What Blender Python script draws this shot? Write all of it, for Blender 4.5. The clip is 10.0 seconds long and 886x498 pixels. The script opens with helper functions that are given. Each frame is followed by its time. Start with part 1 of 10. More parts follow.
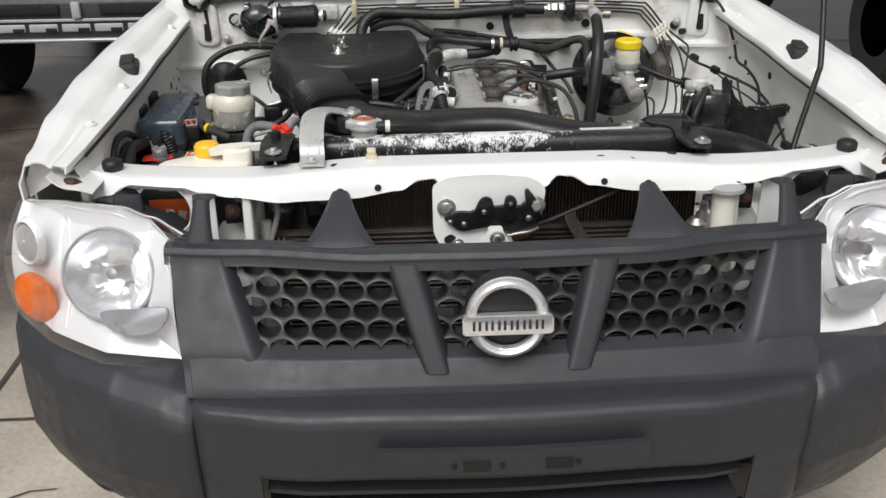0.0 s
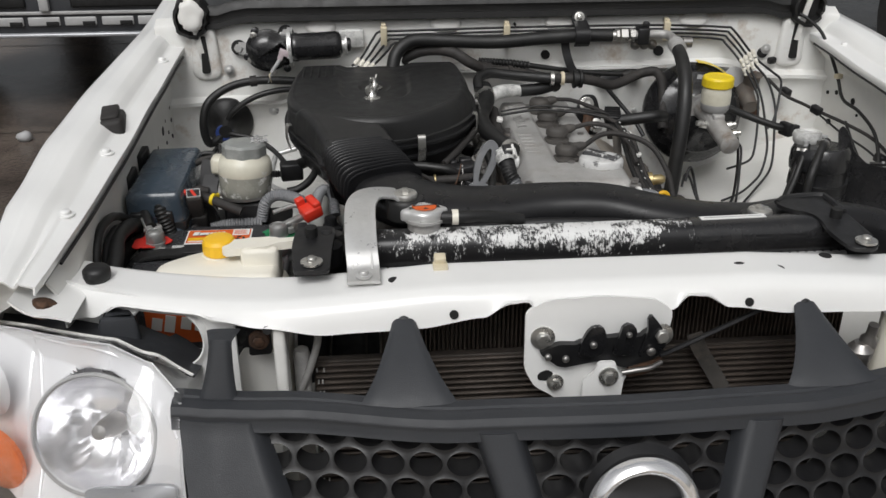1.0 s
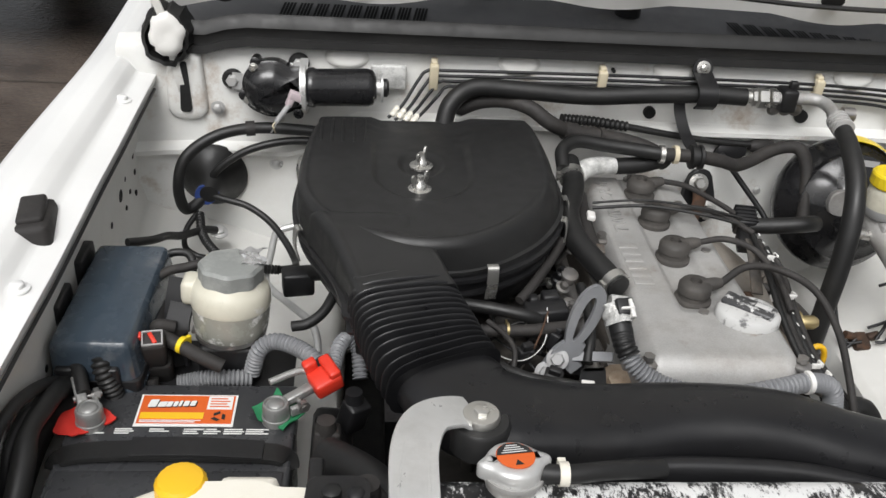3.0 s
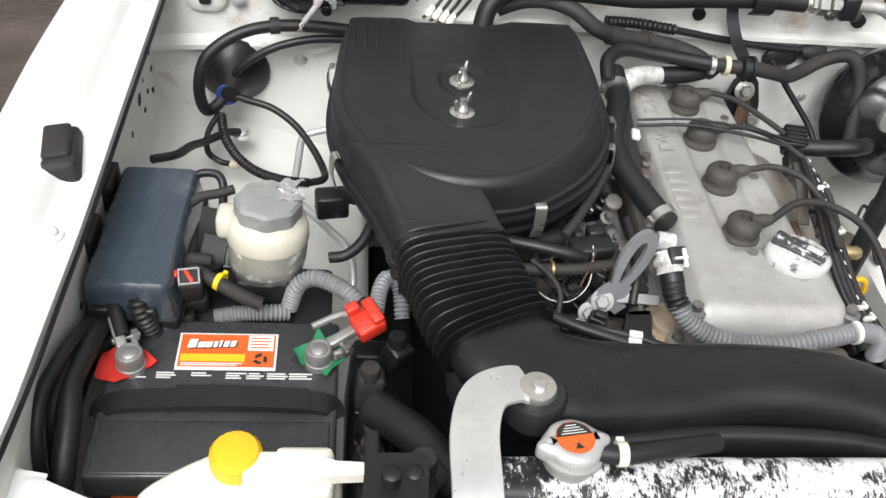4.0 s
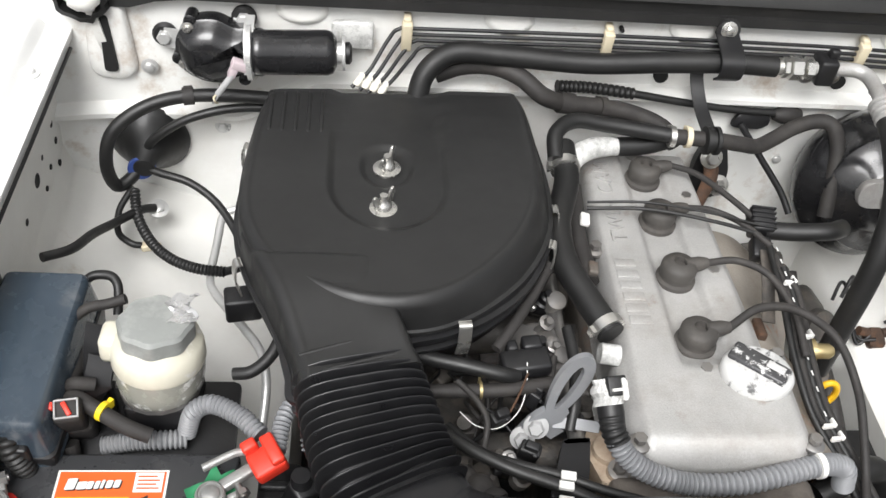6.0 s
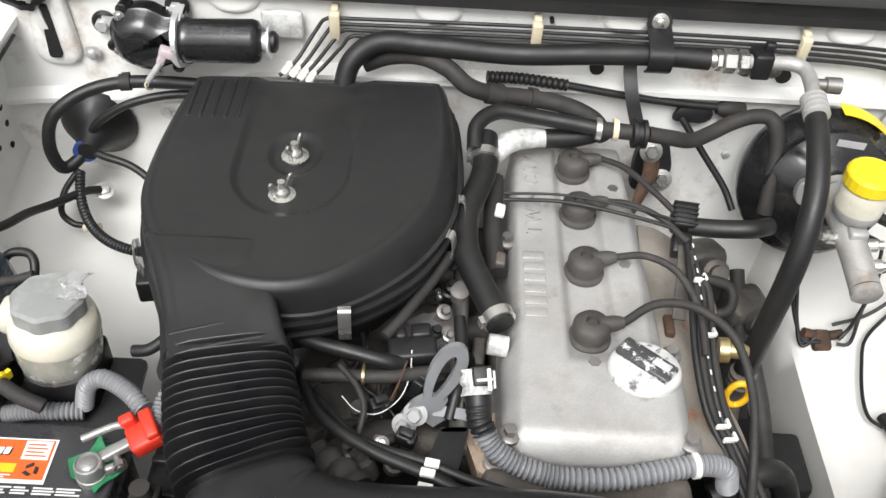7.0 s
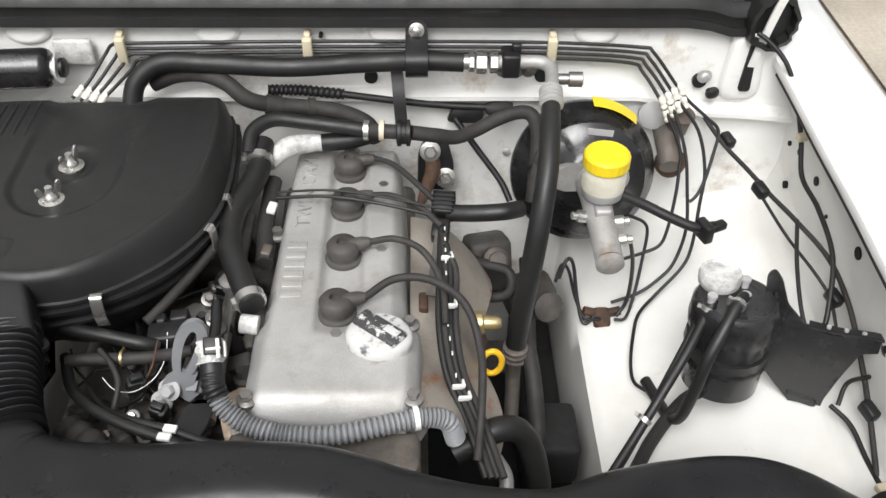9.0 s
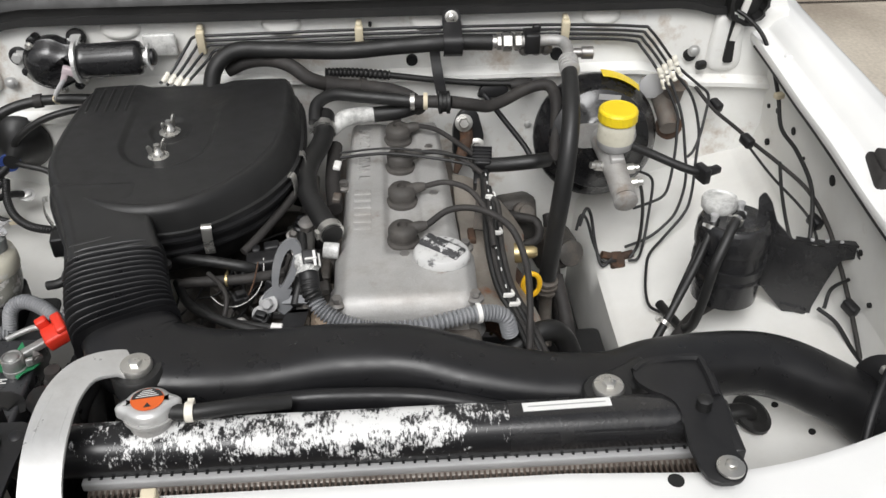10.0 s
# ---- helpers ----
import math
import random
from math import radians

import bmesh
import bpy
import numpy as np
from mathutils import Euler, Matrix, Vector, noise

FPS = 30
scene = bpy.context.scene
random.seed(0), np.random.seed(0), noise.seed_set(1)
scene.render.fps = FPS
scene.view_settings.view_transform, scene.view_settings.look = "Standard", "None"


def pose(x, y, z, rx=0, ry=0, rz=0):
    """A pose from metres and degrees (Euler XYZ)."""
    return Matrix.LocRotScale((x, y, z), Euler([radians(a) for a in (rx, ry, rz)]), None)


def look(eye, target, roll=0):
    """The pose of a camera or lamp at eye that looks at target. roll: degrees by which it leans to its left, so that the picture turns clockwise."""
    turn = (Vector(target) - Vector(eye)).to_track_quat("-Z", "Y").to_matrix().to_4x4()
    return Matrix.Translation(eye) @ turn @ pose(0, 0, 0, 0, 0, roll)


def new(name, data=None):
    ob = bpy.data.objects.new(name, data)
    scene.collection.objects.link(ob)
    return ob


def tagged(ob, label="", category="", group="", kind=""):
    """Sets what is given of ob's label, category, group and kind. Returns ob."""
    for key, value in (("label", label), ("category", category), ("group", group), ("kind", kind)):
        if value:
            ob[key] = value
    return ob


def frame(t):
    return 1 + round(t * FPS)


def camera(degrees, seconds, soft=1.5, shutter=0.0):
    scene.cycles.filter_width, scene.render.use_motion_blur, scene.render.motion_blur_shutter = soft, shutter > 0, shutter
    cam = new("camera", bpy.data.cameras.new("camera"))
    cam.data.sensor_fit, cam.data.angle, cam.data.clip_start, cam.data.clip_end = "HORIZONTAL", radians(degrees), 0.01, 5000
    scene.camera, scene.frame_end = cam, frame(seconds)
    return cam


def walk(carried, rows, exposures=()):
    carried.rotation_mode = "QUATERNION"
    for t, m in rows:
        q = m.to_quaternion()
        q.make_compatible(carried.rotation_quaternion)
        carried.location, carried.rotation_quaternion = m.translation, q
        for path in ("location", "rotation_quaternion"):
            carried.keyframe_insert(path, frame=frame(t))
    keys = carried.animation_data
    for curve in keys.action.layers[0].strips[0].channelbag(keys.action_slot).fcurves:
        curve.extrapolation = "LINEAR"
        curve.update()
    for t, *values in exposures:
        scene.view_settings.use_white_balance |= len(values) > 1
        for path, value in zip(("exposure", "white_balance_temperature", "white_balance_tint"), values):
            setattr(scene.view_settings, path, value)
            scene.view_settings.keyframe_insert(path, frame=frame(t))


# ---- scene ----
cam = camera(51.0, 10.0)
PATH = [
    (0.0, (-0.173, -1.5172, 1.4275), (-0.075, 0.3061, 0.6112), -0.56),
    (0.5, (-0.218, -1.2937, 1.4392), (-0.123, 0.5038, 0.5676), 0.64),
    (1.0, (-0.303, -1.0514, 1.4771), (-0.155, 0.7395, 0.5991), -0.07),
    (1.5, (-0.334, -0.8687, 1.484), (-0.136, 0.9022, 0.5759), 1.11),
    (2.0, (-0.327, -0.6778, 1.5021), (-0.198, 1.0997, 0.5945), 0.96),
    (2.2, (-0.326, -0.6154, 1.5117), (-0.223, 1.1737, 0.6238), 0.97),
    (3.3, (-0.396, -0.3871, 1.5319), (-0.199, 1.2497, 0.3996), 5.81),
    (3.5, (-0.412, -0.3667, 1.5539), (-0.2141, 1.2103, 0.3399), 6.47),
    (4.0, (-0.437, -0.306, 1.6048), (-0.226, 1.1696, 0.2714), 7.05),
    (4.5, (-0.448, -0.2336, 1.6334), (-0.247, 1.2145, 0.2687), 6.83),
    (5.0, (-0.462, -0.1673, 1.6426), (-0.223, 1.2713, 0.2739), 6.23),
    (5.5, (-0.41, -0.1179, 1.6434), (-0.168, 1.3244, 0.2792), 6.94),
    (6.8, (-0.174, -0.1277, 1.6555), (-0.113, 1.3031, 0.2594), 4.52),
    (7.0, (-0.124, -0.1319, 1.664), (-0.098, 1.2974, 0.2652), 3.64),
    (7.5, (-0.016, -0.1485, 1.6687), (-0.034, 1.2957, 0.2853), 1.51),
    (8.0, (0.086, -0.1674, 1.6798), (0.065, 1.2959, 0.3165), 0.49),
    (8.5, (0.133, -0.1978, 1.687), (0.157, 1.2986, 0.3603), 1.32),
    (9.0, (0.157, -0.261, 1.6786), (0.213, 1.2474, 0.3665), 1.07),
    (9.5, (0.139, -0.3757, 1.6685), (0.227, 1.1538, 0.3829), -0.39),
    (10.0, (0.046, -0.5417, 1.6779), (0.15, 1.0508, 0.4724), -0.14),
]
# the clip's camera opens up as it leans in over the dark bay
STOPS = [(0.0, -0.34), (1.0, -0.64), (1.5, -0.82), (2.2, -0.93), (3.3, 0.07), (4.0, 0.22), (5.5, 0.34), (7.5, 0.41), (9.0, 0.22), (9.5, 0.22), (10.0, -0.18)]
walk(cam, [(t, look(eye, target, roll)) for t, eye, target, roll in PATH], STOPS)

# ---- world and light: overcast sky, soft high sun ----
SUN_EL, SUN_ROT = 53.0, 197.0
world = bpy.data.worlds.new("overcast_sky")
scene.world = world
world.use_nodes = True
wn, wl = world.node_tree.nodes, world.node_tree.links
sky = wn.new("ShaderNodeTexSky")
sky.sky_type, sky.sun_disc = "NISHITA", False
sky.sun_elevation, sky.sun_rotation = radians(SUN_EL), radians(SUN_ROT)
sky.dust_density = 6.0
grey = wn.new("ShaderNodeHueSaturation")
grey.inputs["Saturation"].default_value = 0.18
wl.new(sky.outputs[0], grey.inputs["Color"])
wl.new(grey.outputs[0], wn["Background"].inputs["Color"])
wn["Background"].inputs["Strength"].default_value = 0.13
sun = new("sun", bpy.data.lights.new("sun", "SUN"))
sun.data.energy, sun.data.angle, sun.data.color = 2.15, radians(34), (0.985, 0.99, 1.0)
sun.matrix_world = look((-0.95, -2.75, 5.1), (0, 0.3, 0.8))
scene.view_settings.exposure = 0.0


# ---- materials ----
def material(name, color, rough=0.5, metal=0.0, var=0.12, scale=12.0, fine=0.0, fine_scale=300.0, bump=0.0,
             dirt=None, dirt_amount=0.0, dirt_scale=6.0, stain=None, coat=0.0, spec=0.5, rough_var=0.1):
    """A Principled surface with broad and fine variation of tone and gloss, fine relief and patches of dirt."""
    m = bpy.data.materials.new(name)
    m.use_nodes = True
    n, k = m.node_tree.nodes, m.node_tree.links
    p = n["Principled BSDF"]
    p.inputs["Metallic"].default_value = metal
    p.inputs["Coat Weight"].default_value = coat
    p.inputs["Coat Roughness"].default_value = 0.08
    p.inputs["Specular IOR Level"].default_value = spec
    tc = n.new("ShaderNodeTexCoord")

    def tex(s, detail=4.0, rgh=0.6):
        t = n.new("ShaderNodeTexNoise")
        t.inputs["Scale"].default_value, t.inputs["Detail"].default_value, t.inputs["Roughness"].default_value = s, detail, rgh
        k.new(tc.outputs["Object"], t.inputs["Vector"])
        return t.outputs["Fac"]

    def ramp(fac, lo, hi, a=0.3, b=0.7):
        r = n.new("ShaderNodeMapRange")
        r.inputs["From Min"].default_value, r.inputs["From Max"].default_value = a, b
        r.inputs["To Min"].default_value, r.inputs["To Max"].default_value = lo, hi
        k.new(fac, r.inputs["Value"])
        return r.outputs["Result"]

    def mix(fac, a, b):
        x = n.new("ShaderNodeMix")
        x.data_type = "RGBA"
        for sock, v in ((x.inputs[0], fac), (x.inputs[6], a), (x.inputs[7], b)):
            if hasattr(v, "is_linked"):
                k.new(v, sock)
            else:
                sock.default_value = v if not isinstance(v, tuple) else (*v[:3], 1)
        return x.outputs[2]

    broad = tex(scale)
    dark = tuple(c * (1 - var) for c in color)
    light = tuple(min(1, c * (1 + var)) for c in color)
    col = mix(ramp(broad, 0, 1), dark, light)
    if fine:
        f = tex(fine_scale, 2.0)
        col = mix(ramp(f, 0, fine), col, tuple(min(1, c * 2.2 + 0.02) for c in color))
    if dirt:
        d = tex(dirt_scale, 8.0, 0.72)
        col = mix(ramp(d, 0, dirt_amount, 0.48, 0.72), col, dirt)
    if stain:
        tone, amount, size, lo, hi = stain
        col = mix(ramp(tex(size, 9.0, 0.68), 0, amount, lo, hi), col, tone)
    k.new(col, p.inputs["Base Color"])
    g = tex(scale * 3.1)
    k.new(ramp(g, max(0.02, rough - rough_var), min(1, rough + rough_var)), p.inputs["Roughness"])
    if bump:
        b = n.new("ShaderNodeBump")
        b.inputs["Strength"].default_value, b.inputs["Distance"].default_value = bump, 0.002
        k.new(tex(fine_scale, 3.0), b.inputs["Height"])
        k.new(b.outputs[0], p.inputs["Normal"])
    return m


DUST = (0.32, 0.29, 0.25)
M = dict(
    paint=material("white_paint", (0.82, 0.82, 0.805), 0.30, var=0.01, coat=0.4, rough_var=0.02, dirt=(0.66, 0.65, 0.62), dirt_amount=0.10, dirt_scale=7),
    wall=material("stained_firewall_paint", (0.79, 0.79, 0.765), 0.40, var=0.04, dirt=(0.60, 0.56, 0.50), dirt_amount=0.35, dirt_scale=5, stain=((0.36, 0.25, 0.16), 0.7, 9.0, 0.56, 0.70), bump=0.05),
    bay=material("white_bay_paint", (0.74, 0.735, 0.705), 0.40, var=0.04, dirt=(0.60, 0.56, 0.50), dirt_amount=0.3, dirt_scale=5, stain=((0.40, 0.31, 0.22), 0.5, 11.0, 0.63, 0.74), bump=0.05),
    bumper=material("grained_grey_plastic", (0.026, 0.028, 0.032), 0.47, var=0.05, fine=0.10, fine_scale=700, bump=0.22, dirt=(0.052, 0.053, 0.056), dirt_amount=0.08, dirt_scale=3),
    lid=material("satin_black_plastic", (0.017, 0.017, 0.017), 0.42, var=0.15, fine=0.06, fine_scale=900, bump=0.12, dirt=(0.026, 0.026, 0.025), dirt_amount=0.25, spec=0.4),
    ductp=material("smooth_black_duct_plastic", (0.011, 0.011, 0.012), 0.34, var=0.12, bump=0.05, dirt=(0.028, 0.027, 0.026), dirt_amount=0.35, dirt_scale=9, spec=0.4),
    beigecast=material("stained_beige_casting", (0.46, 0.37, 0.28), 0.55, metal=0.2, var=0.25, bump=0.25, dirt=(0.22, 0.13, 0.08), dirt_amount=0.7, dirt_scale=22, stain=((0.16, 0.09, 0.05), 0.6, 30.0, 0.56, 0.68)),
    batt=material("battery_case_plastic", (0.042, 0.043, 0.046), 0.30, var=0.12, bump=0.06, dirt=(0.07, 0.07, 0.07), dirt_amount=0.35, dirt_scale=10),
    black=material("black_plastic", (0.010, 0.010, 0.011), 0.45, var=0.2, bump=0.08, dirt=(0.035, 0.033, 0.03), dirt_amount=0.3, dirt_scale=14),
    rubber=material("black_rubber", (0.010, 0.010, 0.010), 0.50, var=0.2, bump=0.06, dirt=(0.035, 0.033, 0.030), dirt_amount=0.3, dirt_scale=10),
    oldrub=material("dusty_rubber", (0.022, 0.020, 0.019), 0.7, var=0.25, bump=0.1, dirt=(0.075, 0.066, 0.058), dirt_amount=0.4, dirt_scale=16),
    bellows=material("shiny_black_rubber", (0.009, 0.009, 0.010), 0.36, var=0.2, bump=0.05, dirt=(0.030, 0.029, 0.027), dirt_amount=0.3, dirt_scale=12),
    gloss=material("gloss_black_enamel", (0.012, 0.012, 0.013), 0.26, var=0.2, coat=0.3),
    tank=material("black_tank_enamel", (0.016, 0.016, 0.017), 0.22, var=0.2, bump=0.12, coat=0.3, dirt=(0.05, 0.048, 0.046), dirt_amount=0.4, dirt_scale=14),
    navy=material("blue_black_plastic", (0.040, 0.056, 0.074), 0.25, var=0.12, coat=0.3, dirt=(0.12, 0.14, 0.155), dirt_amount=0.35, dirt_scale=7, stain=((0.24, 0.24, 0.24), 0.45, 16.0, 0.60, 0.74)),
    alu=material("cast_aluminium", (0.40, 0.395, 0.385), 0.55, metal=0.4, var=0.14, fine=0.12, fine_scale=500, bump=0.25, dirt=(0.28, 0.25, 0.22), dirt_amount=0.6, dirt_scale=13, stain=((0.20, 0.14, 0.09), 0.55, 16.0, 0.60, 0.72)),
    dirtyalu=material("dirty_aluminium", (0.16, 0.142, 0.125), 0.6, metal=0.4, var=0.35, bump=0.35, stain=((0.20, 0.10, 0.05), 0.6, 17.0, 0.55, 0.68), dirt=(0.06, 0.05, 0.04), dirt_amount=0.8, dirt_scale=14),
    grime=material("greasy_iron", (0.075, 0.070, 0.065), 0.55, metal=0.3, var=0.45, bump=0.3, dirt=(0.20, 0.165, 0.13), dirt_amount=0.6, dirt_scale=20),
    zinc=material("zinc_plate", (0.62, 0.61, 0.58), 0.30, metal=0.9, var=0.12, bump=0.05),
    bracket=material("silver_painted_steel", (0.62, 0.62, 0.61), 0.36, metal=0.5, var=0.08, dirt=(0.35, 0.34, 0.32), dirt_amount=0.35, dirt_scale=18),
    silver=material("silvered_plastic", (0.90, 0.90, 0.91), 0.22, metal=0.22, var=0.01, rough_var=0.02),
    badge=material("bright_chrome_plate", (0.92, 0.92, 0.93), 0.17, metal=0.8, var=0.01, rough_var=0.02),
    bowl=material("vapour_silvered_bowl", (0.90, 0.90, 0.92), 0.20, metal=0.75, var=0.02, rough_var=0.04),
    dustyblack=material("dusty_black_paint", (0.030, 0.030, 0.032), 0.45, var=0.25, bump=0.08, dirt=(0.11, 0.108, 0.105), dirt_amount=0.55, dirt_scale=11),
    steel=material("grey_steel", (0.34, 0.33, 0.32), 0.38, metal=0.85, var=0.2, dirt=(0.18, 0.14, 0.1), dirt_amount=0.4, dirt_scale=25),
    brass=material("yellow_passivated_steel", (0.52, 0.42, 0.22), 0.35, metal=0.8, var=0.25),
    shield=material("stained_heat_shield", (0.40, 0.365, 0.32), 0.5, metal=0.5, var=0.25, bump=0.3, dirt=(0.17, 0.125, 0.09), dirt_amount=0.65, dirt_scale=12, stain=((0.36, 0.13, 0.05), 0.85, 15.0, 0.55, 0.64)),
    rust=material("rusty_steel", (0.085, 0.052, 0.036), 0.7, metal=0.3, var=0.5, bump=0.5, dirt=(0.20, 0.085, 0.035), dirt_amount=0.6, dirt_scale=45),
    shade=material("grey_lamp_shield", (0.40, 0.41, 0.43), 0.35, metal=0.4, var=0.08),
    cowl=material("faded_cowl_plastic", (0.085, 0.086, 0.088), 0.38, var=0.15, bump=0.08, dirt=(0.16, 0.155, 0.15), dirt_amount=0.5, dirt_scale=9),
    chrome=material("chrome", (0.88, 0.88, 0.89), 0.14, metal=1.0, var=0.02, rough_var=0.03),
    yellow=material("yellow_plastic", (0.83, 0.62, 0.02), 0.38, var=0.04),
    cream=material("cream_plastic", (0.79, 0.76, 0.67), 0.42, var=0.04, dirt=(0.50, 0.43, 0.30), dirt_amount=0.3),
    orange_cap=material("amber_yellow_plastic", (0.86, 0.50, 0.02), 0.38, var=0.04),
    milky=material("yellowed_translucent_plastic", (0.66, 0.635, 0.53), 0.35, var=0.08, dirt=(0.42, 0.39, 0.30), dirt_amount=0.5, dirt_scale=18, stain=((0.80, 0.79, 0.75), 0.8, 26.0, 0.58, 0.63)),
    red=material("red_felt", (0.62, 0.03, 0.02), 0.65, var=0.15),
    redplas=material("red_plastic", (0.68, 0.04, 0.02), 0.4, var=0.1),
    green=material("green_felt", (0.02, 0.20, 0.08), 0.7, var=0.2),
    lead=material("lead_post", (0.36, 0.36, 0.35), 0.45, metal=0.6, var=0.2, bump=0.3),
    greygrey=material("grey_corrugated_loom", (0.21, 0.215, 0.225), 0.45, var=0.12, dirt=(0.35, 0.33, 0.3), dirt_amount=0.3),
    lightgrey=material("light_grey_plastic", (0.38, 0.38, 0.38), 0.5, var=0.1),
    cap=material("grey_reservoir_cap", (0.24, 0.25, 0.24), 0.5, var=0.15, dirt=(0.5, 0.5, 0.48), dirt_amount=0.5, dirt_scale=14),
    tape=material("silver_foil_tape", (0.66, 0.66, 0.66), 0.3, metal=0.7, var=0.2, bump=0.6, fine_scale=160),
    white=material("white_plastic", (0.78, 0.77, 0.74), 0.45, var=0.05),
    beige=material("beige_clip_plastic", (0.62, 0.55, 0.40), 0.5, var=0.08),
    blue=material("blue_tape", (0.03, 0.06, 0.22), 0.5, var=0.1),
    orange=material("orange_print", (0.68, 0.12, 0.02), 0.5, var=0.06),
    paper=material("white_label", (0.78, 0.78, 0.76), 0.5, var=0.03),
    ink=material("black_print", (0.02, 0.02, 0.02), 0.6, var=0.1),
    fins=material("radiator_fins", (0.33, 0.30, 0.27), 0.5, metal=0.7, var=0.25, dirt=(0.16, 0.11, 0.08), dirt_amount=0.6, dirt_scale=20),
    finlight=material("brown_dusty_fins", (0.14, 0.11, 0.09), 0.6, metal=0.5, var=0.3, dirt=(0.12, 0.08, 0.06), dirt_amount=0.6, dirt_scale=25),
    cond=material("condenser_fins", (0.045, 0.037, 0.032), 0.6, metal=0.2, var=0.35, dirt=(0.10, 0.08, 0.06), dirt_amount=0.5, dirt_scale=30),
    joint=material("joint_dirt", (0.055, 0.045, 0.036), 0.9, var=0.4, bump=0.4),
    condtube=material("dusty_condenser_tube", (0.062, 0.050, 0.042), 0.55, metal=0.2, var=0.35, dirt=(0.11, 0.085, 0.065), dirt_amount=0.5, dirt_scale=18),
    boot=material("dusty_plug_boot_rubber", (0.050, 0.046, 0.042), 0.65, var=0.2, bump=0.1, dirt=(0.13, 0.115, 0.10), dirt_amount=0.45, dirt_scale=22),
    dullgrey=material("dull_grey_moulding", (0.13, 0.125, 0.12), 0.5, var=0.25, bump=0.12, dirt=(0.20, 0.17, 0.14), dirt_amount=0.5, dirt_scale=24),
    tyre=material("tyre_rubber", (0.018, 0.018, 0.018), 0.75, var=0.2, bump=0.2),
    # near-black: paints the shade in holes and gaps, also colours hidden lower parts
    void=material("black_shade_fill", (0.008, 0.008, 0.008), 0.8, var=0.3),
    darkpaint=material("dark_blue_grey_paint", (0.010, 0.011, 0.013), 0.25, var=0.1, coat=0.4),
    skid=material("painted_print", (0.7, 0.7, 0.68), 0.5, var=0.05),
)


def painted_over(name, base, over, amount=0.5, scale=40.0, stretch=(1, 1, 1), rough=0.35, lo=0.46, hi=0.52, shape=0.0, shape_scale=5.0):
    """Chipped or splashed coat over a base colour."""
    m = bpy.data.materials.new(name)
    m.use_nodes = True
    n, k = m.node_tree.nodes, m.node_tree.links
    p = n["Principled BSDF"]
    p.inputs["Roughness"].default_value = rough
    tc, mp, t, t2 = n.new("ShaderNodeTexCoord"), n.new("ShaderNodeMapping"), n.new("ShaderNodeTexNoise"), n.new("ShaderNodeTexNoise")
    mp.inputs["Scale"].default_value = stretch
    k.new(tc.outputs["Object"], mp.inputs["Vector"])
    k.new(mp.outputs[0], t.inputs["Vector"])
    k.new(tc.outputs["Object"], t2.inputs["Vector"])
    t.inputs["Scale"].default_value, t.inputs["Detail"].default_value, t.inputs["Roughness"].default_value = scale, 8, 0.75
    t2.inputs["Scale"].default_value = shape_scale
    add = n.new("ShaderNodeMath")
    add.operation = "MULTIPLY_ADD"
    k.new(t2.outputs["Fac"], add.inputs[0])
    add.inputs[1].default_value = shape
    k.new(t.outputs["Fac"], add.inputs[2])
    r = n.new("ShaderNodeMapRange")
    r.inputs["From Min"].default_value, r.inputs["From Max"].default_value = lo + shape * 0.5, hi + shape * 0.5
    r.inputs["To Max"].default_value = amount
    k.new(add.outputs[0], r.inputs["Value"])
    x = n.new("ShaderNodeMix")
    x.data_type = "RGBA"
    k.new(r.outputs[0], x.inputs[0])
    x.inputs[6].default_value, x.inputs[7].default_value = (*base, 1), (*over, 1)
    k.new(x.outputs[2], p.inputs["Base Color"])
    b = n.new("ShaderNodeBump")
    b.inputs["Strength"].default_value, b.inputs["Distance"].default_value = 0.3, 0.001
    k.new(r.outputs[0], b.inputs["Height"])
    k.new(b.outputs[0], p.inputs["Normal"])
    return m


def glass(name, tint=(1, 1, 1), rough=0.02, ior=1.45):
    m = bpy.data.materials.new(name)
    m.use_nodes = True
    p = m.node_tree.nodes["Principled BSDF"]
    p.inputs["Base Color"].default_value = (*tint, 1)
    p.inputs["Roughness"].default_value = rough
    p.inputs["Transmission Weight"].default_value = 1.0
    p.inputs["IOR"].default_value = ior
    return m


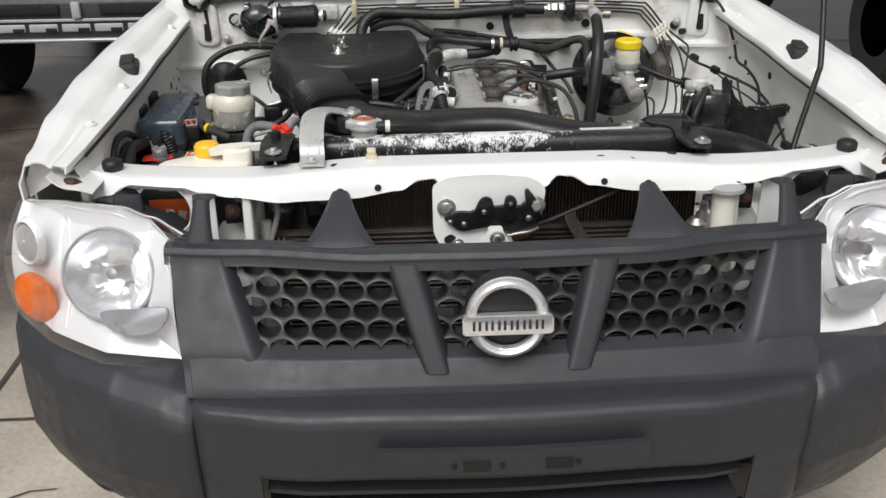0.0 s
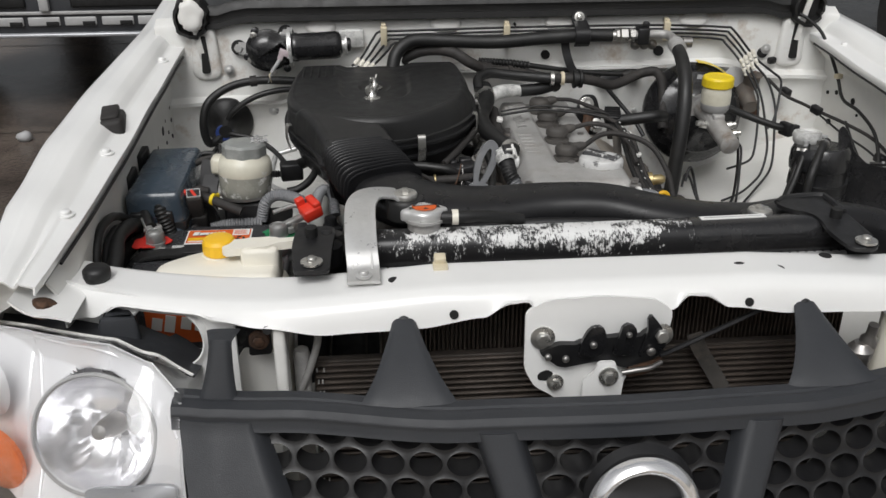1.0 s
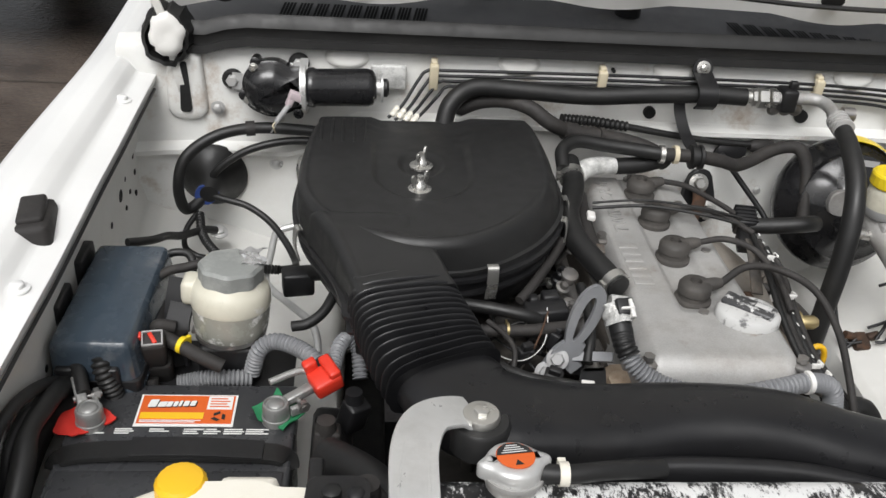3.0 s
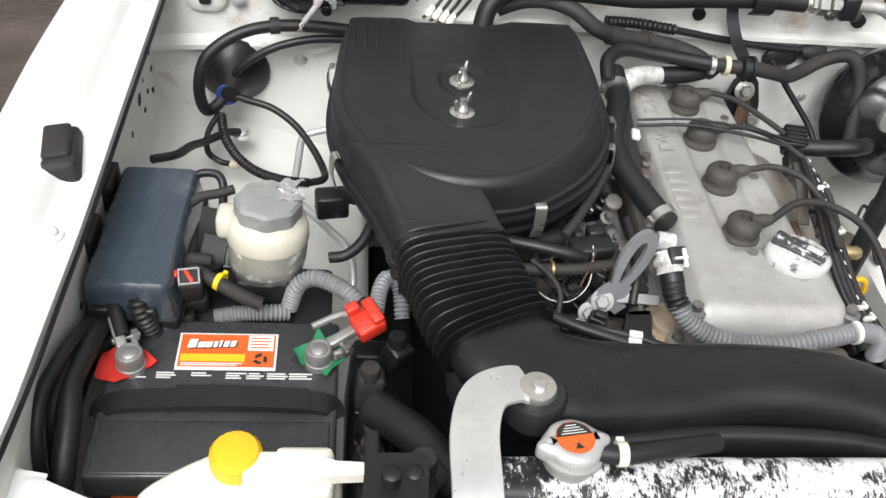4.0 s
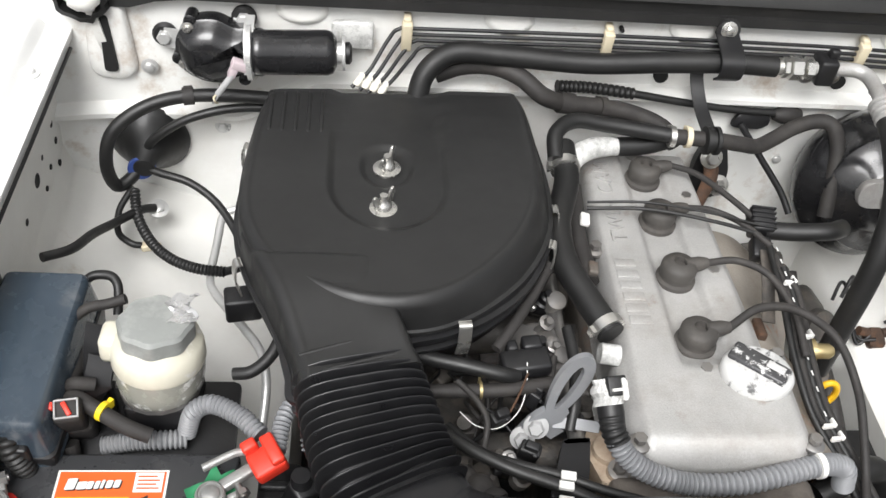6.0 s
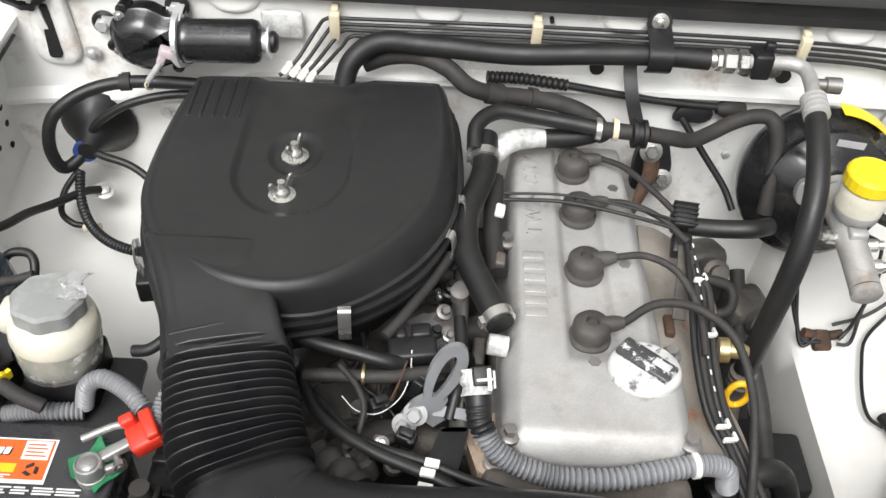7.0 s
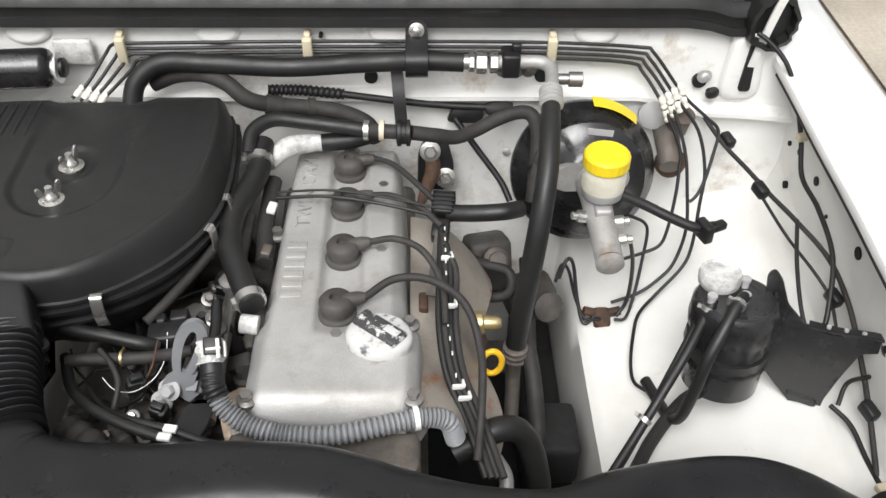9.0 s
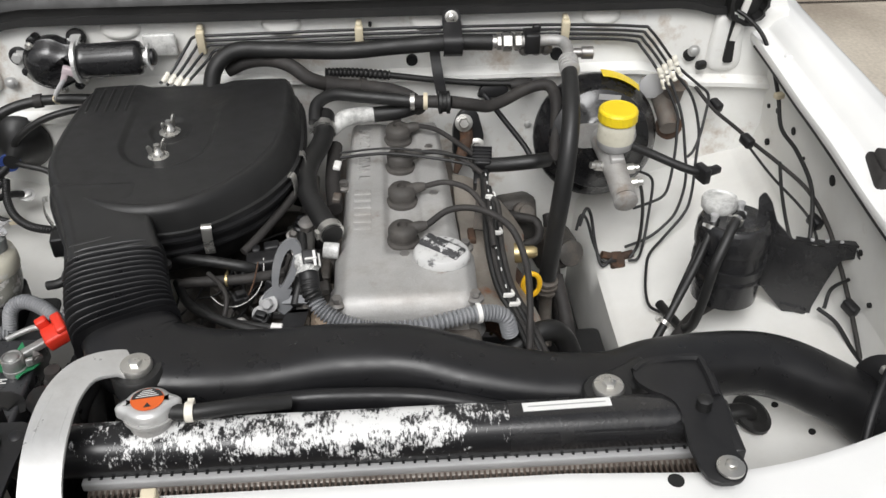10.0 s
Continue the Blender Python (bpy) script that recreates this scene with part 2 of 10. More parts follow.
def splash_paint(name):
    """Black enamel with white paint spattered on: thick along the top and towards one end, thinning to specks."""
    m = bpy.data.materials.new(name)
    m.use_nodes = True
    n, k = m.node_tree.nodes, m.node_tree.links
    p = n["Principled BSDF"]
    tc, sep, mp = n.new("ShaderNodeTexCoord"), n.new("ShaderNodeSeparateXYZ"), n.new("ShaderNodeMapping")
    k.new(tc.outputs["Object"], sep.inputs[0])
    mp.inputs["Scale"].default_value = (1, 0.42, 0.42)
    k.new(tc.outputs["Object"], mp.inputs["Vector"])

    def noise(scale, detail, rough, vec):
        t = n.new("ShaderNodeTexNoise")
        t.inputs["Scale"].default_value, t.inputs["Detail"].default_value, t.inputs["Roughness"].default_value = scale, detail, rough
        k.new(vec, t.inputs["Vector"])
        return t.outputs["Fac"]

    def ranged(v, a, b, lo, hi):
        r = n.new("ShaderNodeMapRange")
        for key, val in (("From Min", a), ("From Max", b), ("To Min", lo), ("To Max", hi)):
            r.inputs[key].default_value = val
        k.new(v, r.inputs["Value"])
        return r.outputs[0]

    def plus(a, b):
        s = n.new("ShaderNodeMath")
        k.new(a, s.inputs[0])
        k.new(b, s.inputs[1])
        return s.outputs[0]

    grain = noise(300, 7, 0.78, mp.outputs[0])
    lumps = ranged(noise(34, 3, 0.6, tc.outputs["Object"]), 0.3, 0.7, -0.15, 0.15)
    high = plus(ranged(sep.outputs["Z"], 0.868, 0.890, -0.16, 0.0), ranged(sep.outputs["Z"], 0.888, 0.905, 0.0, 0.075))
    along = plus(ranged(sep.outputs["X"], -0.29, -0.235, -0.15, 0.0), plus(ranged(sep.outputs["X"], -0.06, 0.02, 0.0, 0.045), ranged(sep.outputs["X"], 0.075, 0.155, 0.0, -0.17)))
    cover = ranged(plus(plus(grain, lumps), plus(high, along)), 0.525, 0.60, 0.0, 1.0)
    x = n.new("ShaderNodeMix")
    x.data_type = "RGBA"
    k.new(cover, x.inputs[0])
    x.inputs[6].default_value, x.inputs[7].default_value = (0.014, 0.014, 0.015, 1), (0.72, 0.72, 0.71, 1)
    k.new(x.outputs[2], p.inputs["Base Color"])
    k.new(ranged(cover, 0, 1, 0.28, 0.5), p.inputs["Roughness"])
    b = n.new("ShaderNodeBump")
    b.inputs["Strength"].default_value, b.inputs["Distance"].default_value = 0.3, 0.001
    k.new(cover, b.inputs["Height"])
    k.new(b.outputs[0], p.inputs["Normal"])
    return m


M["splash"] = splash_paint("white_splashed_black")
M["oilcap"] = painted_over("worn_painted_cap", (0.13, 0.13, 0.13), (0.56, 0.56, 0.55), 1.0, 60, (1, 1, 1), 0.3, 0.37, 0.45)
M["oilgrip"] = painted_over("worn_black_grip", (0.05, 0.05, 0.052), (0.62, 0.62, 0.61), 1.0, 95, (1, 1, 1), 0.35, 0.54, 0.58)
M["foil"] = painted_over("torn_foil", (0.34, 0.34, 0.33), (0.66, 0.66, 0.64), 1.0, 48, (1, 1, 1), 0.3, 0.38, 0.58)


def clear_shell(name, tint=(1, 1, 1), rough=0.02):
    """A thin clear moulding: see-through, with gloss that grows at a glancing angle."""
    m = bpy.data.materials.new(name)
    m.use_nodes = True
    n, k = m.node_tree.nodes, m.node_tree.links
    n.remove(n["Principled BSDF"])
    a, b, x, f, q = n.new("ShaderNodeBsdfTransparent"), n.new("ShaderNodeBsdfGlossy"), n.new("ShaderNodeMixShader"), n.new("ShaderNodeLayerWeight"), n.new("ShaderNodeMapRange")
    a.inputs["Color"].default_value = (*tint, 1)
    b.inputs["Roughness"].default_value = rough
    f.inputs["Blend"].default_value = 0.25
    q.inputs["To Min"].default_value, q.inputs["To Max"].default_value = 0.03, 0.4
    k.new(f.outputs["Facing"], q.inputs["Value"])
    k.new(q.outputs[0], x.inputs[0])
    k.new(a.outputs[0], x.inputs[1])
    k.new(b.outputs[0], x.inputs[2])
    k.new(x.outputs[0], n["Material Output"].inputs["Surface"])
    return m


M["lens"] = clear_shell("clear_polycarbonate")
M["amber"] = glass("amber_lens", (1.0, 0.28, 0.02), 0.12, 1.3)
M["screen"] = glass("windscreen_glass", (0.75, 0.82, 0.80), 0.02, 1.45)


# ---- mesh helpers ----
def thing(name, label, category, at=(0, 0, 0), group="", kind=""):
    ob = new(name)
    ob.empty_display_size = 0.03
    ob.matrix_world = pose(*at)
    return tagged(ob, label, category, group, kind)


def part(name, bm, mat, parent, label="", smooth=46):
    me = bpy.data.meshes.new(name)
    bmesh.ops.recalc_face_normals(bm, faces=bm.faces)
    bm.to_mesh(me)
    bm.free()
    me.materials.append(M[mat] if isinstance(mat, str) else mat)
    if smooth:
        me.polygons.foreach_set("use_smooth", [True] * len(me.polygons))
        me.set_sharp_from_angle(angle=radians(smooth))
    ob = new(name, me)
    if parent is not None:
        ob.parent = parent
        base = Matrix.Identity(4)
        q = parent
        while q:
            base = q.matrix_basis @ base
            q = q.parent
        ob.matrix_parent_inverse = Matrix.Identity(4)
        ob.matrix_basis = base.inverted()
    if label:
        ob["label"] = label
    return ob


def solo(name, bm, mat, label, category, group="", kind="", smooth=46):
    return tagged(part(name, bm, mat, None, "", smooth), label, category, group, kind)


def B():
    return bmesh.new()


def box(bm, c, s, rot=(0, 0, 0), bev=0.0, seg=2, m=None):
    t = bmesh.new()
    bmesh.ops.create_cube(t, size=1)
    bmesh.ops.scale(t, vec=s, verts=t.verts)
    if bev:
        bmesh.ops.bevel(t, geom=list(t.edges), offset=bev, segments=seg, affect="EDGES", profile=0.5)
    return join(bm, t, (m or pose(*c, *rot)))


def join(bm, t, m=None):
    if m is not None:
        bmesh.ops.transform(t, matrix=m, verts=t.verts)
    vs = [bm.verts.new(v.co) for v in t.verts]
    t.verts.index_update()
    for f in t.faces:
        try:
            bm.faces.new([vs[v.index] for v in f.verts])
        except ValueError:
            pass
    t.free()
    return bm


def spline(pts, n=8):
    """Catmull-Rom through the points."""
    p = [Vector(q) for q in pts]
    if len(p) < 3:
        return [p[0].lerp(p[1], i / n) for i in range(n + 1)]
    p = [p[0] * 2 - p[1], *p, p[-1] * 2 - p[-2]]
    out = []
    for a, b, c, d in zip(p, p[1:], p[2:], p[3:]):
        for i in range(n):
            u = i / n
            out.append(0.5 * (2 * b + (c - a) * u + (2 * a - 5 * b + 4 * c - d) * u * u + (3 * b - a - 3 * c + d) * u ** 3))
    return out + [p[-2]]


def ring(bm, pts):
    return [bm.verts.new(q) for q in pts]


def bridge(bm, rings, closed=True, cap=True):
    for a, b in zip(rings, rings[1:]):
        n = len(a)
        for i in range(n if closed else n - 1):
            bm.faces.new((a[i], a[(i + 1) % n], b[(i + 1) % n], b[i]))
    if cap and closed:
        bm.faces.new(rings[0][::-1])
        bm.faces.new(rings[-1])
    return bm


def tube(bm, pts, r, seg=10, n=8, ribs=None, raw=False, flat=1.0):
    """A hose, pipe or wire along a smooth line; r: radius or radii at the points; ribs: (pitch, depth) of corrugation."""
    line = [Vector(q) for q in pts] if raw else spline(pts, n)
    if ribs:
        dense = spline(pts, 60)
        acc, line, step = 0.0, [dense[0]], ribs[0] / 4
        for a, b in zip(dense, dense[1:]):
            acc += (b - a).length
            if acc >= step:
                line.append(b)
                acc = 0.0
    count = len(line)
    rs = [r] * len(pts) if isinstance(r, (int, float)) else list(r)
    up, rings = None, []
    for i, q in enumerate(line):
        d = (line[min(i + 1, count - 1)] - line[max(i - 1, 0)]).normalized()
        if up is None:
            up = Vector((0, 0, 1)) if abs(d.z) < 0.9 else Vector((0, 1, 0))
        up = (up - d * up.dot(d)).normalized()
        side = d.cross(up)
        u = i / max(1, count - 1) * (len(rs) - 1)
        j = min(int(u), len(rs) - 2) if len(rs) > 1 else 0
        rad = rs[j] + (rs[j + 1] - rs[j]) * (u - j) if len(rs) > 1 else rs[0]
        if ribs:
            rad += ribs[1] * (1, 0.5, -1, 0.5)[i % 4] * 0.5
        rings.append(ring(bm, [q + (side * math.cos(a) + up * (flat * math.sin(a))) * rad for a in (2 * math.pi * s / seg for s in range(seg))]))
    return bridge(bm, rings)


def lathe(bm, prof, m, seg=24):
    """A turned shape: (radius, height) pairs about the axis z of m."""
    rings = []
    for r, z in prof:
        rings.append(ring(bm, [m @ Vector((max(r, 1e-4) * math.cos(a), max(r, 1e-4) * math.sin(a), z)) for a in (2 * math.pi * s / seg for s in range(seg))]))
    return bridge(bm, rings)


def axis(at, d, spin=0):
    """A pose at a place whose z axis points along d."""
    return Matrix.Translation(at) @ Vector(d).to_track_quat("Z", "Y").to_matrix().to_4x4() @ pose(0, 0, 0, 0, 0, spin)


def prism(bm, poly, m, depth, bev=0.0, seg=2):
    """A flat outline (x, y) in the plane of m, made depth thick along its z."""
    t = bmesh.new()
    lo = [t.verts.new((x, y, 0)) for x, y in poly]
    hi = [t.verts.new((x, y, depth)) for x, y in poly]
    n = len(poly)
    t.faces.new(lo[::-1])
    t.faces.new(hi)
    for i in range(n):
        t.faces.new((lo[i], lo[(i + 1) % n], hi[(i + 1) % n], hi[i]))
    if bev:
        bmesh.ops.bevel(t, geom=list(t.edges), offset=bev, segments=seg, affect="EDGES", profile=0.5)
    return join(bm, t, m)


def sheet(bm, fn, nu, nv, thick):
    """A curved plate: fn(u, v) gives places for u, v in 0 to 1; it is made thick along its normal."""
    g = [[Vector(fn(i / nu, j / nv)) for j in range(nv + 1)] for i in range(nu + 1)]
    top, low = [], []
    for i in range(nu + 1):
        a, b = [], []
        for j in range(nv + 1):
            du = g[min(i + 1, nu)][j] - g[max(i - 1, 0)][j]
            dv = g[i][min(j + 1, nv)] - g[i][max(j - 1, 0)]
            nn = du.cross(dv)
            nn = nn.normalized() if nn.length > 1e-9 else Vector((0, 0, 1))
            a.append(bm.verts.new(g[i][j]))
            b.append(bm.verts.new(g[i][j] - nn * thick))
        top.append(a)
        low.append(b)
    for i in range(nu):
        for j in range(nv):
            bm.faces.new((top[i][j], top[i + 1][j], top[i + 1][j + 1], top[i][j + 1]))
            bm.faces.new((low[i][j + 1], low[i + 1][j + 1], low[i + 1][j], low[i][j]))
    for i in range(nu):
        bm.faces.new((top[i][0], low[i][0], low[i + 1][0], top[i + 1][0]))
        bm.faces.new((top[i][nv], top[i + 1][nv], low[i + 1][nv], low[i][nv]))
    for j in range(nv):
        bm.faces.new((top[0][j], top[0][j + 1], low[0][j + 1], low[0][j]))
        bm.faces.new((top[nu][j], low[nu][j], low[nu][j + 1], top[nu][j + 1]))
    return bm


def lerp_table(x, rows):
    """Values from rows (x, a, b, ...) at x, straight between the rows."""
    if x <= rows[0][0]:
        return rows[0][1:]
    for p, q in zip(rows, rows[1:]):
        if x <= q[0]:
            u = (x - p[0]) / (q[0] - p[0])
            u = u * u * (3 - 2 * u)
            return tuple(a + (b - a) * u for a, b in zip(p[1:], q[1:]))
    return rows[-1][1:]


def bolt(bm, at, d=(0, 0, 1), r=0.008, h=0.006, washer=True):
    m = axis(at, d)
    if washer:
        lathe(bm, [(r * 1.6, 0), (r * 1.6, h * 0.3), (r * 1.2, h * 0.4)], m, 16)
    lathe(bm, [(r, 0), (r, h), (r * 0.8, h * 1.2)], m, 6)
    return bm


def smooth_outline(pts, n=6):
    p = [Vector((x, y, 0)) for x, y in pts]
    out = []
    c = len(p)
    for i in range(c):
        a, b, cc, d = p[i - 1], p[i], p[(i + 1) % c], p[(i + 2) % c]
        for j in range(n):
            u = j / n
            q = 0.5 * (2 * b + (cc - a) * u + (2 * a - 5 * b + 4 * cc - d) * u * u + (3 * b - a - 3 * cc + d) * u ** 3)
            out.append((q.x, q.y))
    return out


def rounded(pts, r=0.01, n=4):
    """An outline with its corners rounded."""
    out = []
    c = len(pts)
    for i in range(c):
        p0, p1, p2 = Vector(pts[i - 1]), Vector(pts[i]), Vector(pts[(i + 1) % c])
        a, b = (p0 - p1), (p2 - p1)
        k = min(r, a.length * 0.45, b.length * 0.45)
        a, b = p1 + a.normalized() * k, p1 + b.normalized() * k
        for j in range(n + 1):
            u = j / n
            q = a * (1 - u) ** 2 + p1 * 2 * u * (1 - u) + b * u * u
            out.append((q.x, q.y))
    return out


def shells(bm, outline, levels, m=None):
    """Stacked copies of an outline: (height, inset) rows, capped; a moulded lid or box."""
    m = m or Matrix.Identity(4)
    n = len(outline)
    norms = []
    area = sum(outline[i - 1][0] * outline[i][1] - outline[i][0] * outline[i - 1][1] for i in range(n))
    for i in range(n):
        d = Vector(outline[(i + 1) % n]) - Vector(outline[i - 1])
        q = Vector((-d.y, d.x)).normalized() if d.length > 1e-9 else Vector((0, 0))
        norms.append(q if area > 0 else -q)
    rings = [ring(bm, [m @ Vector((x + q.x * ins, y + q.y * ins, z)) for (x, y), q in zip(outline, norms)]) for z, ins in levels]
    return bridge(bm, rings)


def strap(bm, pts, w, t, n=8, up=(0, 0, 1)):
    """A flat bent bar along a line, w wide and t thick."""
    line = spline(pts, n)
    rings = []
    for i, q in enumerate(line):
        d = (line[min(i + 1, len(line) - 1)] - line[max(i - 1, 0)]).normalized()
        s = d.cross(Vector(up)).normalized()
        u = s.cross(d)
        rings.append(ring(bm, [q + s * (a * w / 2) + u * (b * t / 2) for a, b in ((-1, -0.6), (-0.97, -1), (0.97, -1), (1, -0.6), (1, 0.6), (0.97, 1), (-0.97, 1), (-1, 0.6))]))
    return bridge(bm, rings)


# ---- ground ----
def make_ground():
    m = bpy.data.materials.new("wet_concrete")
    m.use_nodes = True
    n, k = m.node_tree.nodes, m.node_tree.links
    p = n["Principled BSDF"]
    tc = n.new("ShaderNodeTexCoord")

    def tex(s, d):
        t = n.new("ShaderNodeTexNoise")
        t.inputs["Scale"].default_value, t.inputs["Detail"].default_value = s, d
        k.new(tc.outputs["Object"], t.inputs["Vector"])
        return t

    def tone(dark, light):
        r = n.new("ShaderNodeValToRGB")
        r.color_ramp.elements[0].position, r.color_ramp.elements[0].color = 0.35, (*dark, 1)
        r.color_ramp.elements[1].position, r.color_ramp.elements[1].color = 0.62, (*light, 1)
        k.new(tex(1.6, 9).outputs["Fac"], r.inputs[0])
        return r.outputs[0]

    # dry concrete in front, rain-wet and stained further back, with a ragged border
    sep, wet, edge = n.new("ShaderNodeSeparateXYZ"), n.new("ShaderNodeMath"), n.new("ShaderNodeMapRange")
    k.new(tc.outputs["Object"], sep.inputs[0])
    wet.operation = "MULTIPLY_ADD"
    k.new(tex(1.1, 6).outputs["Fac"], wet.inputs[0])
    wet.inputs[1].default_value = 1.6
    # right side shifted to the pale tone: lit ground put into the colour
    over, back = n.new("ShaderNodeMapRange"), n.new("ShaderNodeMath")
    over.inputs["From Min"].default_value, over.inputs["From Max"].default_value, over.inputs["To Max"].default_value = 0.6, 1.6, 3.5
    k.new(sep.outputs["X"], over.inputs["Value"])
    back.operation = "SUBTRACT"
    k.new(sep.outputs["Y"], back.inputs[0])
    k.new(over.outputs[0], back.inputs[1])
    k.new(back.outputs[0], wet.inputs[2])
    edge.inputs["From Min"].default_value, edge.inputs["From Max"].default_value = 1.5, 2.1
    k.new(wet.outputs[0], edge.inputs["Value"])

    def mix(fac, a, b, kind="MIX"):
        x = n.new("ShaderNodeMix")
        x.data_type, x.blend_type = "RGBA", kind
        if isinstance(fac, float):
            x.inputs[0].default_value = fac
        else:
            k.new(fac, x.inputs[0])
        k.new(a, x.inputs[6])
        k.new(b, x.inputs[7])
        return x.outputs[2]

    col = mix(edge.outputs[0], tone((0.38, 0.325, 0.26), (0.66, 0.59, 0.49)), tone((0.055, 0.043, 0.036), (0.19, 0.155, 0.13)))
    k.new(mix(0.45, col, tex(60, 6).outputs["Fac"], "MULTIPLY"), p.inputs["Base Color"])
    g = n.new("ShaderNodeMapRange")
    g.inputs["From Min"].default_value, g.inputs["From Max"].default_value = 0.0, 1.0
    g.inputs["To Min"].default_value, g.inputs["To Max"].default_value = 0.55, 0.16
    k.new(edge.outputs[0], g.inputs["Value"])
    k.new(g.outputs[0], p.inputs["Roughness"])
    b = n.new("ShaderNodeBump")
    b.inputs["Strength"].default_value, b.inputs["Distance"].default_value = 0.4, 0.01
    k.new(tex(45, 8).outputs["Fac"], b.inputs["Height"])
    k.new(b.outputs[0], p.inputs["Normal"])
    bm = B()
    for v in ((-900, -900, 0), (900, -900, 0), (900, 900, 0), (-900, 900, 0)):
        bm.verts.new(v)
    bm.faces.new(bm.verts)
    tagged(part("ground", bm, m, None), "wet stained concrete yard", "ground", kind="structure")


make_ground()


# slabs of the yard: open dirt-filled joints and a few cracks
def make_joints():
    rnd = random.Random(4)
    bm = B()

    def crack(a, b, w, wander):
        n = 14
        a, b = Vector(a), Vector(b)
        side = Vector((-(b - a).y, (b - a).x)).normalized()
        rows = []
        for i in range(n + 1):
            p = a + (b - a) * (i / n) + side * rnd.uniform(-wander, wander)
            h = w * rnd.uniform(0.6, 1.3)
            rows.append([bm.verts.new((*(p + side * h), 0.004)), bm.verts.new((*(p - side * h), 0.004))])
        for r0, r1 in zip(rows, rows[1:]):
            bm.faces.new((r0[0], r0[1], r1[1], r1[0]))

    for y in (-2.4, 0.613, 3.4, 5.2):
        crack((-8, y), (8, y + 0.05), 0.007, 0.004)
    for x in (-4.2, -1.335, 1.75, 4.6):
        crack((x, -5), (x + 0.06, 9), 0.007, 0.006)
    for a, b in (((-1.60, -0.1), (-1.02, 0.35)), ((-1.5, 0.40), (-1.05, 0.10)), ((1.0, -0.2), (1.6, 0.3))):
        crack(a, b, 0.004, 0.03)
    tagged(part("ground_joint", bm, "joint", None), "dark dirt-filled joints and cracks between the yard slabs", "ground", kind="structure")


make_joints()

# unseen plain wall ahead of the truck, added to darken reflections in the chrome
bm = B()
box(bm, (0, -13.0, 2.1), (60, 0.25, 4.2), bev=0.02)
tagged(part("wall_unseen", bm, material("weathered_render", (0.16, 0.155, 0.15), 0.8, var=0.3, bump=0.3, dirt=(0.08, 0.075, 0.07), dirt_amount=0.5, dirt_scale=0.8), None), "plain dark grey wall, unseen, added for reflections", "wall", kind="structure")

# ---- truck body ----
truck = thing("pickup_truck", "white pickup truck with its hood raised and engine bay open", "truck", (0, 0.3, 0))


def support_line(x):
    """Rear shift and top height of the front crossmember at x."""
    a = abs(x)
    return 0.125 * max(0, (a - 0.38) / 0.36) ** 1.6, 0.897 - 0.035 * max(0, (a - 0.22) / 0.5)


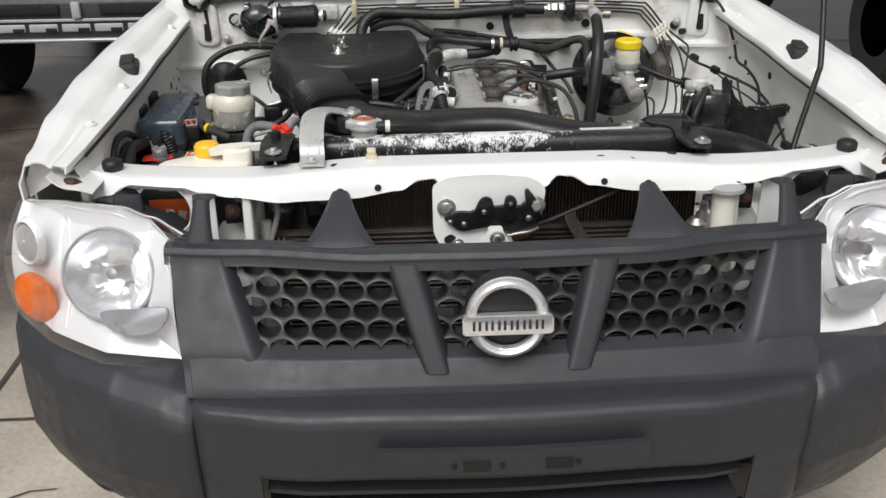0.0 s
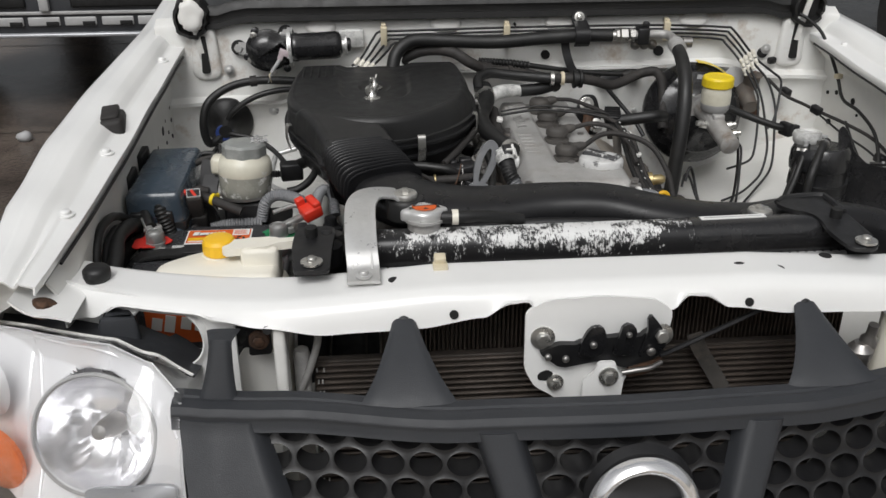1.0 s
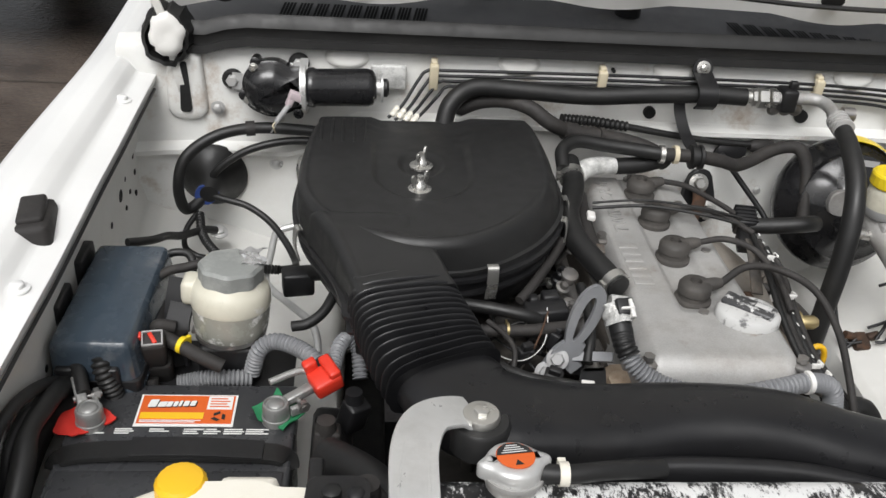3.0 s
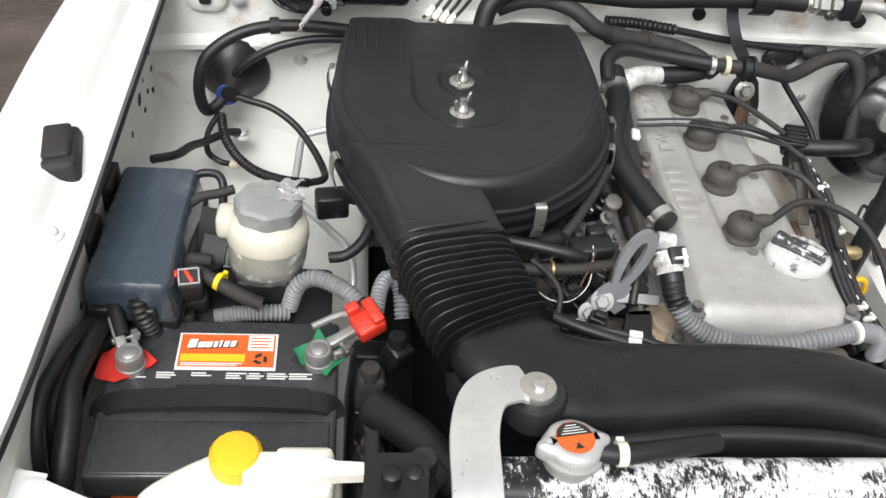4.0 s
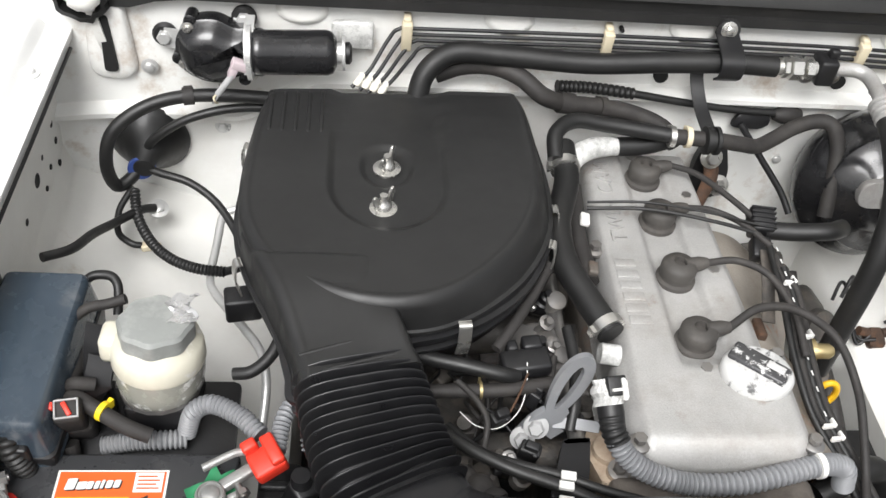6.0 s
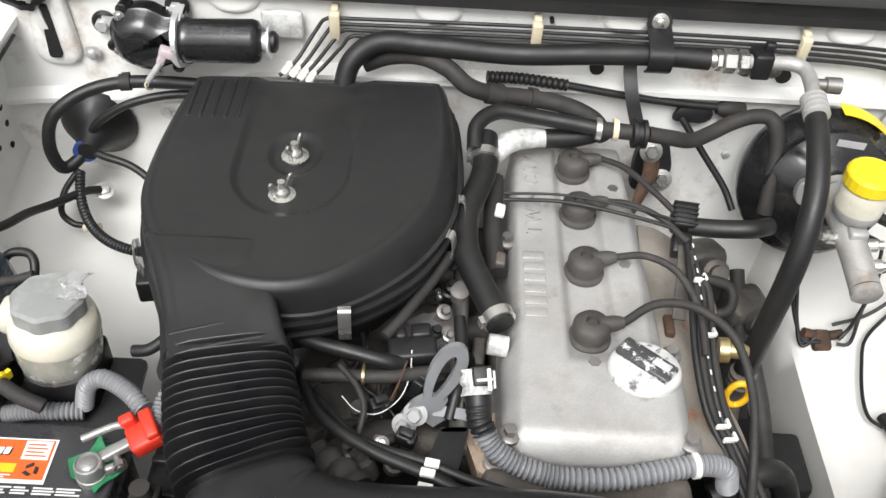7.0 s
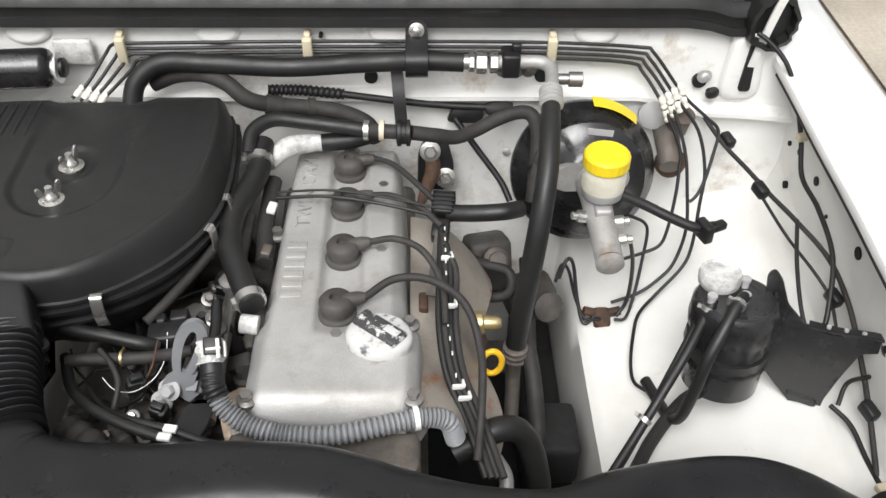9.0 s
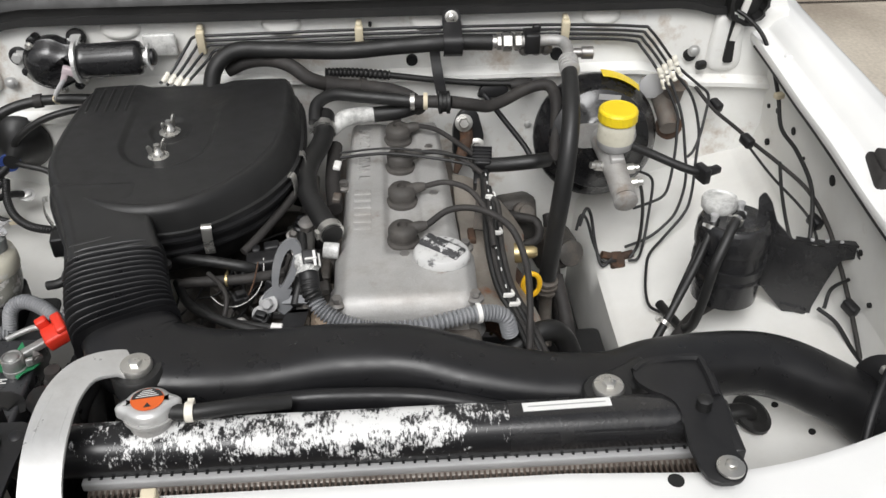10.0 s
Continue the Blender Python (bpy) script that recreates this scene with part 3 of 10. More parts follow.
def make_support():
    bm = B()

    def lip(x):
        a = abs(x)
        d = lerp_table(a, [(0.0, 0.016), (0.048, 0.016), (0.068, 0.020), (0.088, 0.020), (0.108, 0.0), (0.128, 0.002), (0.165, 0.020), (0.24, 0.030), (0.36, 0.026), (0.45, 0.012), (0.51, 0.004), (0.54, -0.006), (0.64, -0.007), (0.69, 0.018), (0.74, 0.032)])[0]
        return d

    def fn(u, v):
        x = -0.745 + 1.49 * u
        yo, zt = support_line(x)
        dip = lip(x)
        rows = [(0.0, 0.090, -0.016), (0.12, 0.088, -0.003), (0.22, 0.080, 0.0), (0.6, 0.012, 0.002), (0.75, 0.0, -0.004), (0.85, -0.006, -0.012), (1.0, -0.014, -dip - 0.010)]
        y, z = lerp_table(v, rows)
        return (x, y + yo, zt + z)

    sheet(bm, fn, 240, 14, 0.0025)
    part("radiator_support", bm, "paint", truck, "white painted upper crossmember with bolt holes")
    # holes in the crossmember: black discs on top, their shade put into the colour
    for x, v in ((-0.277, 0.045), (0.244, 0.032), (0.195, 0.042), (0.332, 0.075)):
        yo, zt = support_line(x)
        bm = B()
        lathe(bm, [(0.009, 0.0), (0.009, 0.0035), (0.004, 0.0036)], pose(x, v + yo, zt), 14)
        part("bolt_hole", bm, "void", truck, "black disc for the shade of a round hole")
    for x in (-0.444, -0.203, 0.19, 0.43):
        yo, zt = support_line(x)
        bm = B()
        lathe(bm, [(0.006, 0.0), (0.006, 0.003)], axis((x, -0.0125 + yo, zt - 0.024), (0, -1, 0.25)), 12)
        part("bolt_hole", bm, "void", truck, "black disc for the shade of a round hole")
    # end gussets joining crossmember and fenders
    for s in (-1, 1):
        bm = B()
        sheet(bm, lambda u, v: (s * (0.70 + 0.075 * u), 0.03 + 0.17 * v, 0.860 + 0.035 * u * u + 0.004 * math.sin(u * 6) - 0.004 * v), 8, 8, 0.003)
        part("gusset", bm, "paint", truck)
        bm = B()
        lathe(bm, [(0.020, 0), (0.020, 0.004), (0.016, 0.005)], axis((s * 0.742, 0.055, 0.868), (-s * 0.3, -0.2, 1)), 18)
        bolt(bm, (s * 0.742, 0.055, 0.872), (-s * 0.3, -0.2, 1), 0.008)
        part("mount_bolt", bm, "rust", truck, "rusty fender bolt")
        bm = B()
        lathe(bm, [(0.017, 0), (0.019, 0.006), (0.019, 0.016), (0.014, 0.021)], pose(s * 0.69, 0.135, 0.868), 20)
        part("hood_stop", bm, "rubber", truck, "round black rubber hood stop")
        # pressed end plate with a round opening behind the headlight
        bm = B()

        def plate(u, v):
            a = 2 * math.pi * u
            ca, sa = math.cos(a), math.sin(a)
            zi = 0.821 + 0.046 * sa
            k = min((0.096 if ca > 0 else 0.172) / max(abs(ca), 1e-4), (0.051 if sa > 0 else 0.110) / max(abs(sa), 1e-4))
            xo, zo = 0.586 - k * ca, 0.821 + k * sa
            xi = 0.586 - 0.050 * ca
            x, z = xi + (xo - xi) * v, zi + (zo - zi) * v
            return (s * x, support_line(x)[0] + 0.010 - 0.010 * max(0, 1 - v / 0.18) ** 1.5, z)

        sheet(bm, plate, 60, 12, 0.003)
        part("end_plate", bm, "paint", truck, "white pressed plate with a round opening")
        bm = B()
        box(bm, (s * 0.431, 0.016, 0.70), (0.016, 0.040, 0.32), bev=0.004)
        part("side_panel", bm, "bay", truck)
        bm = B()
        prism(bm, rounded([(s * 0.510, 0.60), (s * 0.510, 0.752), (s * 0.487, 0.792), (s * 0.440, 0.782), (s * 0.438, 0.60)], 0.006), Matrix(((1, 0, 0, 0), (0, 0, -1, 0.062), (0, 1, 0, 0), (0, 0, 0, 1))), 0.003)
        part("inner_panel", bm, "bay", truck)
        bm = B()
        prism(bm, rounded([(s * 0.476, 0.796), (s * 0.476, 0.852), (s * 0.455, 0.852), (s * 0.446, 0.828), (s * 0.446, 0.798)], 0.003), Matrix(((1, 0, 0, 0), (0, 0, -1, 0.042), (0, 1, 0, 0), (0, 0, 0, 1))), 0.010, 0.001)
        part("black_bracket", bm, "black", truck, "small black steel bracket")
        bm = B()
        shells(bm, rounded([(s * 0.681, 0.112), (s * 0.640, 0.106), (s * 0.622, 0.056), (s * 0.676, 0.052)], 0.008), [(0.760, -0.006), (0.835, 0.0), (0.846, 0.003), (0.849, 0.010)])
        part("lamp_cover", bm, "bumper", truck, "dark grey moulded lamp cover")
        bm = B()
        lathe(bm, [(0.014, 0), (0.014, 0.004)], axis((s * 0.461, 0.032, 0.822), (0, -1, 0.1)), 18)
        bolt(bm, (s * 0.461, 0.028, 0.822), (0, -1, 0.1), 0.008)
        part("bracket_bolt", bm, "rust", truck, "rusty bracket bolt")


make_support()


def fender_line(y):
    """Crown x, crown z, gutter x, gutter z of a fender along y."""
    return lerp_table(y, [(-0.05, 0.800, 0.890, 0.765, 0.884), (0.10, 0.822, 0.925, 0.736, 0.910), (0.25, 0.830, 0.955, 0.719, 0.930),
                          (0.45, 0.828, 0.982, 0.707, 0.950), (0.65, 0.815, 1.002, 0.699, 0.972), (0.95, 0.786, 1.028, 0.690, 0.995), (1.5, 0.775, 1.07, 0.68, 1.04)])


def make_fender(s):
    bm = B()

    def fn(u, v):
        y = 0.050 + 1.40 * u
        cx, cz, gx, gz = fender_line(y)
        w = cx - gx
        k = max(0.0, min(1.0, (y - 0.13) / 0.09))
        low = 0.842 * (1 - k) + 0.42 * k
        mid = (cz - 0.04) * (1 - k) + (cz - 0.20) * k
        rows = [(0.0, gx + 0.002, gz - 0.012), (0.06, gx, gz), (0.14, gx + 0.14 * w, gz + 0.003), (0.22, gx + 0.24 * w, gz + 0.005), (0.28, gx + 0.29 * w, gz + 0.008),
                (0.35, gx + 0.38 * w, cz - 0.012), (0.42, gx + 0.50 * w, cz - 0.003), (0.5, gx + 0.72 * w, cz), (0.6, cx, cz - 0.008), (0.7, cx + 0.010, cz - 0.035), (0.85, cx + 0.014 + 0.018 * k, mid), (1.0, cx + 0.012 + 0.016 * k, low)]
        x, z = lerp_table(v, rows)
        return (s * x, y, z)

    sheet(bm, fn, 40, 44, 0.003)
    part("fender", bm, "paint", truck, "white fender with a rolled inner gutter")
    bm = B()
    edge = [fn(0, k / 30) for k in range(31)]
    bm.faces.new([bm.verts.new((x, y + 0.035, z - 0.004)) for x, y, z in edge])
    part("fender_end", bm, "bay", truck)
    # black tube stands in for the shadow line under the gutter edge
    bm = B()
    tube(bm, [(s * (fender_line(y)[2] - 0.0005), y, fender_line(y)[3] - 0.0145) for y in (0.13, 0.25, 0.35, 0.45, 0.55, 0.65, 0.75, 0.85, 0.93)], 0.0026, 6, 4)
    part("gutter_shade", bm, "black", truck, "thin black line for the shadow under the gutter")
    bm = B()
    x, y, z = s * 0.744, 0.536, 0.938
    m = pose(x, y, z, 0, s * 6, s * -8)
    box(bm, (0, 0, 0), (0.042, 0.075, 0.050), bev=0.008, m=m @ pose(0, 0, 0.018))
    box(bm, (0, 0, 0), (0.030, 0.050, 0.012), bev=0.004, m=m @ pose(0, 0.0, 0.046, 8))
    part("hood_bumper", bm, "oldrub", truck, "worn black rubber hood bumper block")
    for yy in (0.22, 0.42, 0.85):
        cx, cz, gx, gz = fender_line(yy)
        bm = B()
        bolt(bm, (s * (gx + 0.025), yy, gz + 0.003), (0, 0, 1), 0.008, 0.007)
        part("fender_bolt", bm, "paint", truck)
    # inner panel and wheel apron
    bm = B()

    def inner(u, v):
        y = 0.09 + 0.87 * u
        gz = fender_line(y)[3]
        rise = 0.055 * max(0, (y - 0.58) / 0.38) ** 1.5
        front = 0.10 * max(0, (0.30 - y) / 0.2)
        gx = fender_line(y)[2]
        rows = [(0.0, gx + 0.010, gz - 0.022), (0.12, 0.728, gz - 0.050), (0.45, 0.732, 0.775 + rise), (0.55, 0.722, 0.735 + rise), (0.62, 0.695, 0.715 + rise), (0.92, 0.415, 0.645 + rise * 0.5 - front * 0.3), (0.96, 0.402, 0.635 + rise * 0.4), (1.0, 0.398, 0.43)]
        x, z = lerp_table(v, rows)
        return (s * x, y, z)

    sheet(bm, inner, 24, 40, 0.003)
    part("inner_fender", bm, "bay", truck, "white inner fender and wheel apron")
    spots = [(0.905, 0.880, 0.006), (0.908, 0.850, 0.005), (0.849, 0.867, 0.004), (0.816, 0.856, 0.010), (0.904, 0.815, 0.005), (0.841, 0.822, 0.004), (0.870, 0.835, 0.004), (0.783, 0.885, 0.007), (0.755, 0.840, 0.005),
             (0.70, 0.86, 0.006), (0.66, 0.875, 0.008), (0.60, 0.83, 0.004), (0.57, 0.86, 0.005), (0.44, 0.83, 0.005), (0.48, 0.80, 0.006), (0.90, 0.925, 0.005)]
    if s > 0:
        spots = [(0.791, 0.888, 0.007), (0.866, 0.886, 0.005), (0.905, 0.875, 0.004), (0.629, 0.893, 0.009), (0.734, 0.869, 0.003), (0.766, 0.865, 0.003), (0.880, 0.815, 0.006), (0.50, 0.85, 0.005), (0.44, 0.80, 0.004), (0.56, 0.80, 0.006)]
    # panel holes are black discs, the shade inside is only colour
    for yy, zz, r in spots:
        bm = B()
        lathe(bm, [(r, 0), (r, 0.0065)], axis((s * 0.7335, yy, zz), (-s, 0, 0)), 12)
        part("panel_hole", bm, "void", truck, "black disc for a shaded hole in the inner panel")


make_fender(-1)
make_fender(1)


def make_firewall():
    bm = B()

    def fn(u, v):
        x = -0.745 + 1.49 * u
        edge = max(0, abs(x) - 0.60) / 0.14
        led = 0.935 - 0.06 * max(0, min(1, (-x - 0.38) / 0.1)) - 0.03 * max(0, min(1, (x - 0.5) / 0.1))
        rows = [(0.0, 0.945, 0.40), (0.4, 0.950, led - 0.06), (0.46, 0.952, led - 0.014), (0.49, 0.938, led - 0.006), (0.53, 0.938, led + 0.003), (0.57, 0.958, led + 0.010), (0.82, 0.962, 1.012), (0.9, 0.968, 1.040), (1.0, 0.995, 1.052)]
        y, z = lerp_table(v, rows)
        return (x, y - 0.02 * edge ** 2, z)

    sheet(bm, fn, 70, 36, 0.004)
    part("firewall", bm, "wall", truck, "white stained firewall with a pressed ledge")
    # pressed dimples along the cowl edge
    for x in (-0.40, -0.13, 0.12, 0.42):
        bm = B()
        lathe(bm, [(0.034, 0), (0.030, 0.004), (0.024, 0.006)], axis((x, 0.965, 1.032), (0, -1, 0.45)) @ Matrix.Diagonal((1.0, 0.55, 1, 1)), 24)
        part("cowl_pressing", bm, "bay", truck)
    # hinge slots and firewall holes: shade painted as black pieces, nothing is cut
    for x, z in ((-0.647, 0.980), (0.651, 0.984)):
        bm = B()
        prism(bm, rounded([(-0.009, -0.040), (0.009, -0.040), (0.007, 0.0), (0.0045, 0.040), (-0.0045, 0.040), (-0.007, 0.0)], 0.006), axis((x, 0.9535 - (0.02 * ((abs(x) - 0.60) / 0.14) ** 2), z), (0, -1, 0)), 0.0090)
        part("firewall_slot", bm, "void", truck, "black strip for the shaded slot of the hinge arm")
    for x, z, r in ((0.09, 0.962, 0.010), (0.345, 0.965, 0.011), (0.02, 1.03, 0.003), (-0.22, 0.955, 0.008), (0.585, 0.955, 0.011), (0.22, 0.845, 0.006)):
        bm = B()
        lathe(bm, [(r, 0), (r, 0.010)], axis((x, 0.962, z), (0, -1, 0)), 14)
        part("firewall_hole", bm, "void", truck, "black disc for the shade of a round hole")
    for x, z in ((-0.575, 0.992), (-0.473, 1.022)):
        bm = B()
        bolt(bm, (x, 0.951, z), (0, -1, 0.1), 0.0095, 0.009, False)
        part("motor_bolt", bm, "bracket", truck)
        bm = B()
        lathe(bm, [(0.016, 0), (0.0165, 0.004), (0.013, 0.008), (0.009, 0.008)], axis((x, 0.957, z), (0, -1, 0.1)), 18)
        part("bolt_rubber", bm, "rubber", truck, "black rubber ring")
    for x, z in ((-0.512, 0.852), (-0.60, 0.945), (0.59, 0.965), (0.50, 0.86), (0.30, 0.83)):
        bm = B()
        bolt(bm, (x, 0.952, z), (0, -1, 0), 0.007)
        part("firewall_bolt", bm, "bracket", truck)
    # rubber seal, cowl grille, wipers, windscreen
    bm = B()
    sec = [(0, 0), (0.002, 0.012), (0.007, 0.013), (0.008, 0.024), (0.005, 0.028), (0.010, 0.040), (0.018, 0.046), (0.026, 0.044), (0.029, 0.034), (0.034, 0.033), (0.040, 0.024), (0.044, 0.004)]
    rings = []
    for i in range(41):
        x = -0.645 + 1.29 * i / 40
        h = 1.034 + 0.014 * max(0.0, min(1.0, (0.605 - abs(x)) / 0.035))
        rings.append(ring(bm, [(x, 0.944 + a, h + b) for a, b in sec]))
    bridge(bm, rings)
    part("cowl_seal", bm, "rubber", truck, "black rubber hood seal along the cowl")
    bm = B()
    sheet(bm, lambda u, v: (-0.70 + 1.40 * u, 0.985 + 0.22 * v, 1.060 + 0.070 * v - 0.014 * abs(2 * u - 1) ** 3), 24, 6, 0.006)
    part("cowl_cover", bm, "cowl", truck, "faded dark grey plastic cowl cover")
    # vent slots drawn as black strips in place of shaded openings
    for x0, lean in ((-0.512, 0.010), (0.243, -0.020)):
        for i in range(9):
            bm = B()
            for j in range(4):
                x = x0 + i * 0.0262 + j * 0.0052
                q = lambda a, b: (x + a + lean * b / 0.05, 1.002 + b, 1.0700 + 0.318 * b)
                vs = [bm.verts.new(q(a, b)) for a, b in ((0, 0), (0.0038, 0), (0.0038, 0.052 - 0.0035 * (i if x0 > 0 else 0)), (0, 0.052 - 0.0035 * (i if x0 > 0 else 0)))]
                bm.faces.new(vs)
            bmesh.ops.solidify(bm, geom=bm.faces[:], thickness=0.003)
            part("cowl_vent", bm, "void", truck, "black strips for the shaded slots of the cowl air vent")
    for x0, s in ((-0.05, 1), (0.52, 1)):
        bm = B()
        tube(bm, [(x0 - 0.16, 1.09, 1.112), (x0, 1.105, 1.124), (x0 + 0.10, 1.08, 1.112)], [0.006, 0.014, 0.02], 8, flat=0.5)
        lathe(bm, [(0.022, 0), (0.022, 0.016), (0.015, 0.022)], pose(x0 + 0.11, 1.075, 1.086), 16)
        tube(bm, [(x0 - 0.55, 1.19, 1.150), (x0 - 0.1, 1.14, 1.136)], 0.006, 6)
        part("wiper_arm", bm, "black", truck, "black wiper arm")
    bm = B()
    sheet(bm, lambda u, v: (-0.66 + 1.32 * u, 1.195 + 0.55 * v + 0.06 * (2 * u - 1) ** 2, 1.118 + 0.42 * v), 16, 8, 0.005)
    ob = part("windscreen", bm, "screen", truck, "clear windscreen glass")
    ob.visible_shadow = False
    bm = B()
    box(bm, (0, 1.70, 1.0), (1.4, 0.02, 0.7))
    box(bm, (0, 1.45, 1.06), (1.36, 0.5, 0.02))
    part("dashboard", bm, "void", truck)
    for s in (-1, 1):
        strap(bm := B(), [(s * 0.650, 0.952, 0.962), (s * 0.653, 0.944, 0.985), (s * 0.658, 0.940, 1.020), (s * 0.664, 0.936, 1.062), (s * 0.672, 0.930, 1.105), (s * 0.690, 0.925, 1.150), (s * 0.705, 0.920, 1.20), (s * 0.712, 0.910, 1.27)], 0.012, 0.004, 8, up=(0, -1, 0))
        part("hood_hinge", bm, "bay", truck, "white hood hinge arm")
        # torn foam collar round the hinge arm, with white foil showing
        rnd = random.Random(11)
        bm = B()
        rag = [(1 + rnd.uniform(-0.10, 0.10), 1 + rnd.uniform(-0.08, 0.08)) for k in range(30)]
        rings = []
        for f, h in ((1.18, 0.030), (1.22, 0.0), (1.10, -0.022), (0.92, -0.024), (0.86, -0.006)):
            rings.append(ring(bm, [(s * 0.668 + 0.031 * f * rag[k][0] * math.cos(k * math.pi / 15), 0.954 + h, 1.060 + 0.040 * f * rag[k][1] * math.sin(k * math.pi / 15)) for k in range(30)]))
        bridge(bm, rings)
        part("hinge_foam", bm, "rubber", truck, "torn black foam collar round the hinge", smooth=30)
        if s < 0:
            rings = []
            bm = B()
            for f, h in ((0.99, 0.0), (0.97, -0.004), (0.60, -0.009), (0.25, -0.006)):
                rings.append(ring(bm, [(s * 0.664 + 0.026 * f * rag[(k + 7) % 30][0] * math.cos(k * math.pi / 15), 0.932 + h, 1.066 + 0.034 * f * rag[(k + 7) % 30][1] * math.sin(k * math.pi / 15)) for k in range(30)]))
            bridge(bm, rings)
            part("hinge_cover", bm, "white", truck, "torn white lining in the hinge collar", smooth=80)
        # raised pressing round the slot
        bm = B()
        m = axis((s * 0.647, 0.9515, 0.978), (0, -1, 0))
        out = rounded([(-0.030, -0.052), (0.030, -0.052), (0.022, 0.060), (-0.022, 0.060)], 0.026, 8)
        bridge(bm, [ring(bm, [m @ Vector((x * f, y * (0.5 + 0.5 * f), h)) for x, y in out]) for f, h in ((1.12, -0.006), (1.05, 0.001), (0.95, 0.004), (0.60, 0.0048), (0.10, 0.0050))])
        part("slot_pressing", bm, "wall", truck, smooth=60)
        bm = B()
        box(bm, (s * 0.79, 1.32, 1.17), (0.06, 0.06, 0.5), (38, 0, 0), bev=0.015)
        part("windscreen_pillar", bm, "paint", truck)
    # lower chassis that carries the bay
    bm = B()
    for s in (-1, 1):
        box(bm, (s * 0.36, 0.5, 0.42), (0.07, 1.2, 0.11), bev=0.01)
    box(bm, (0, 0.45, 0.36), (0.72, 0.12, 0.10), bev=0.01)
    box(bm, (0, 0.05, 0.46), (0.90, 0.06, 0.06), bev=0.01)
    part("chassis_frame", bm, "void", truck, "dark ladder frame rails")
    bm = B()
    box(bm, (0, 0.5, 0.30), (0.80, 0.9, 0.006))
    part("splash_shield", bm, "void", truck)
    for s in (-1, 1):
        bm = B()
        m = axis((s * 0.70, 0.42, 0.325), (s, 0, 0))
        lathe(bm, [(0.20, -0.09), (0.29, -0.10), (0.32, -0.08), (0.325, 0), (0.32, 0.08), (0.29, 0.10), (0.20, 0.09)], m, 40)
        t = part("tyre", bm, "tyre", truck, "black front tyre")
        bm = B()
        lathe(bm, [(0.195, 0.095), (0.19, 0.05), (0.08, 0.06), (0.06, 0.08), (0.01, 0.08)], m, 30)
        part("rim", bm, "steel", t)


make_firewall()


# ---- raised hood ----
def make_hood():
    ob = thing("hood", "white raised hood with a bare painted underside", "hood", (0, 0.95, 1.3))
    base, d, nrm = Vector((0, 0.990, 1.104)), Vector((0, -0.42, 0.907)), Vector((0, -0.907, -0.42))
    bm = B()
    sheet(bm, lambda u, v: Vector((-0.70 + 1.40 * u, 0, 0)) + base + d * (1.02 * v + 0.040 * (1 - v) * (1 - (2 * u - 1) ** 2)) - nrm * (0.05 + 0.03 * math.sin(u * math.pi)), 16, 12, 0.002)
    part("hood_skin", bm, "paint", ob)
    bm = B()

    def fn(u, v):
        x = -0.69 + 1.38 * u
        rib = 0.025 * max(0, math.cos((x + 0.69) / 1.38 * 8 * math.pi)) + 0.02 * (1 if v < 0.08 or v > 0.93 else 0)
        return Vector((x, 0, 0)) + base + d * (1.01 * v + 0.040 * (1 - v) * (1 - (x / 0.69) ** 2)) + nrm * rib * 0.6

    sheet(bm, fn, 60, 30, 0.002)
    part("hood_inner", bm, "paint", ob, "white ribbed inner hood panel")
    # hood holes: black discs painted for the shade inside
    for x, v, r in ((-0.39, 0.035, 0.014), (-0.25, 0.06, 0.022), (-0.58, 0.025, 0.009), (0.05, 0.06, 0.01), (0.33, 0.05, 0.012), (0.5, 0.06, 0.01)):
        bm = B()
        lathe(bm, [(r, 0), (r, 0.004)], axis(base + d * (v + 0.040 * (1 - (x / 0.69) ** 2)) + Vector((x, 0, 0)) + nrm * 0.031, nrm) @ Matrix.Diagonal((1.5, 1, 1, 1)), 16)
        part("hood_hole", bm, "void", ob)
    bm = B()
    tube(bm, [base + Vector((x, 0, 0)) + d * (0.085 + 0.012 * math.sin(i)) + nrm * 0.04 for i, x in enumerate((-0.2, -0.08, 0.04, 0.16, 0.3, 0.45, 0.62))], 0.004, 6)
    part("washer_hose", bm, "rubber", ob, "thin black washer hose")


make_hood()


# ---- bumper ----
def bumper_y(x):
    return lerp_table(abs(x), [(0, -0.315), (0.3, -0.305), (0.54, -0.265), (0.70, -0.185), (0.80, -0.08), (0.86, 0.06), (0.875, 0.20), (0.875, 0.30)])[0]


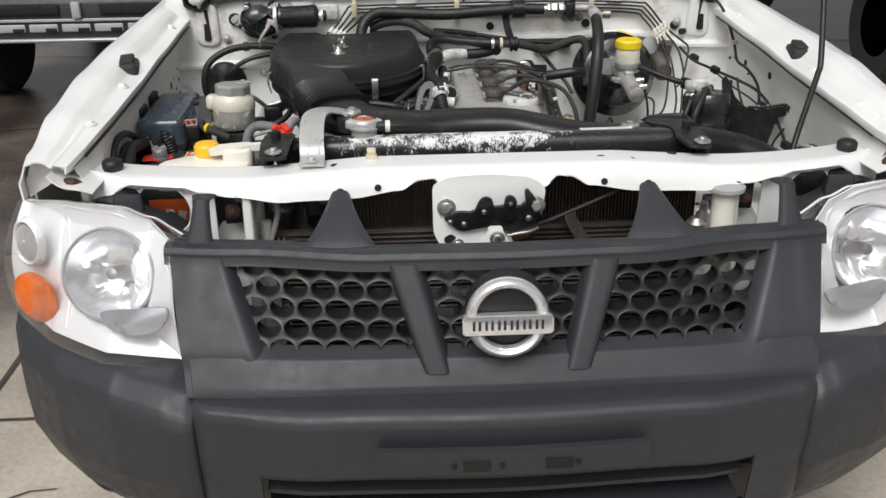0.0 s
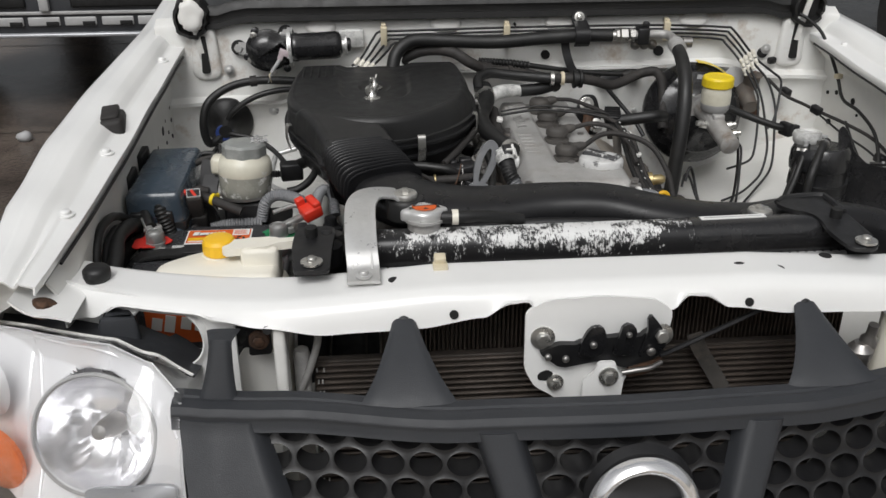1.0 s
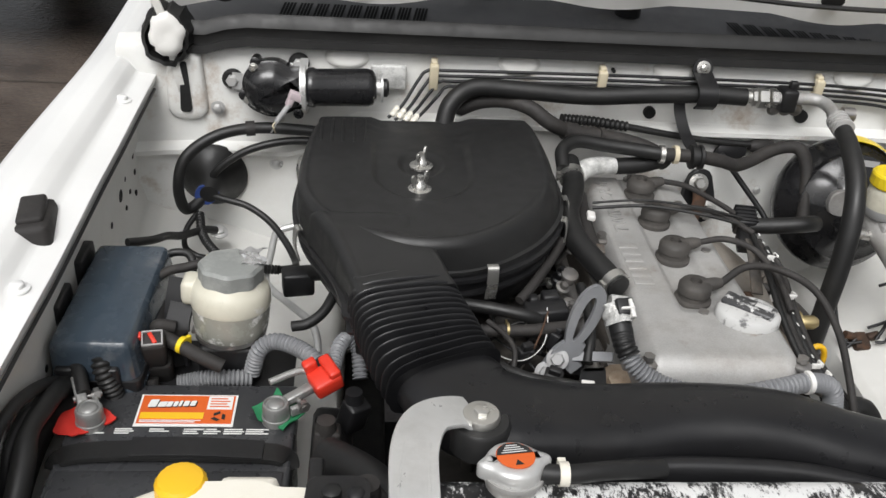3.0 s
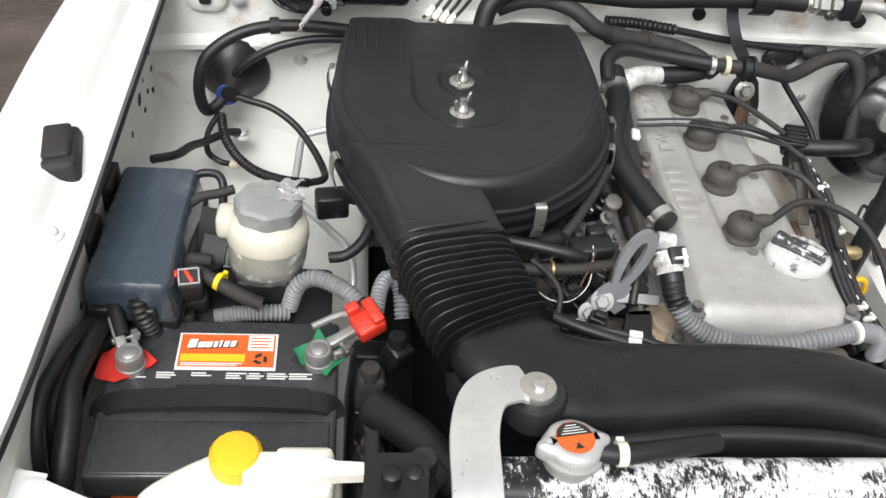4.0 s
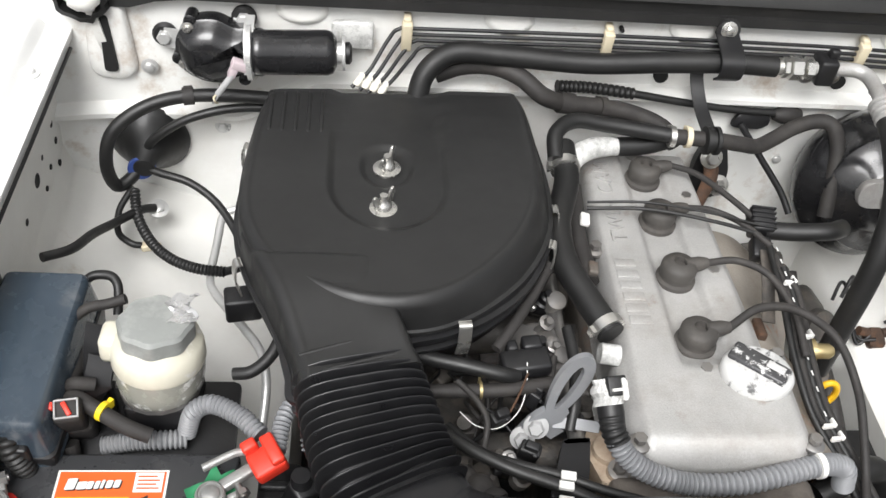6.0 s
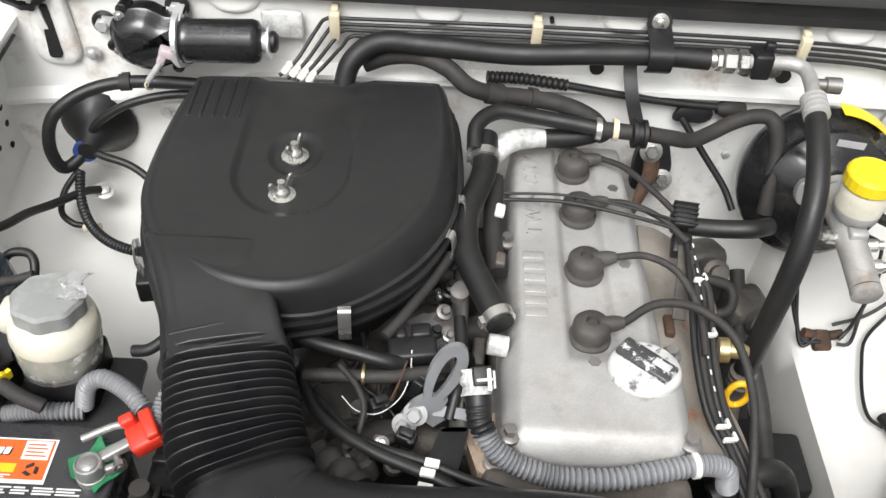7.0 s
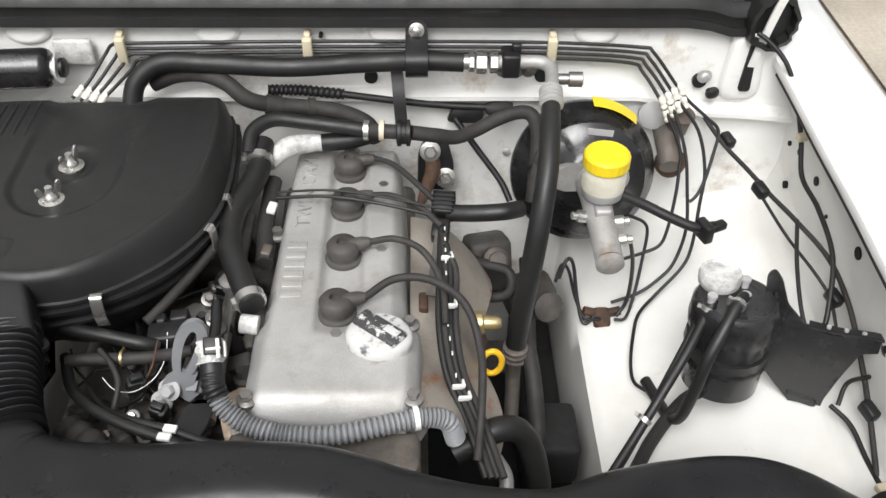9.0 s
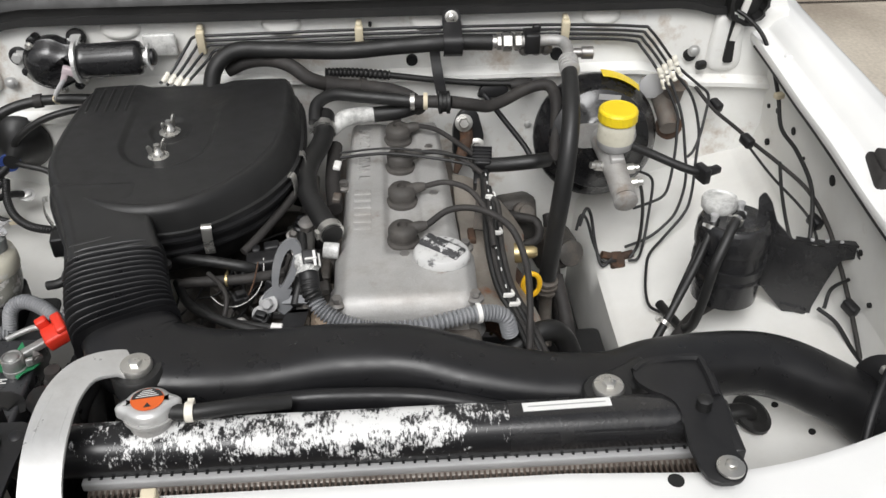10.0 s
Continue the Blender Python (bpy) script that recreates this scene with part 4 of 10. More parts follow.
def make_bumper():
    ob = thing("front_bumper", "dark grey grained plastic front bumper", "bumper", (0, -0.2, 0.3))
    seam = 0.507

    def centre(x0, x1, rows, nu, nv, name, label=""):
        bm = B()

        def fn(u, v):
            x = x0 + (x1 - x0) * u
            d, z = lerp_table(v, rows)
            crease = 0.014 * max(0.0, 1 - (seam - abs(x)) / 0.030) ** 2
            return (x, bumper_y(x) + d + crease, z)

        sheet(bm, fn, nu, nv, 0.004)
        return part(name, bm, "bumper", ob, label, smooth=60)

    ledge = [(0, 0.10, 0.606), (0.12, 0.045, 0.605), (0.22, 0.018, 0.603), (0.30, 0.005, 0.596), (0.38, 0.0, 0.583)]
    centre(-0.405, 0.405, ledge + [(0.85, 0.005, 0.490), (0.92, 0.010, 0.480), (1, 0.06, 0.477)], 40, 30, "bumper_centre", "upper centre section of the bumper")
    for s in (-1, 1):
        centre(s * 0.405, s * seam, ledge + [(0.60, 0.005, 0.490), (0.82, 0.022, 0.36), (1, 0.06, 0.26)], 16, 34, "bumper_flank")
        bm = B()

        def corner(u, v):
            ax, ay = lerp_table(u, [(0, 0.507, -0.242), (0.02, 0.511, -0.252), (0.06, 0.525, -0.255), (0.12, 0.555, -0.248), (0.25, 0.655, -0.204), (0.40, 0.768, -0.128), (0.55, 0.852, -0.040), (0.70, 0.893, 0.060), (0.85, 0.906, 0.18), (1, 0.906, 0.30)])
            top = lerp_table(u, [(0, 0.600), (0.3, 0.622), (1, 0.654)])[0]
            lean = lerp_table(u, [(0, 0.935), (0.1, 0.940), (0.5, 0.955), (1, 0.975)])[0]
            rows = [(0, 0.62, top + 0.010), (0.05, lean - 0.05, top + 0.005), (0.10, lean - 0.01, top - 0.002), (0.16, lean + 0.012, top - 0.012), (0.24, lean + (1 - lean) * 0.66, top - 0.026), (0.30, 0.990, top - 0.036), (0.36, 1.001, top - 0.052), (0.46, 1.002, 0.515), (0.62, 0.996, 0.44), (0.75, 0.945, 0.36), (0.87, 0.875, 0.30), (0.95, 0.76, 0.237), (1, 0.66, 0.20)]
            f, z = lerp_table(v, rows)
            c = Vector((0.45, 0.35))
            q = c + (Vector((ax, ay)) - c) * f
            low = max(0.0, (0.36 - z) / 0.16)
            return (s * max(q.x, seam * (1 - 0.02 * low)), q.y, z)

        sheet(bm, corner, 60, 48, 0.004)
        part("bumper_corner", bm, "bumper", ob, "rounded bumper corner", smooth=60)
        # shallow hooded fog lamp recess
        bm = B()
        m = axis((s * 0.742, -0.096, 0.372), (s * 0.66, -0.70, -0.22))
        pts = [(0.062 * math.cos(a), 0.044 * math.sin(a)) for a in (k * math.pi / 18 for k in range(36))]
        bridge(bm, [ring(bm, [m @ Vector((x * f, y * f, h)) for x, y in pts]) for f, h in ((1.06, -0.012), (1.04, 0.001), (0.96, 0.003), (0.90, -0.006), (0.80, -0.016))])
        rec = part("fog_lamp_recess", bm, "bumper", ob, "rim of the round fog lamp recess", smooth=50)
        # shade of the recess put in as a black disc
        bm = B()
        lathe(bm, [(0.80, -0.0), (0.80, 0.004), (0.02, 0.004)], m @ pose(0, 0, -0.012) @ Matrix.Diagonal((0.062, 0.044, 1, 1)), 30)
        part("recess_shade", bm, "void", rec, "black disc for the shade in the recess")
    bm = B()
    sheet(bm, lambda u, v: (-0.215 + 0.43 * u, bumper_y(-0.215 + 0.43 * u) - 0.014 + 0.016 * (v > 0.9), 0.556 - 0.048 * v), 10, 12, 0.012)
    pl = part("plate_mount", bm, "bumper", ob, "plastic number plate mount")
    # slots and holes of the mount: black pieces coloured as shade
    for x in (-0.06, 0.07):
        bm = B()
        prism(bm, rounded([(-0.022, -0.009), (0.022, -0.009), (0.022, 0.009), (-0.022, 0.009)], 0.004), axis((x, bumper_y(x) - 0.0265, 0.529), (0, -1, 0)), 0.003)
        part("mount_slot", bm, "void", pl, "dark slot")
    for x in (-0.095, 0.10, -0.02):
        bm = B()
        lathe(bm, [(0.005, 0), (0.005, 0.003)], axis((x, bumper_y(x) - 0.0265, 0.529), (0, -1, 0)), 10)
        part("mount_hole", bm, "void", pl)
    # black box painted as the darkness behind the bumper opening
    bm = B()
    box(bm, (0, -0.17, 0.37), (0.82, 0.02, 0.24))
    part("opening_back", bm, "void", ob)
    for z in (0.44, 0.38, 0.32):
        bm = B()
        sheet(bm, lambda u, v: (-0.40 + 0.8 * u, bumper_y(-0.40 + 0.8 * u) + 0.03 + 0.06 * v, z + 0.004 * v), 12, 2, 0.008)
        part("opening_slat", bm, "bumper", ob)
    bm = B()
    sheet(bm, lambda u, v: (-0.548 + 1.096 * u, bumper_y(-0.548 + 1.096 * u) + 0.02 + 0.03 * v, 0.30 - 0.06 * v), 20, 4, 0.004)
    part("bumper_lip", bm, "bumper", ob)
    for s in (-1, 1):
        bm = B()
        box(bm, (s * 0.36, -0.05, 0.40), (0.05, 0.30, 0.08))
        part("bumper_bracket", bm, "void", ob)


make_bumper()


# ---- grille ----
def grille_y(x, z):
    a = abs(x)
    side = lerp_table(a, [(0, -0.005), (0.2, 0.0), (0.446, 0.040), (0.50, 0.046), (0.555, 0.056)])[0]
    low = lerp_table(a, [(0, -0.010), (0.3, -0.005), (0.555, 0.012)])[0]
    k = max(0, min(1, (z - 0.61) / 0.18))
    return -0.165 - 0.44 * (0.79 - z) + low + (side - low) * k


def make_grille():
    ob = thing("grille", "dark grey plastic grille with honeycomb openings", "grille", (0, -0.2, 0.6))
    g = lambda x, z, d=0.0: Vector((x, grille_y(x, z) + d, z))

    def xe(z):
        return 0.527 + 0.026 * (z - 0.61) / 0.18

    bm = B()

    def rail(u, v):
        x = (-1 + 2 * u) * 0.556
        d, z = lerp_table(v, [(0, 0.030, 0.787), (0.12, 0.0, 0.786), (0.4, -0.002, 0.803), (0.5, 0.004, 0.812), (0.62, 0.022, 0.814), (0.68, 0.026, 0.808), (0.74, 0.030, 0.812), (1, 0.044, 0.812)])
        return g(x, min(z, 0.80), d) * 1 + Vector((0, 0, z - min(z, 0.80)))

    sheet(bm, rail, 50, 30, 0.003)
    part("top_rail", bm, "bumper", ob)
    bm = B()

    def low(u, v):
        d, z, roll = lerp_table(v, [(0, 0.05, 0.600, 0), (0.12, 0.0, 0.604, 0), (0.3, -0.002, 0.62, 0), (0.8, -0.002, 0.656, 0.006), (1, -0.002, 0.668, 0.030)])
        x = (-1 + 2 * u) * (0.527 + 0.026 * (z - 0.61) / 0.18)
        end = 0.05 * max(0.0, (abs(x) / xe(z) - 0.955) / 0.045) ** 2
        return g(x, z, d + end + roll * max(0, min(1, (0.425 - abs(x)) / 0.035)))

    sheet(bm, low, 50, 20, 0.003)
    part("lower_panel", bm, "bumper", ob)
    for s in (-1, 1):
        bm = B()

        def side(u, v):
            z = 0.605 + 0.193 * v
            xi = 0.394 + 0.052 * max(0, min(1, (z - 0.665) / 0.125))
            x = xi + (xe(z) - xi) * u
            up = max(0.0, min(1.0, (z - 0.640) / 0.030))
            d = 0.026 * up * (1 - min(1, u / 0.17)) ** 2.2 + 0.003 - 0.0065 * up * up * (3 - 2 * up) + 0.05 * max(0, (u - 0.93) / 0.07) ** 2
            return g(s * x, z, d)

        sheet(bm, side if s > 0 else lambda u, v: side(1 - u, v), 30, 24, 0.003)
        part("side_panel", bm, "bumper", ob)
        # diagonal strut
        bm = B()

        def strut(u, v):
            z = 0.796 - 0.158 * v
            xc = 0.165 - 0.050 * v
            d = 0.026 * abs(2 * u - 1) ** 6
            return g(s * (xc + (u - 0.5) * (0.062 - 0.010 * v)), z, d - 0.0045)

        sheet(bm, strut if s < 0 else lambda u, v: strut(1 - u, v), 14, 16, 0.004)
        part("strut", bm, "bumper", ob)
        # mounting tab that leans back to the crossmember
        bm = B()

        def tab(u, v):
            ins = out = 0.013 + 0.040 * (1 - v) ** 1.25 + 0.010 * (1 - v) ** 6
            curve = 0.0035 * (1 - abs(2 * u - 1) ** 6)
            return (s * (0.268 - ins + (ins + out) * (u if s > 0 else 1 - u)), -0.122 + 0.122 * v - curve, 0.808 + 0.062 * v ** 0.80 + curve)

        sheet(bm, tab, 12, 16, 0.004)
        t = part("mounting_tab", bm, "bumper", ob, "black plastic mounting tab")
        bm = B()
        lathe(bm, [(0.008, 0), (0.008, 0.004), (0.003, 0.006)], axis((s * 0.268, -0.006, 0.869), (0, -0.4, 1)), 14)
        part("tab_clip", bm, "black", t)
        bm = B()

        def post(u, v):
            ins, out = 0.013 + 0.008 * max(0, (v - 0.72) / 0.28) + 0.006 * (1 - v) ** 3, 0.013 + 0.008 * max(0, (v - 0.72) / 0.28) + 0.020 * (1 - v) ** 2.0
            curve = 0.005 * (1 - abs(2 * u - 1) ** 4)
            return (s * (0.495 - ins + (ins + out) * (u if s > 0 else 1 - u)), -0.088 + 0.030 * min(1, v / 0.75) - curve + 0.028 * max(0, (v - 0.75) / 0.25), 0.800 + 0.075 * min(1, v / 0.75) + curve)

        sheet(bm, post, 12, 20, 0.005)
        part("end_post", bm, "bumper", ob)
    # honeycomb: rows of oval rings sharing webs
    for x0, x1 in ((-0.465, -0.165), (-0.165, 0.165), (0.165, 0.465)):
        bm = B()
        px, pz, seg = 0.0455, 0.0285, 24
        for row in range(5):
            zc = 0.6665 + row * pz
            for i in range(-11, 12):
                xc = i * px + (px / 2 if row % 2 else 0)
                slant = 0.403 + 0.052 * max(0, min(1, (zc - 0.665) / 0.125)) + 0.006
                if not (x0 - 0.012 < xc < x1 + 0.012) or abs(xc) > slant + 0.012:
                    continue
                hexa, oval = [], []
                for k in range(seg):
                    a = 2 * math.pi * k / seg
                    c, sn = math.cos(a), math.sin(a)
                    best = 1e9
                    for q in range(6):
                        b = math.pi / 6 + q * math.pi / 3 + math.pi / 6
                        nx, nz = math.cos(b), math.sin(b)
                        den = c * nx + sn * nz
                        if den > 1e-6:
                            best = min(best, 0.5 / den)
                    hexa.append((xc + best * c * px, zc + best * sn * pz / 0.866 ))
                    oval.append((xc + 0.440 * c * px, zc + 0.468 * sn * pz))
                lo, hi = max(x0 - 0.004, -slant), min(x1 + 0.004, slant)
                cl = lambda x: max(lo, min(hi, x))
                zz = lambda z: max(0.640, min(0.795, z))
                r1 = ring(bm, [g(cl(x), zz(z), 0.021) for x, z in hexa])
                r2 = ring(bm, [g(cl(x), zz(z), 0.0195) for x, z in oval])
                r3 = ring(bm, [g(cl(x), zz(z), 0.052) for x, z in oval])
                for a, b in ((r1, r2), (r2, r3)):
                    for k in range(seg):
                        vs = (a[k], a[(k + 1) % seg], b[(k + 1) % seg], b[k])
                        bm.faces.new(vs)
        bmesh.ops.remove_doubles(bm, verts=bm.verts, dist=1e-5)
        part("honeycomb", bm, "black", ob, "dark honeycomb mesh insert")
    # emblem: chrome ring with a cross bar
    em = thing("emblem", "chrome round badge with a plain cross bar on the grille", "badge", (0, -0.2, 0.70))
    c = Vector((-0.005, -0.244, 0.737))
    tiltm = axis(c, (0, -1, 0.16))
    bm = B()
    prof = [(0.066, -0.004), (0.066, 0.003), (0.063, 0.009), (0.058, 0.0125), (0.053, 0.011), (0.049, 0.006), (0.0475, -0.004)]
    rings = [ring(bm, [tiltm @ Vector((r * math.cos(a), r * math.sin(a), z)) for a in (2 * math.pi * k / 64 for k in range(64))]) for r, z in prof]
    bridge(bm, rings, cap=False)
    part("badge_ring", bm, "badge", em)
    bm = B()
    w, h = 0.071, 0.0158
    pts = rounded([(-w, -h), (w, -h), (w, h * 0.8), (w * 0.9, h * 1.05), (-w * 0.9, h * 1.05), (-w, h * 0.8)], 0.004)
    prism(bm, pts, tiltm @ pose(0, -0.008, -0.002), 0.016, 0.002)
    part("badge_bar", bm, "badge", em)
    for i in range(6):
        for k in (-1, 1):
            bm = B()
            prism(bm, rounded([(-0.0020, -0.0075), (0.0020, -0.0075), (0.0020, 0.0075), (-0.0020, 0.0075)], 0.001), tiltm @ pose(-0.049 + i * 0.0196 + k * 0.0045, -0.008, 0.0145), 0.001)
            part("badge_mark", bm, "ink", em, "plain black mark")
    bm = B()
    lathe(bm, [(0.066, 0), (0.060, 0.012), (0.03, 0.016)], axis(c + Vector((0, 0.022, 0.006)), (0, -1, 0.15)), 30)
    part("badge_base", bm, "black", em)


make_grille()


# ---- headlights ----
def make_headlight(s):
    ob = thing("headlight", "clear lens headlight with chrome reflector and amber indicator", "headlight", (s * 0.7, 0.05, 0.6), "headlights")

    def face(u, v, off=0.0):
        """u from the grille to the fender, v from the bumper up."""
        lo = Vector(lerp_table(u, [(0, 0.541, -0.152, 0.613), (0.36, 0.663, -0.138, 0.630), (0.7, 0.775, -0.070, 0.640), (1, 0.866, 0.030, 0.636)]))
        hi = Vector(lerp_table(u, [(0, 0.545, -0.095, 0.811), (0.17, 0.588, -0.042, 0.838), (0.36, 0.645, -0.006, 0.852), (0.55, 0.705, 0.018, 0.851), (0.72, 0.756, 0.040, 0.847), (1, 0.846, 0.078, 0.834)]))
        q = lo.lerp(hi, v)
        b = math.sin(math.pi * min(1, max(0, v))) * 0.030 + 0.02 * math.sin(math.pi * u)
        edge = max(0, (u - 0.85) / 0.15) ** 2
        q += Vector((0.012 * edge * math.sin(math.pi * v), -b + off, 0.012 * math.sin(math.pi * v)))
        return Vector((s * q.x, q.y, q.z))

    bm = B()

    def lens(u, v):
        if v < 0.75:
            return face(u, v / 0.75)
        k = (v - 0.75) / 0.25
        q = face(u, 1)
        return q + Vector((0, (0.045 + 0.04 * max(0, 1 - u / 0.2)) * k, -0.018 * k + 0.004 * math.sin(k * 3)))

    sheet(bm, lens, 28, 28, 0.003)
    ln = part("lens", bm, "lens", ob, "clear polycarbonate lens")
    ln.visible_shadow = False
    # housing behind the lens
    bm = B()

    def house(u, v):
        u2, v2 = 0.02 + 0.96 * u, 0.02 + 0.96 * v
        rim = min(u2, 1 - u2, v2 * 1.2, (1 - v2) * 1.2)
        q = face(u2, v2, 0.012)
        dep = 0.060 * min(1, rim / 0.30) ** 0.7
        near = math.hypot(abs(q.x) - 0.664, q.z - 0.734)
        dep += 0.11 * max(0, min(1, (0.074 - near) / 0.016))
        return q + Vector((0, dep, 0))

    sheet(bm, house, 80, 60, 0.002)
    part("housing", bm, "silver", ob, "silver reflector housing")
    bm = B()
    tube(bm, [face(k / 12, 1, 0.047 + 0.04 * max(0, 1 - k / 2.4)) + Vector((0, 0, -0.016)) for k in range(13)], 0.0022, 6, 3)
    part("lens_lip", bm, "white", ob, "white sealing lip of the lens")
    bm = B()
    sheet(bm, lambda u, v: face(u, 1, 0.050 + 0.04 * max(0, 1 - u / 0.2)) + Vector((0, 0.095 * v * (1 - 0.45 * u), -0.022 - 0.018 * v * (1 - v) - 0.020 * v)), 20, 8, 0.004)
    part("housing_top", bm, "bumper", ob, "dark grey housing behind the lens")
    # main reflector bowl with facets, shield and bulb
    c = Vector((s * 0.662, -0.056, 0.746))
    d = Vector((s * 0.20, -1, 0.40))
    m = axis(c, d)
    bm = B()
    seg = 96
    rings = []
    random.seed(31)
    flute = [random.uniform(-0.0035, 0.0035) for k in range(40)]
    for r, z in ((0.084, 0.010), (0.0825, 0.014), (0.078, 0.010), (0.074, -0.010), (0.069, -0.024), (0.063, -0.034), (0.056, -0.042), (0.048, -0.049), (0.039, -0.054), (0.029, -0.058), (0.016, -0.060)):
        pts = []
        for k in range(seg):
            a = 2 * math.pi * k / seg
            x, y = r * math.cos(a), r * 0.96 * math.sin(a)
            step = 1.5 * flute[int((x + 0.1) / 0.015)] * (1.0 if y < 0.012 else 0.25) if 0.02 < r < 0.072 else 0.0
            pts.append(m @ Vector((x, y, z + step)))
        rings.append(ring(bm, pts))
    bridge(bm, rings, cap=False)
    part("reflector", bm, "bowl", ob, "chrome fluted reflector", smooth=24)
    bm = B()
    tube(bm, [m @ Vector((0.0815 * math.cos(a), 0.0785 * math.sin(a), 0.013)) for a in (2 * math.pi * k / 48 for k in range(49))], 0.0026, 6, 1, raw=True)
    part("reflector_rim", bm, "lightgrey", ob, "grey rim of the reflector")
    bm = B()
    lathe(bm, [(0.016, -0.05), (0.014, -0.02), (0.010, 0.0), (0.001, 0.002)], m, 16)
    part("bulb_shield", bm, "steel", ob)
    bm = B()
    prism(bm, smooth_outline([(-0.055, 0.006), (0.0, 0.012), (0.055, 0.016), (0.052, -0.012), (0.020, -0.030), (-0.025, -0.030), (-0.050, -0.014)], 5), axis((s * 0.612, -0.124, 0.700), (s * 0.15, -1, 0.35)), 0.008, 0.002)
    part("lower_shield", bm, "shade", ob, "grey lower reflector shield")
    # moulded ridges of the housing between the lamps
    for pts in ([(0.60, 0.06), (0.61, 0.30), (0.635, 0.55), (0.67, 0.78), (0.70, 0.93)], [(0.05, 0.70), (0.20, 0.84), (0.40, 0.90), (0.58, 0.91), (0.70, 0.93)]):
        bm = B()
        tube(bm, [face(u, v, 0.012 + 0.060 * min(1, min(u, 1 - u, v * 1.2, (1 - v) * 1.2) / 0.30) ** 0.7) for u, v in pts], 0.0035, 8, 6)
        part("housing_ridge", bm, "silver", ob, "bright moulded ridge")
    # amber indicator and clear position lamp
    c2 = Vector((s * 0.811, -0.026, 0.690))
    bm = B()
    m2 = axis(c2 + Vector((0, 0.004, 0)), (s * 0.55, -1, 0.05))
    lathe(bm, [(0.040, -0.004), (0.040, 0.003), (0.032, 0.010), (0.018, 0.014), (0.001, 0.015)], m2 @ Matrix.Diagonal((1.20, 1.16, 1, 1)), 36)
    am = part("indicator", bm, material("amber_plastic", (0.78, 0.14, 0.005), 0.25, var=0.15, coat=0.4), ob, "amber round turn signal")
    bm = B()
    for i in range(-5, 6):
        for v, h in ((0.020, 0.016), (-0.016, 0.018)):
            h *= math.sqrt(max(0.1, 1 - (i / 6) ** 2))
            box(bm, (0, 0, 0), (0.0030, h, 0.0016), bev=0.0006, m=m2 @ pose(i * 0.0066, v, 0.0122 - 0.00045 * i * i))
    part("indicator_rib", bm, material("amber_rib", (0.62, 0.11, 0.01), 0.3, var=0.1), am)
    bm = B()
    m3 = axis((s * 0.818, 0.006, 0.783), (s * 0.6, -1, 0.1)) @ Matrix.Diagonal((1.0, 1.3, 1, 1))
    lathe(bm, [(0.036, -0.010), (0.034, 0.000), (0.030, 0.003), (0.028, 0.001), (0.027, -0.006), (0.002, -0.007)], m3, 30)
    part("lamp_bezel", bm, "silver", ob)
    bm = B()
    lathe(bm, [(0.0265, -0.0065), (0.0265, -0.0045), (0.002, -0.004)], m3, 26)
    part("lamp_back", bm, "greygrey", ob, "grey back of the position lamp")
    for i in range(-4, 5):
        h = 0.0255 * math.sqrt(max(0.05, 1 - (i / 5) ** 2))
        bm = B()
        tube(bm, [m3 @ Vector((i * 0.0056 + 0.003 * k * k, h * k, 0.0005)) for k in (-1, -0.5, 0, 0.5, 1)], 0.0019, 8, 4)
        part("position_lamp_rib", bm, "bowl", ob, "bright rib of the clear position lamp")


make_headlight(-1)
make_headlight(1)


# ---- shared small builders ----
def duct(bm, rows, n=8, ribs=None, power=3.2, seg=28):
    """A moulded duct: rows of place, half width and half height; section a rounded rectangle; ribs: (count, depth)."""
    line = spline([r[:3] for r in rows], n)
    rings = []
    cnt = len(line)
    for i, q in enumerate(line):
        d = (line[min(i + 1, cnt - 1)] - line[max(i - 1, 0)]).normalized()
        s = d.cross(Vector((0, 0, 1))).normalized()
        u = s.cross(d)
        f = i / (cnt - 1) * (len(rows) - 1)
        j = min(int(f), len(rows) - 2)
        w = rows[j][3] + (rows[j + 1][3] - rows[j][3]) * (f - j)
        h = rows[j][4] + (rows[j + 1][4] - rows[j][4]) * (f - j)
        g = 0
        if ribs:
            g = ribs[1] * (0.5 + 0.5 * math.cos(2 * math.pi * ribs[0] * i / (cnt - 1))) ** 1.3
        pts = []
        for k in range(seg):
            a = 2 * math.pi * k / seg
            c, sn = math.cos(a), math.sin(a)
            rr = (abs(c) ** power + abs(sn) ** power) ** (-1 / power)
            pts.append(q + s * (c * rr * (w + g)) + u * (sn * rr * (h + g)))
        rings.append(ring(bm, pts))
    return bridge(bm, rings)


def hose(name, pts, r, label, mat="rubber", group="", seg=10, n=8, ribs=None, cat="hose"):
    bm = B()
    tube(bm, pts, r, seg, n, ribs)
    return solo(name, bm, mat, label, cat, group)


def clamp(bm, at, d, r, w=0.010):
    """A hose clamp: a band and its ears."""
    m = axis(at, d)
    lathe(bm, [(r * 0.9, -w / 2), (r + 0.0018, -w / 2), (r + 0.0018, w / 2), (r * 0.9, w / 2)], m, 18)
    box(bm, (0, 0, 0), (0.005, 0.012, w * 0.8), m=m @ pose(r + 0.003, 0, 0))
    return bm


